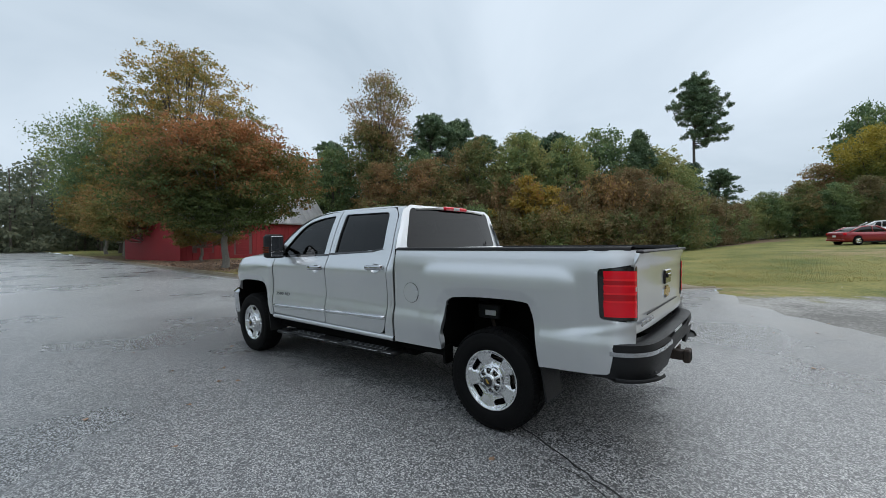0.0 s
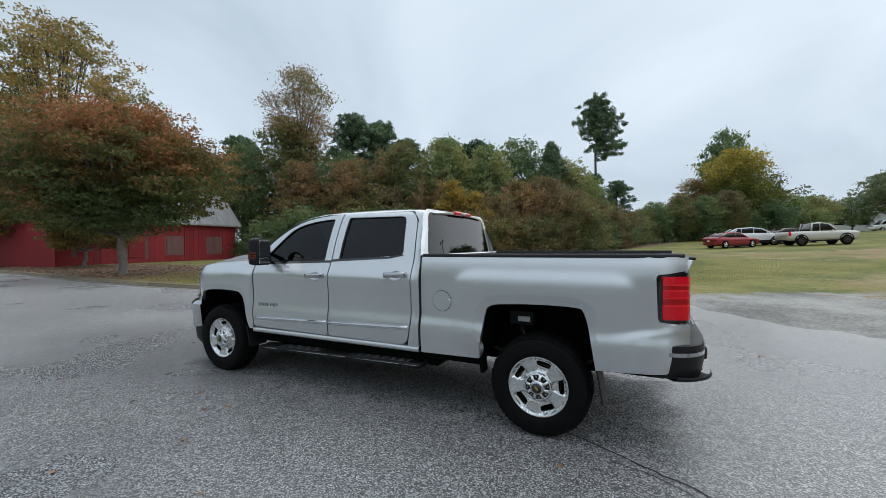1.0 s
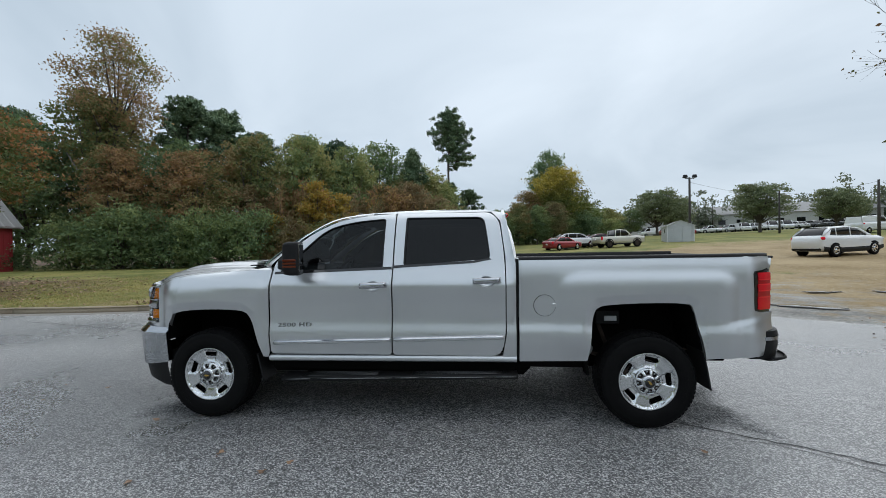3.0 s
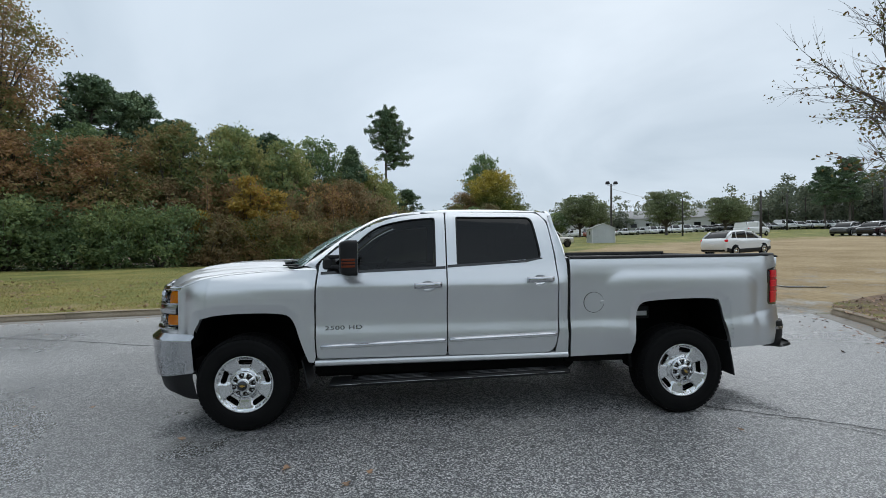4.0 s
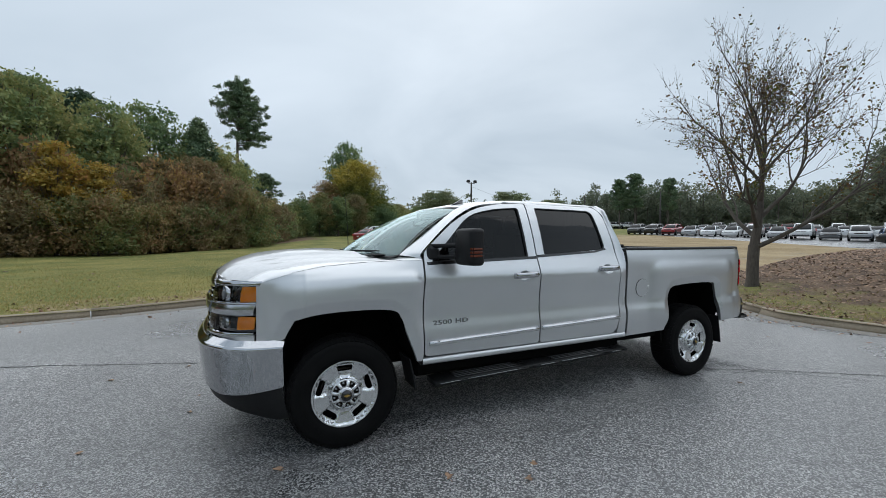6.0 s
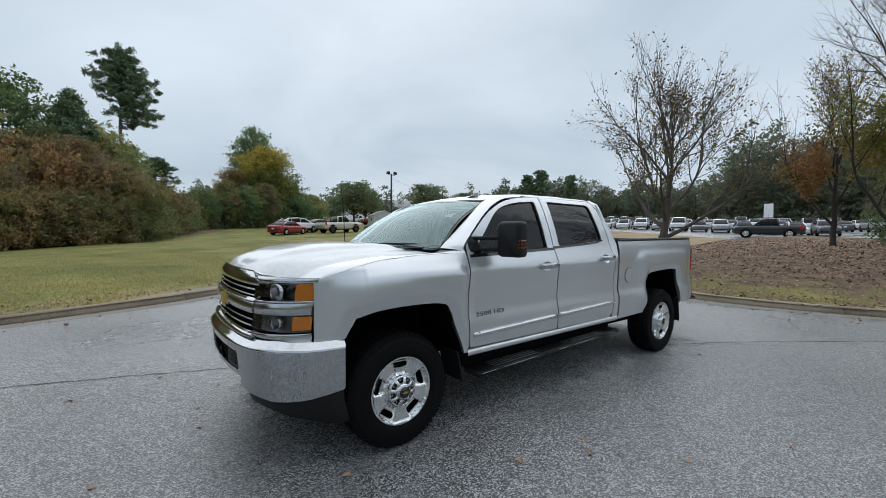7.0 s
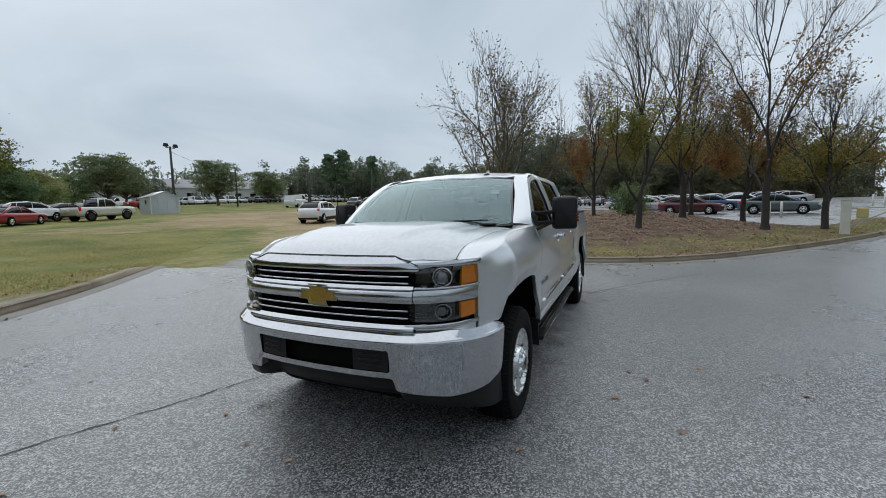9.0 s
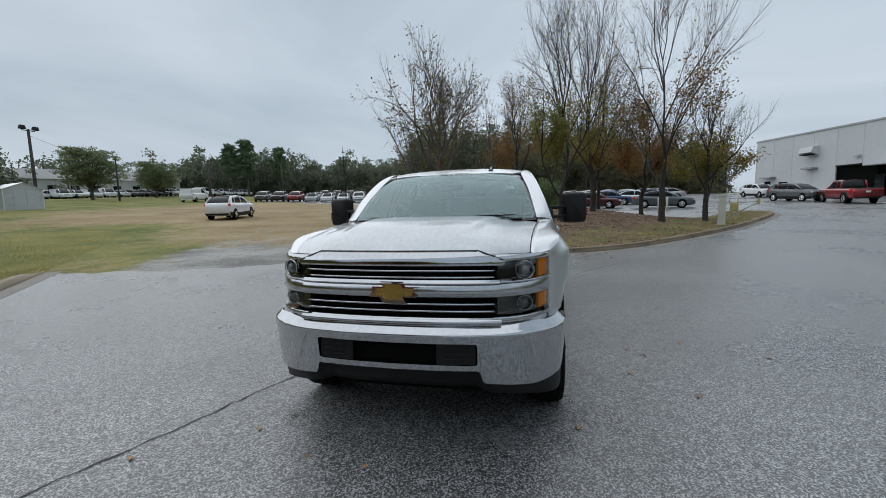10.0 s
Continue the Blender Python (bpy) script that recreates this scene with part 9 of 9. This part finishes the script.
# ---- white building ----
clad = material("white_cladding", (0.52, 0.54, 0.545), (0.60, 0.61, 0.615), rough=0.6, scale=0.15, fine=3, bump=0.05, per_object=0.1)
clad_grey = material("grey_cladding", (0.33, 0.35, 0.355), (0.40, 0.41, 0.415), rough=0.6, scale=0.2, fine=3)
P1, P2 = Vector((64.3, -33.4, 0)), Vector((47.6, -37.4, 0))
along = (P2 - P1).normalized()
turn_b = math.degrees(math.atan2(along.y, along.x))
bz = 1.2
bldg = thing("warehouse", pose(P1.x, P1.y, bz, 0, 0, turn_b), "large white metal-clad building with loading doors", "building")
# building axes: +x along the front, -y behind it (front faces +y... turned to the yard)
front_s = 1 if (Matrix.Rotation(radians(turn_b), 3, "Z") @ Vector((0, 1, 0))).dot(Vector((0, 10, 0)) - P1) > 0 else -1
L_, H_ = 42.0, 8.1
door_x0, door_x1 = 12.2, 15.6
for k in range(14):
    x0, x1 = k * 3.0, k * 3.0 + 2.985
    if x1 > door_x0 and x0 < door_x1:
        lo = 3.6
    else:
        lo = 0.0
    part("cladding_panel", Geo().box(((x0 + x1) / 2, 0, (lo + H_) / 2), (x1 - x0, 0.18, H_ - lo), 0.012), clad, bldg)
# a solid black box paints in the doorway's inner darkness
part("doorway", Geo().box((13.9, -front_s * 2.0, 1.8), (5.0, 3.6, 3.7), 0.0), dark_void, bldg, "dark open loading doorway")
part("side_wall", Geo().box((-0.06, -front_s * 14, H_ / 2), (0.18, 28, H_), 0.01), clad_grey, bldg)
part("end_wall", Geo().loft([[(0, front_s * 0.0, 0), (0, 0, H_)], [(-9.0, -front_s * 7.0, 0), (-9.0, -front_s * 7.0, H_)]], closed=False), clad_grey, bldg)
part("roof", Geo().box((21, -front_s * 14, H_ + 0.06), (42.3, 28.4, 0.12), 0.02), clad_grey, bldg)
part("parapet", Geo().box((21, front_s * 0.06, H_ + 0.10), (42.4, 0.14, 0.26), 0.02), clad_grey, bldg)
for x, y, w in ((6.0, 4, 1.4), (8.0, 5, 1.0), (16, 6, 1.6), (19.0, 5, 1.0)):
    part("roof_unit", Geo().box((x, -front_s * y, H_ + 0.45), (w, 1.2, 0.7), 0.05), clad_grey, bldg)
lou = Geo()
lou.loft([[(8.0, 0, 5.2), (8.0, 0, 6.4), (8.0, front_s * 0.9, 6.3), (8.0, front_s * 1.2, 5.6)], [(9.8, 0, 5.2), (9.8, 0, 6.4), (9.8, front_s * 0.9, 6.3), (9.8, front_s * 1.2, 5.6)]], smooth=False)
hood_v = part("vent_hood", lou, clad, bldg, "projecting white vent hood")
part("vent_louvre", Geo().box((8.9, front_s * 0.62, 5.35), (1.6, 1.0, 0.08), 0.0, mx=Matrix.Identity(4)), dark_void, hood_v)
for x, z, w in ((9.0, 3.7, 1.6), (2.6, 2.9, 2.0)):
    part("canopy", Geo().box((x, front_s * 0.5, z), (w, 0.9, 0.25), 0.04), clad_grey, bldg)
part("canopy", Geo().box((17.6, front_s * 0.7, 3.5), (3.0, 1.2, 0.3), 0.04), clad, bldg)
for x, w in ((2.2, 1.0), (4.8, 1.4), (16.9, 0.9), (18.4, 0.9)):
    part("door" if w < 1.2 else "window", Geo().box((x, front_s * 0.10, 1.25 if w < 1.2 else 1.6), (w, 0.06, 2.3 if w < 1.2 else 1.2), 0.01), car_glass, bldg)
part("door_track", Geo().box((13.9, front_s * 0.12, 3.66), (3.8, 0.1, 0.14), 0.01), black_plastic, bldg)
lampb = Geo().box((14.6, front_s * 0.3, 4.6), (0.5, 0.5, 0.3), 0.06)
part("wall_lamp", lampb, white_lens, bldg)

# white guard post and sign by the lots
sg = thing("lot_sign", pose(77.0, 16.4, ground_z(77, 16.4), 0, 0, 70), "white upright sign board on a post", "sign")
part("post", Geo().tube([(0, 0, -0.1), (0, 0, 2.2)], 0.08, 8), steel_dark, sg)
part("board", Geo().box((0, 0, 2.9), (1.4, 0.12, 2.2), 0.02), paper, sg)
part("board_band", Geo().box((0, -0.07, 3.4), (1.2, 0.02, 0.5), 0.0), clad_grey, sg)
for x, y in ((26.5, -9.6), (28.0, -10.6), (40, -20.5), (43, -21.0)):
    bo = thing("bollard", pose(x, y, ground_z(x, y)), "short cream steel bollard at the lot edge", "bollard", "bollards")
    part("post", Geo().tube([(0, 0, -0.1), (0, 0, 1.0)], 0.07, 8), cream, bo)
    part("cap", Geo().lathe([(0.07, 1.0), (0.05, 1.05), (0.0, 1.06)], 8), cream, bo)

# far buildings beyond the field
far_wall = material("far_wall", (0.50, 0.50, 0.48), (0.62, 0.62, 0.60), rough=0.8)
far_roof = material("far_roof", (0.28, 0.28, 0.28), (0.38, 0.37, 0.36), rough=0.8)


def far_house(x, y, w, d, h, turn, label):
    z = ground_z(x, y)
    b = thing("building", pose(x, y, z - 0.3, 0, 0, turn), label, "building", "far buildings")
    part("wall", Geo().box((0, 0, h / 2), (w, d, h), 0.02), far_wall, b)
    part("roof", Geo().prism([(-d / 2 - 0.5, h), (d / 2 + 0.5, h), (0, h + d * 0.18)], -w / 2 - 0.4, w / 2 + 0.4, axis=0), far_roof, b)
    for k in range(int(w / 4)):
        for s in (-1, 1):
            part("window", Geo().box((-w / 2 + 2 + 4 * k, s * (d / 2 + 0.03), h * 0.55), (1.6, 0.06, 1.2), 0.0), car_glass, b)
    return b


far_house(42, 112, 22, 12, 4.0, 5, "low pale building far beyond the field")
far_house(78, 112, 40, 16, 4.5, -30, "long low pale building far beyond the field")
far_house(112, 96, 36, 14, 4.5, -50, "long low pale building behind the parked cars")

# oaks on the far lawn and behind
oak_f = settle(broadleaf("oak_tree", "round green oak on the far lawn", 101, 9.0, 5.2, 2.0, 13000, 0.16, leaf_lawn_hazed, bark, blobs=26, group="far oaks", trunk_r=0.25, shell=0.2, clump=0.36, low=0.5, flat=0.55, per=30), 50.5, 72.5, 1.0, 0)
for x, y, s in ((66, 76, 0.85), (39, 87, 1.1), (43.5, 90, 0.95), (77, 86, 0.75), (28, 84, 0.6)):
    plant(oak_f, x, y, s, rw.uniform(0, 360), 1.0)
for x, y, s in ((91, 78, 0.95), (93.5, 75, 1.05), (99, 69, 0.95)):
    plant(wood_p, x, y, s, rw.uniform(0, 360), 0.95)


# ---- woods round the horizon ----
def far_woods(name, label, seed, arc, count, mats, size, leaves):
    """A belt of distant trees as leaf masses: (angle from, angle to, radius from, radius to, height from, height to)."""
    rng = np.random.default_rng(seed)
    a0, a1, r0, r1, h0, h1 = arc
    blobs, g = [], Geo()
    for i in range(count):
        a = radians(a0 + (a1 - a0) * (i + rng.random()) / count)
        r = rng.uniform(r0, r1)
        x, y = r * math.cos(a), r * math.sin(a)
        z = ground_z(x, y)
        h = rng.uniform(h0, h1) * (0.85 + 0.3 * rng.random())
        w = h * rng.uniform(0.20, 0.30)
        g.tube([(x, y, z - 0.3), (x, y, z + h * 0.8)], [0.22, 0.08], 5, cap=False)
        for k in range(6):
            u = rng.normal(size=2) * w * 0.45
            blobs.append((x + u[0], y + u[1], z + h * (0.10 + 0.16 * k), w * 0.75 * (1 - 0.10 * k), w * 0.75 * (1 - 0.10 * k), h * 0.14))
    pts = crown_points(rng, blobs, leaves, 0.5, 1.0, size * 1.6)
    me = leaf_mesh(name, pts, 0.6, size, mats, rng)
    ob = part(name, me, None)
    tagged(ob, label, "woods", kind="stuff")
    tr = solo(name + "_trunks", g, bark, "dark trunks of the distant woods", "woods", kind="stuff", fix=False)
    return ob


far_woods("far_pine_woods", "dark pine woods on the low hill behind the lots", 201, (15, 46, 125, 165, 9, 13.5), 190, leaf_far_hazed, 0.38, 120000)
far_woods("far_hill_woods", "dark wooded hill rising behind the car lots", 206, (-12, 17, 125, 165, 17, 25), 230, leaf_far_hazed, 0.40, 170000)
far_woods("far_mixed_woods", "mixed autumn woods behind the white building", 202, (-24, 4, 92, 112, 9, 14), 90, leaf_far_mixed_hazed, 0.22, 130000)
far_woods("far_field_woods", "hazy woods beyond the field", 203, (44, 92, 125, 170, 8, 12), 120, leaf_far_hazed, 0.40, 36000)
far_woods("far_road_woods", "dark woods beyond the end of the road", 204, (150, 192, 95, 140, 13, 18), 190, leaf_far_hazed, 0.36, 120000)
far_woods("rear_woods", "dark trees across the yard behind the camera", 205, (192, 312, 36, 52, 9, 13), 100, leaf_green, 0.36, 30000)


# ---- grass, fallen leaves, stones ----
dry_leaf = ramp_material("fallen_leaves", [(0.135, 0.089, 0.065), (0.297, 0.196, 0.135), (0.459, 0.297, 0.189), (0.243, 0.155, 0.121)], scale=3.0, per_object=0.4)
blade_mat = ramp_material("grass_blades", [(0.22, 0.22, 0.07), (0.32, 0.29, 0.10), (0.46, 0.38, 0.16), (0.50, 0.42, 0.20)], scale=0.8, per_object=0.0, translucent=0.5)


def inside(x, y, ring):
    c = False
    n_ = len(ring)
    for i in range(n_):
        (ax, ay), (bx, by) = ring[i], ring[(i + 1) % n_]
        if (ay > y) != (by > y) and x < (bx - ax) * (y - ay) / (by - ay) + ax:
            c = not c
    return c


ISLE_RING = KR[:-1] + ISLE_BACK + ISLE_NORTH
rng = np.random.default_rng(301)

# leaf litter on the island's mulch and under the maples, past counting
pts = []
while len(pts) < 15000:
    x, y = rng.uniform(7.5, 27), rng.uniform(-13.5, 5.5)
    if not inside(x, y, ISLE_RING):
        continue
    if rng.random() > isle_cover(x, y)[2] ** 2.2 + 0.04:
        continue
    pts.append((x, y, isle_height(x, y) + rng.uniform(0.008, 0.03)))
ob = part("leaf_litter", leaf_mesh("leaf_litter", pts, 3.5, 0.055, dry_leaf, rng, 1.0, 0.35), None)
tagged(ob, "brown fallen leaves covering the island", "leaves", kind="stuff")
pts = []
while len(pts) < 6500:
    x, y = rng.normal(-23, 5.0), 4.9 + abs(rng.normal(0, 4.0))
    d, s = kerb_dist(x, y, KL)
    if s < 0 or d < 0.2:
        continue
    pts.append((x, y, verge_z(x, y) + rng.uniform(0.005, 0.03)))
ob = part("verge_litter", leaf_mesh("verge_litter", pts, 2.5, 0.06, dry_leaf, rng, 1.0, 0.35), None)
tagged(ob, "fallen maple leaves on the verge", "leaves", kind="stuff")
pts = []
while len(pts) < 1700:
    q = rng.random()
    if q < 0.35:
        k = rng.integers(len(KL) // 2, len(KL) - 1)
        x, y = KL[k][0] + rng.normal(0, 0.5), KL[k][1] + rng.normal(0.35, 0.55)
        z = verge_z(x, y) + 0.02 if kerb_dist(x, y, KL)[1] > 0 and kerb_dist(x, y, KL)[0] > 0.2 else 0.015
    else:
        k = rng.integers(0, len(KR) - 6)
        x, y = KR[k][0] + rng.normal(0.3, 0.5), KR[k][1] + rng.normal(0.2, 0.5)
        z = isle_height(x, y) + 0.02 if inside(x, y, ISLE_RING) else ground_z(x, y) + 0.015
    pts.append((x, y, z))
ob = part("kerb_litter", leaf_mesh("kerb_litter", pts, 2.2, 0.04, dry_leaf, rng, 1.0, 0.3), None)
tagged(ob, "dry leaves gathered along the kerbs", "leaves", kind="stuff")

# single leaves lying on the asphalt
leaf_shapes = []
for k in range(4):
    g = Geo()
    n_ = 10
    ring = []
    for i in range(n_):
        a = 2 * math.pi * i / n_
        r = 0.034 * (1 + 0.35 * math.cos(3 * a + k)) * (1.0 if i % 2 else 0.75)
        ring.append((r * 1.25 * math.cos(a), r * math.sin(a), 0.006 + 0.012 * abs(math.sin(a + k))))
    g.add(ring + [(0, 0, 0.004)], [(i, (i + 1) % n_, n_) for i in range(n_)], smooth=False)
    g.tube([(0.03, 0, 0.006), (0.075, 0.008, 0.004)], 0.0015, 3)
    leaf_shapes.append(g.mesh("fallen_leaf", [dry_leaf]))
rl = random.Random(5)
spots = [(-3.0, 0.609), (-3.21, 1.68), (-1.785, -1.997), (-2.39, -1.05), (-3.03, 0.21), (-1.41, -1.58), (-0.96, -1.81), (2.19, -1.33), (-0.82, -1.68)]
while len(spots) < 80:
    x, y = rl.uniform(-9, 8), rl.uniform(-7, 7)
    if math.hypot(x / 3.4, y / 1.3) < 1 or kerb_dist(x, y, KL)[1] > 0 or inside(x, y, ISLE_RING):
        continue
    spots.append((x, y))
for k, (x, y) in enumerate(spots):
    ob = new("fallen_leaf", leaf_shapes[k % 4])
    sc = rl.uniform(0.35, 0.85)
    ob.matrix_basis = pose(x, y, ground_z(x, y) + 0.004, rl.uniform(-8, 8), rl.uniform(-8, 8), rl.uniform(0, 360)) @ Matrix.Diagonal((sc, sc, sc, 1))
    tagged(ob, "single dry leaf lying on the asphalt", "leaf", "leaves on the asphalt")


# turf blades, thickest by the kerb where the camera passes
def blades(name, label, n, place, height, seed):
    g_ = np.random.default_rng(seed)
    P = []
    while len(P) < n:
        q = place(g_)
        if q is not None:
            P.append(q)
    P = np.array(P)
    a = g_.uniform(0, 2 * math.pi, n)
    h = height * g_.uniform(0.5, 1.4, n)
    w = 0.006 + 0.006 * g_.random(n)
    side = np.stack([np.cos(a), np.sin(a), np.zeros(n)], 1) * w[:, None]
    lean_ = np.stack([g_.normal(0, 0.5, n) * h, g_.normal(0, 0.5, n) * h, h], 1)
    V = np.stack([P - side, P + side, P + lean_], 1).reshape(-1, 3)
    F = np.arange(n * 3, dtype=np.int32)
    me = bpy.data.meshes.new(name)
    me.vertices.add(n * 3)
    me.vertices.foreach_set("co", V.ravel())
    me.loops.add(n * 3)
    me.loops.foreach_set("vertex_index", F)
    me.polygons.add(n)
    me.polygons.foreach_set("loop_start", np.arange(0, n * 3, 3, dtype=np.int32))
    me.materials.append(blade_mat)
    me.update(calc_edges=True)
    ob = part(name, me, None)
    return tagged(ob, label, "grass", kind="stuff")


def verge_spot(g_):
    x, y = g_.uniform(-18, 14), g_.uniform(4.5, 30)
    d, s = kerb_dist(x, y, KL)
    if s < 0 or d < 0.19 or g_.random() > math.exp(-d / 7.0):
        return None
    c = ground_cover(x, y)
    if c[0] > 0.35 or g_.random() < 0.45 * c[1] + 0.5 * noise.noise((x * 0.9, y * 0.9, 5)):
        return None
    return (x, y, verge_z(x, y) - 0.004)


def isle_spot(g_):
    x, y = g_.uniform(6.8, 24), g_.uniform(-15, 7)
    if not inside(x, y, ISLE_RING):
        return None
    d, s = kerb_dist(x, y, KR)
    if d < 0.19 or g_.random() > math.exp(-max(0, d - 1.0) / 1.0):
        return None
    return (x, y, isle_height(x, y))


blades("verge_grass", "short tan and green grass blades on the verge", 75000, verge_spot, 0.04, 401)
blades("island_grass", "short dry grass blades along the island kerb", 8000, isle_spot, 0.04, 402)

# loose stones on the gravel drive
grey_stone = material("gravel_stone", (0.26, 0.24, 0.22), (0.52, 0.49, 0.45), rough=0.85, per_island=0.8)
g = Geo()
rs = random.Random(15)
for k in range(900):
    t = rs.random()
    x = 3.0 + 14 * t + rs.gauss(0, 1.6)
    y = 9.5 + 1.5 * t * 3 + rs.gauss(0, 2.2) - 3.2 * (1 - t) * rs.random()
    if kerb_dist(x, y, KL)[1] > 0 and x < 2.6 or inside(x, y, ISLE_RING):
        continue
    r = rs.uniform(0.006, 0.018)
    z = max(verge_z(x, y), ground_z(x, y) + 0.003)
    a = rs.uniform(0, 6.28)
    ring = [(x + r * math.cos(a + q) * rs.uniform(0.7, 1.2), y + r * math.sin(a + q) * rs.uniform(0.7, 1.2), z) for q in (0, 1.57, 3.14, 4.71)]
    g.add(ring + [(x, y, z + r * rs.uniform(0.5, 0.9))], [(0, 1, 4), (1, 2, 4), (2, 3, 4), (3, 0, 4)])
ob = solo("gravel", g, grey_stone, "loose stones scattered over the gravel drive", "gravel", kind="stuff", fix=False)

# rain puddles in the hollows of the drive
water = material("rain_water", (0.045, 0.045, 0.043), (0.07, 0.068, 0.064), rough=0.03, rough_var=0.01, spec=0.5, scale=2)
rp = random.Random(21)
for cx, cy, a, b, tn in ((8.3, 5.9, 0.75, 0.28, -35), (10.6, 8.4, 0.5, 0.22, 10), (12.5, 8.0, 0.7, 0.25, -20)):
    g = Geo()
    z = max(verge_z(cx + 0.5 * math.cos(q), cy + 0.5 * math.sin(q)) for q in (0, 1.6, 3.1, 4.7)) + 0.012
    ring = [(a * math.cos(q) * k, b * math.sin(q) * k) for q, k in ((2 * math.pi * i / 22, rp.uniform(0.72, 1.15)) for i in range(22))]
    ring = [(p.x, p.y) for p in spline([(*q, 0) for q in ring], 3, closed=True)]
    g.loft([[(p[0] * 1.03, p[1] * 1.05, -0.012) for p in ring], [(p[0], p[1], 0.0) for p in ring]])
    solo("puddle", g, water, "shallow rain puddle on the gravel drive", "puddle", "puddles", m=pose(cx, cy, z, 0, 0, tn))
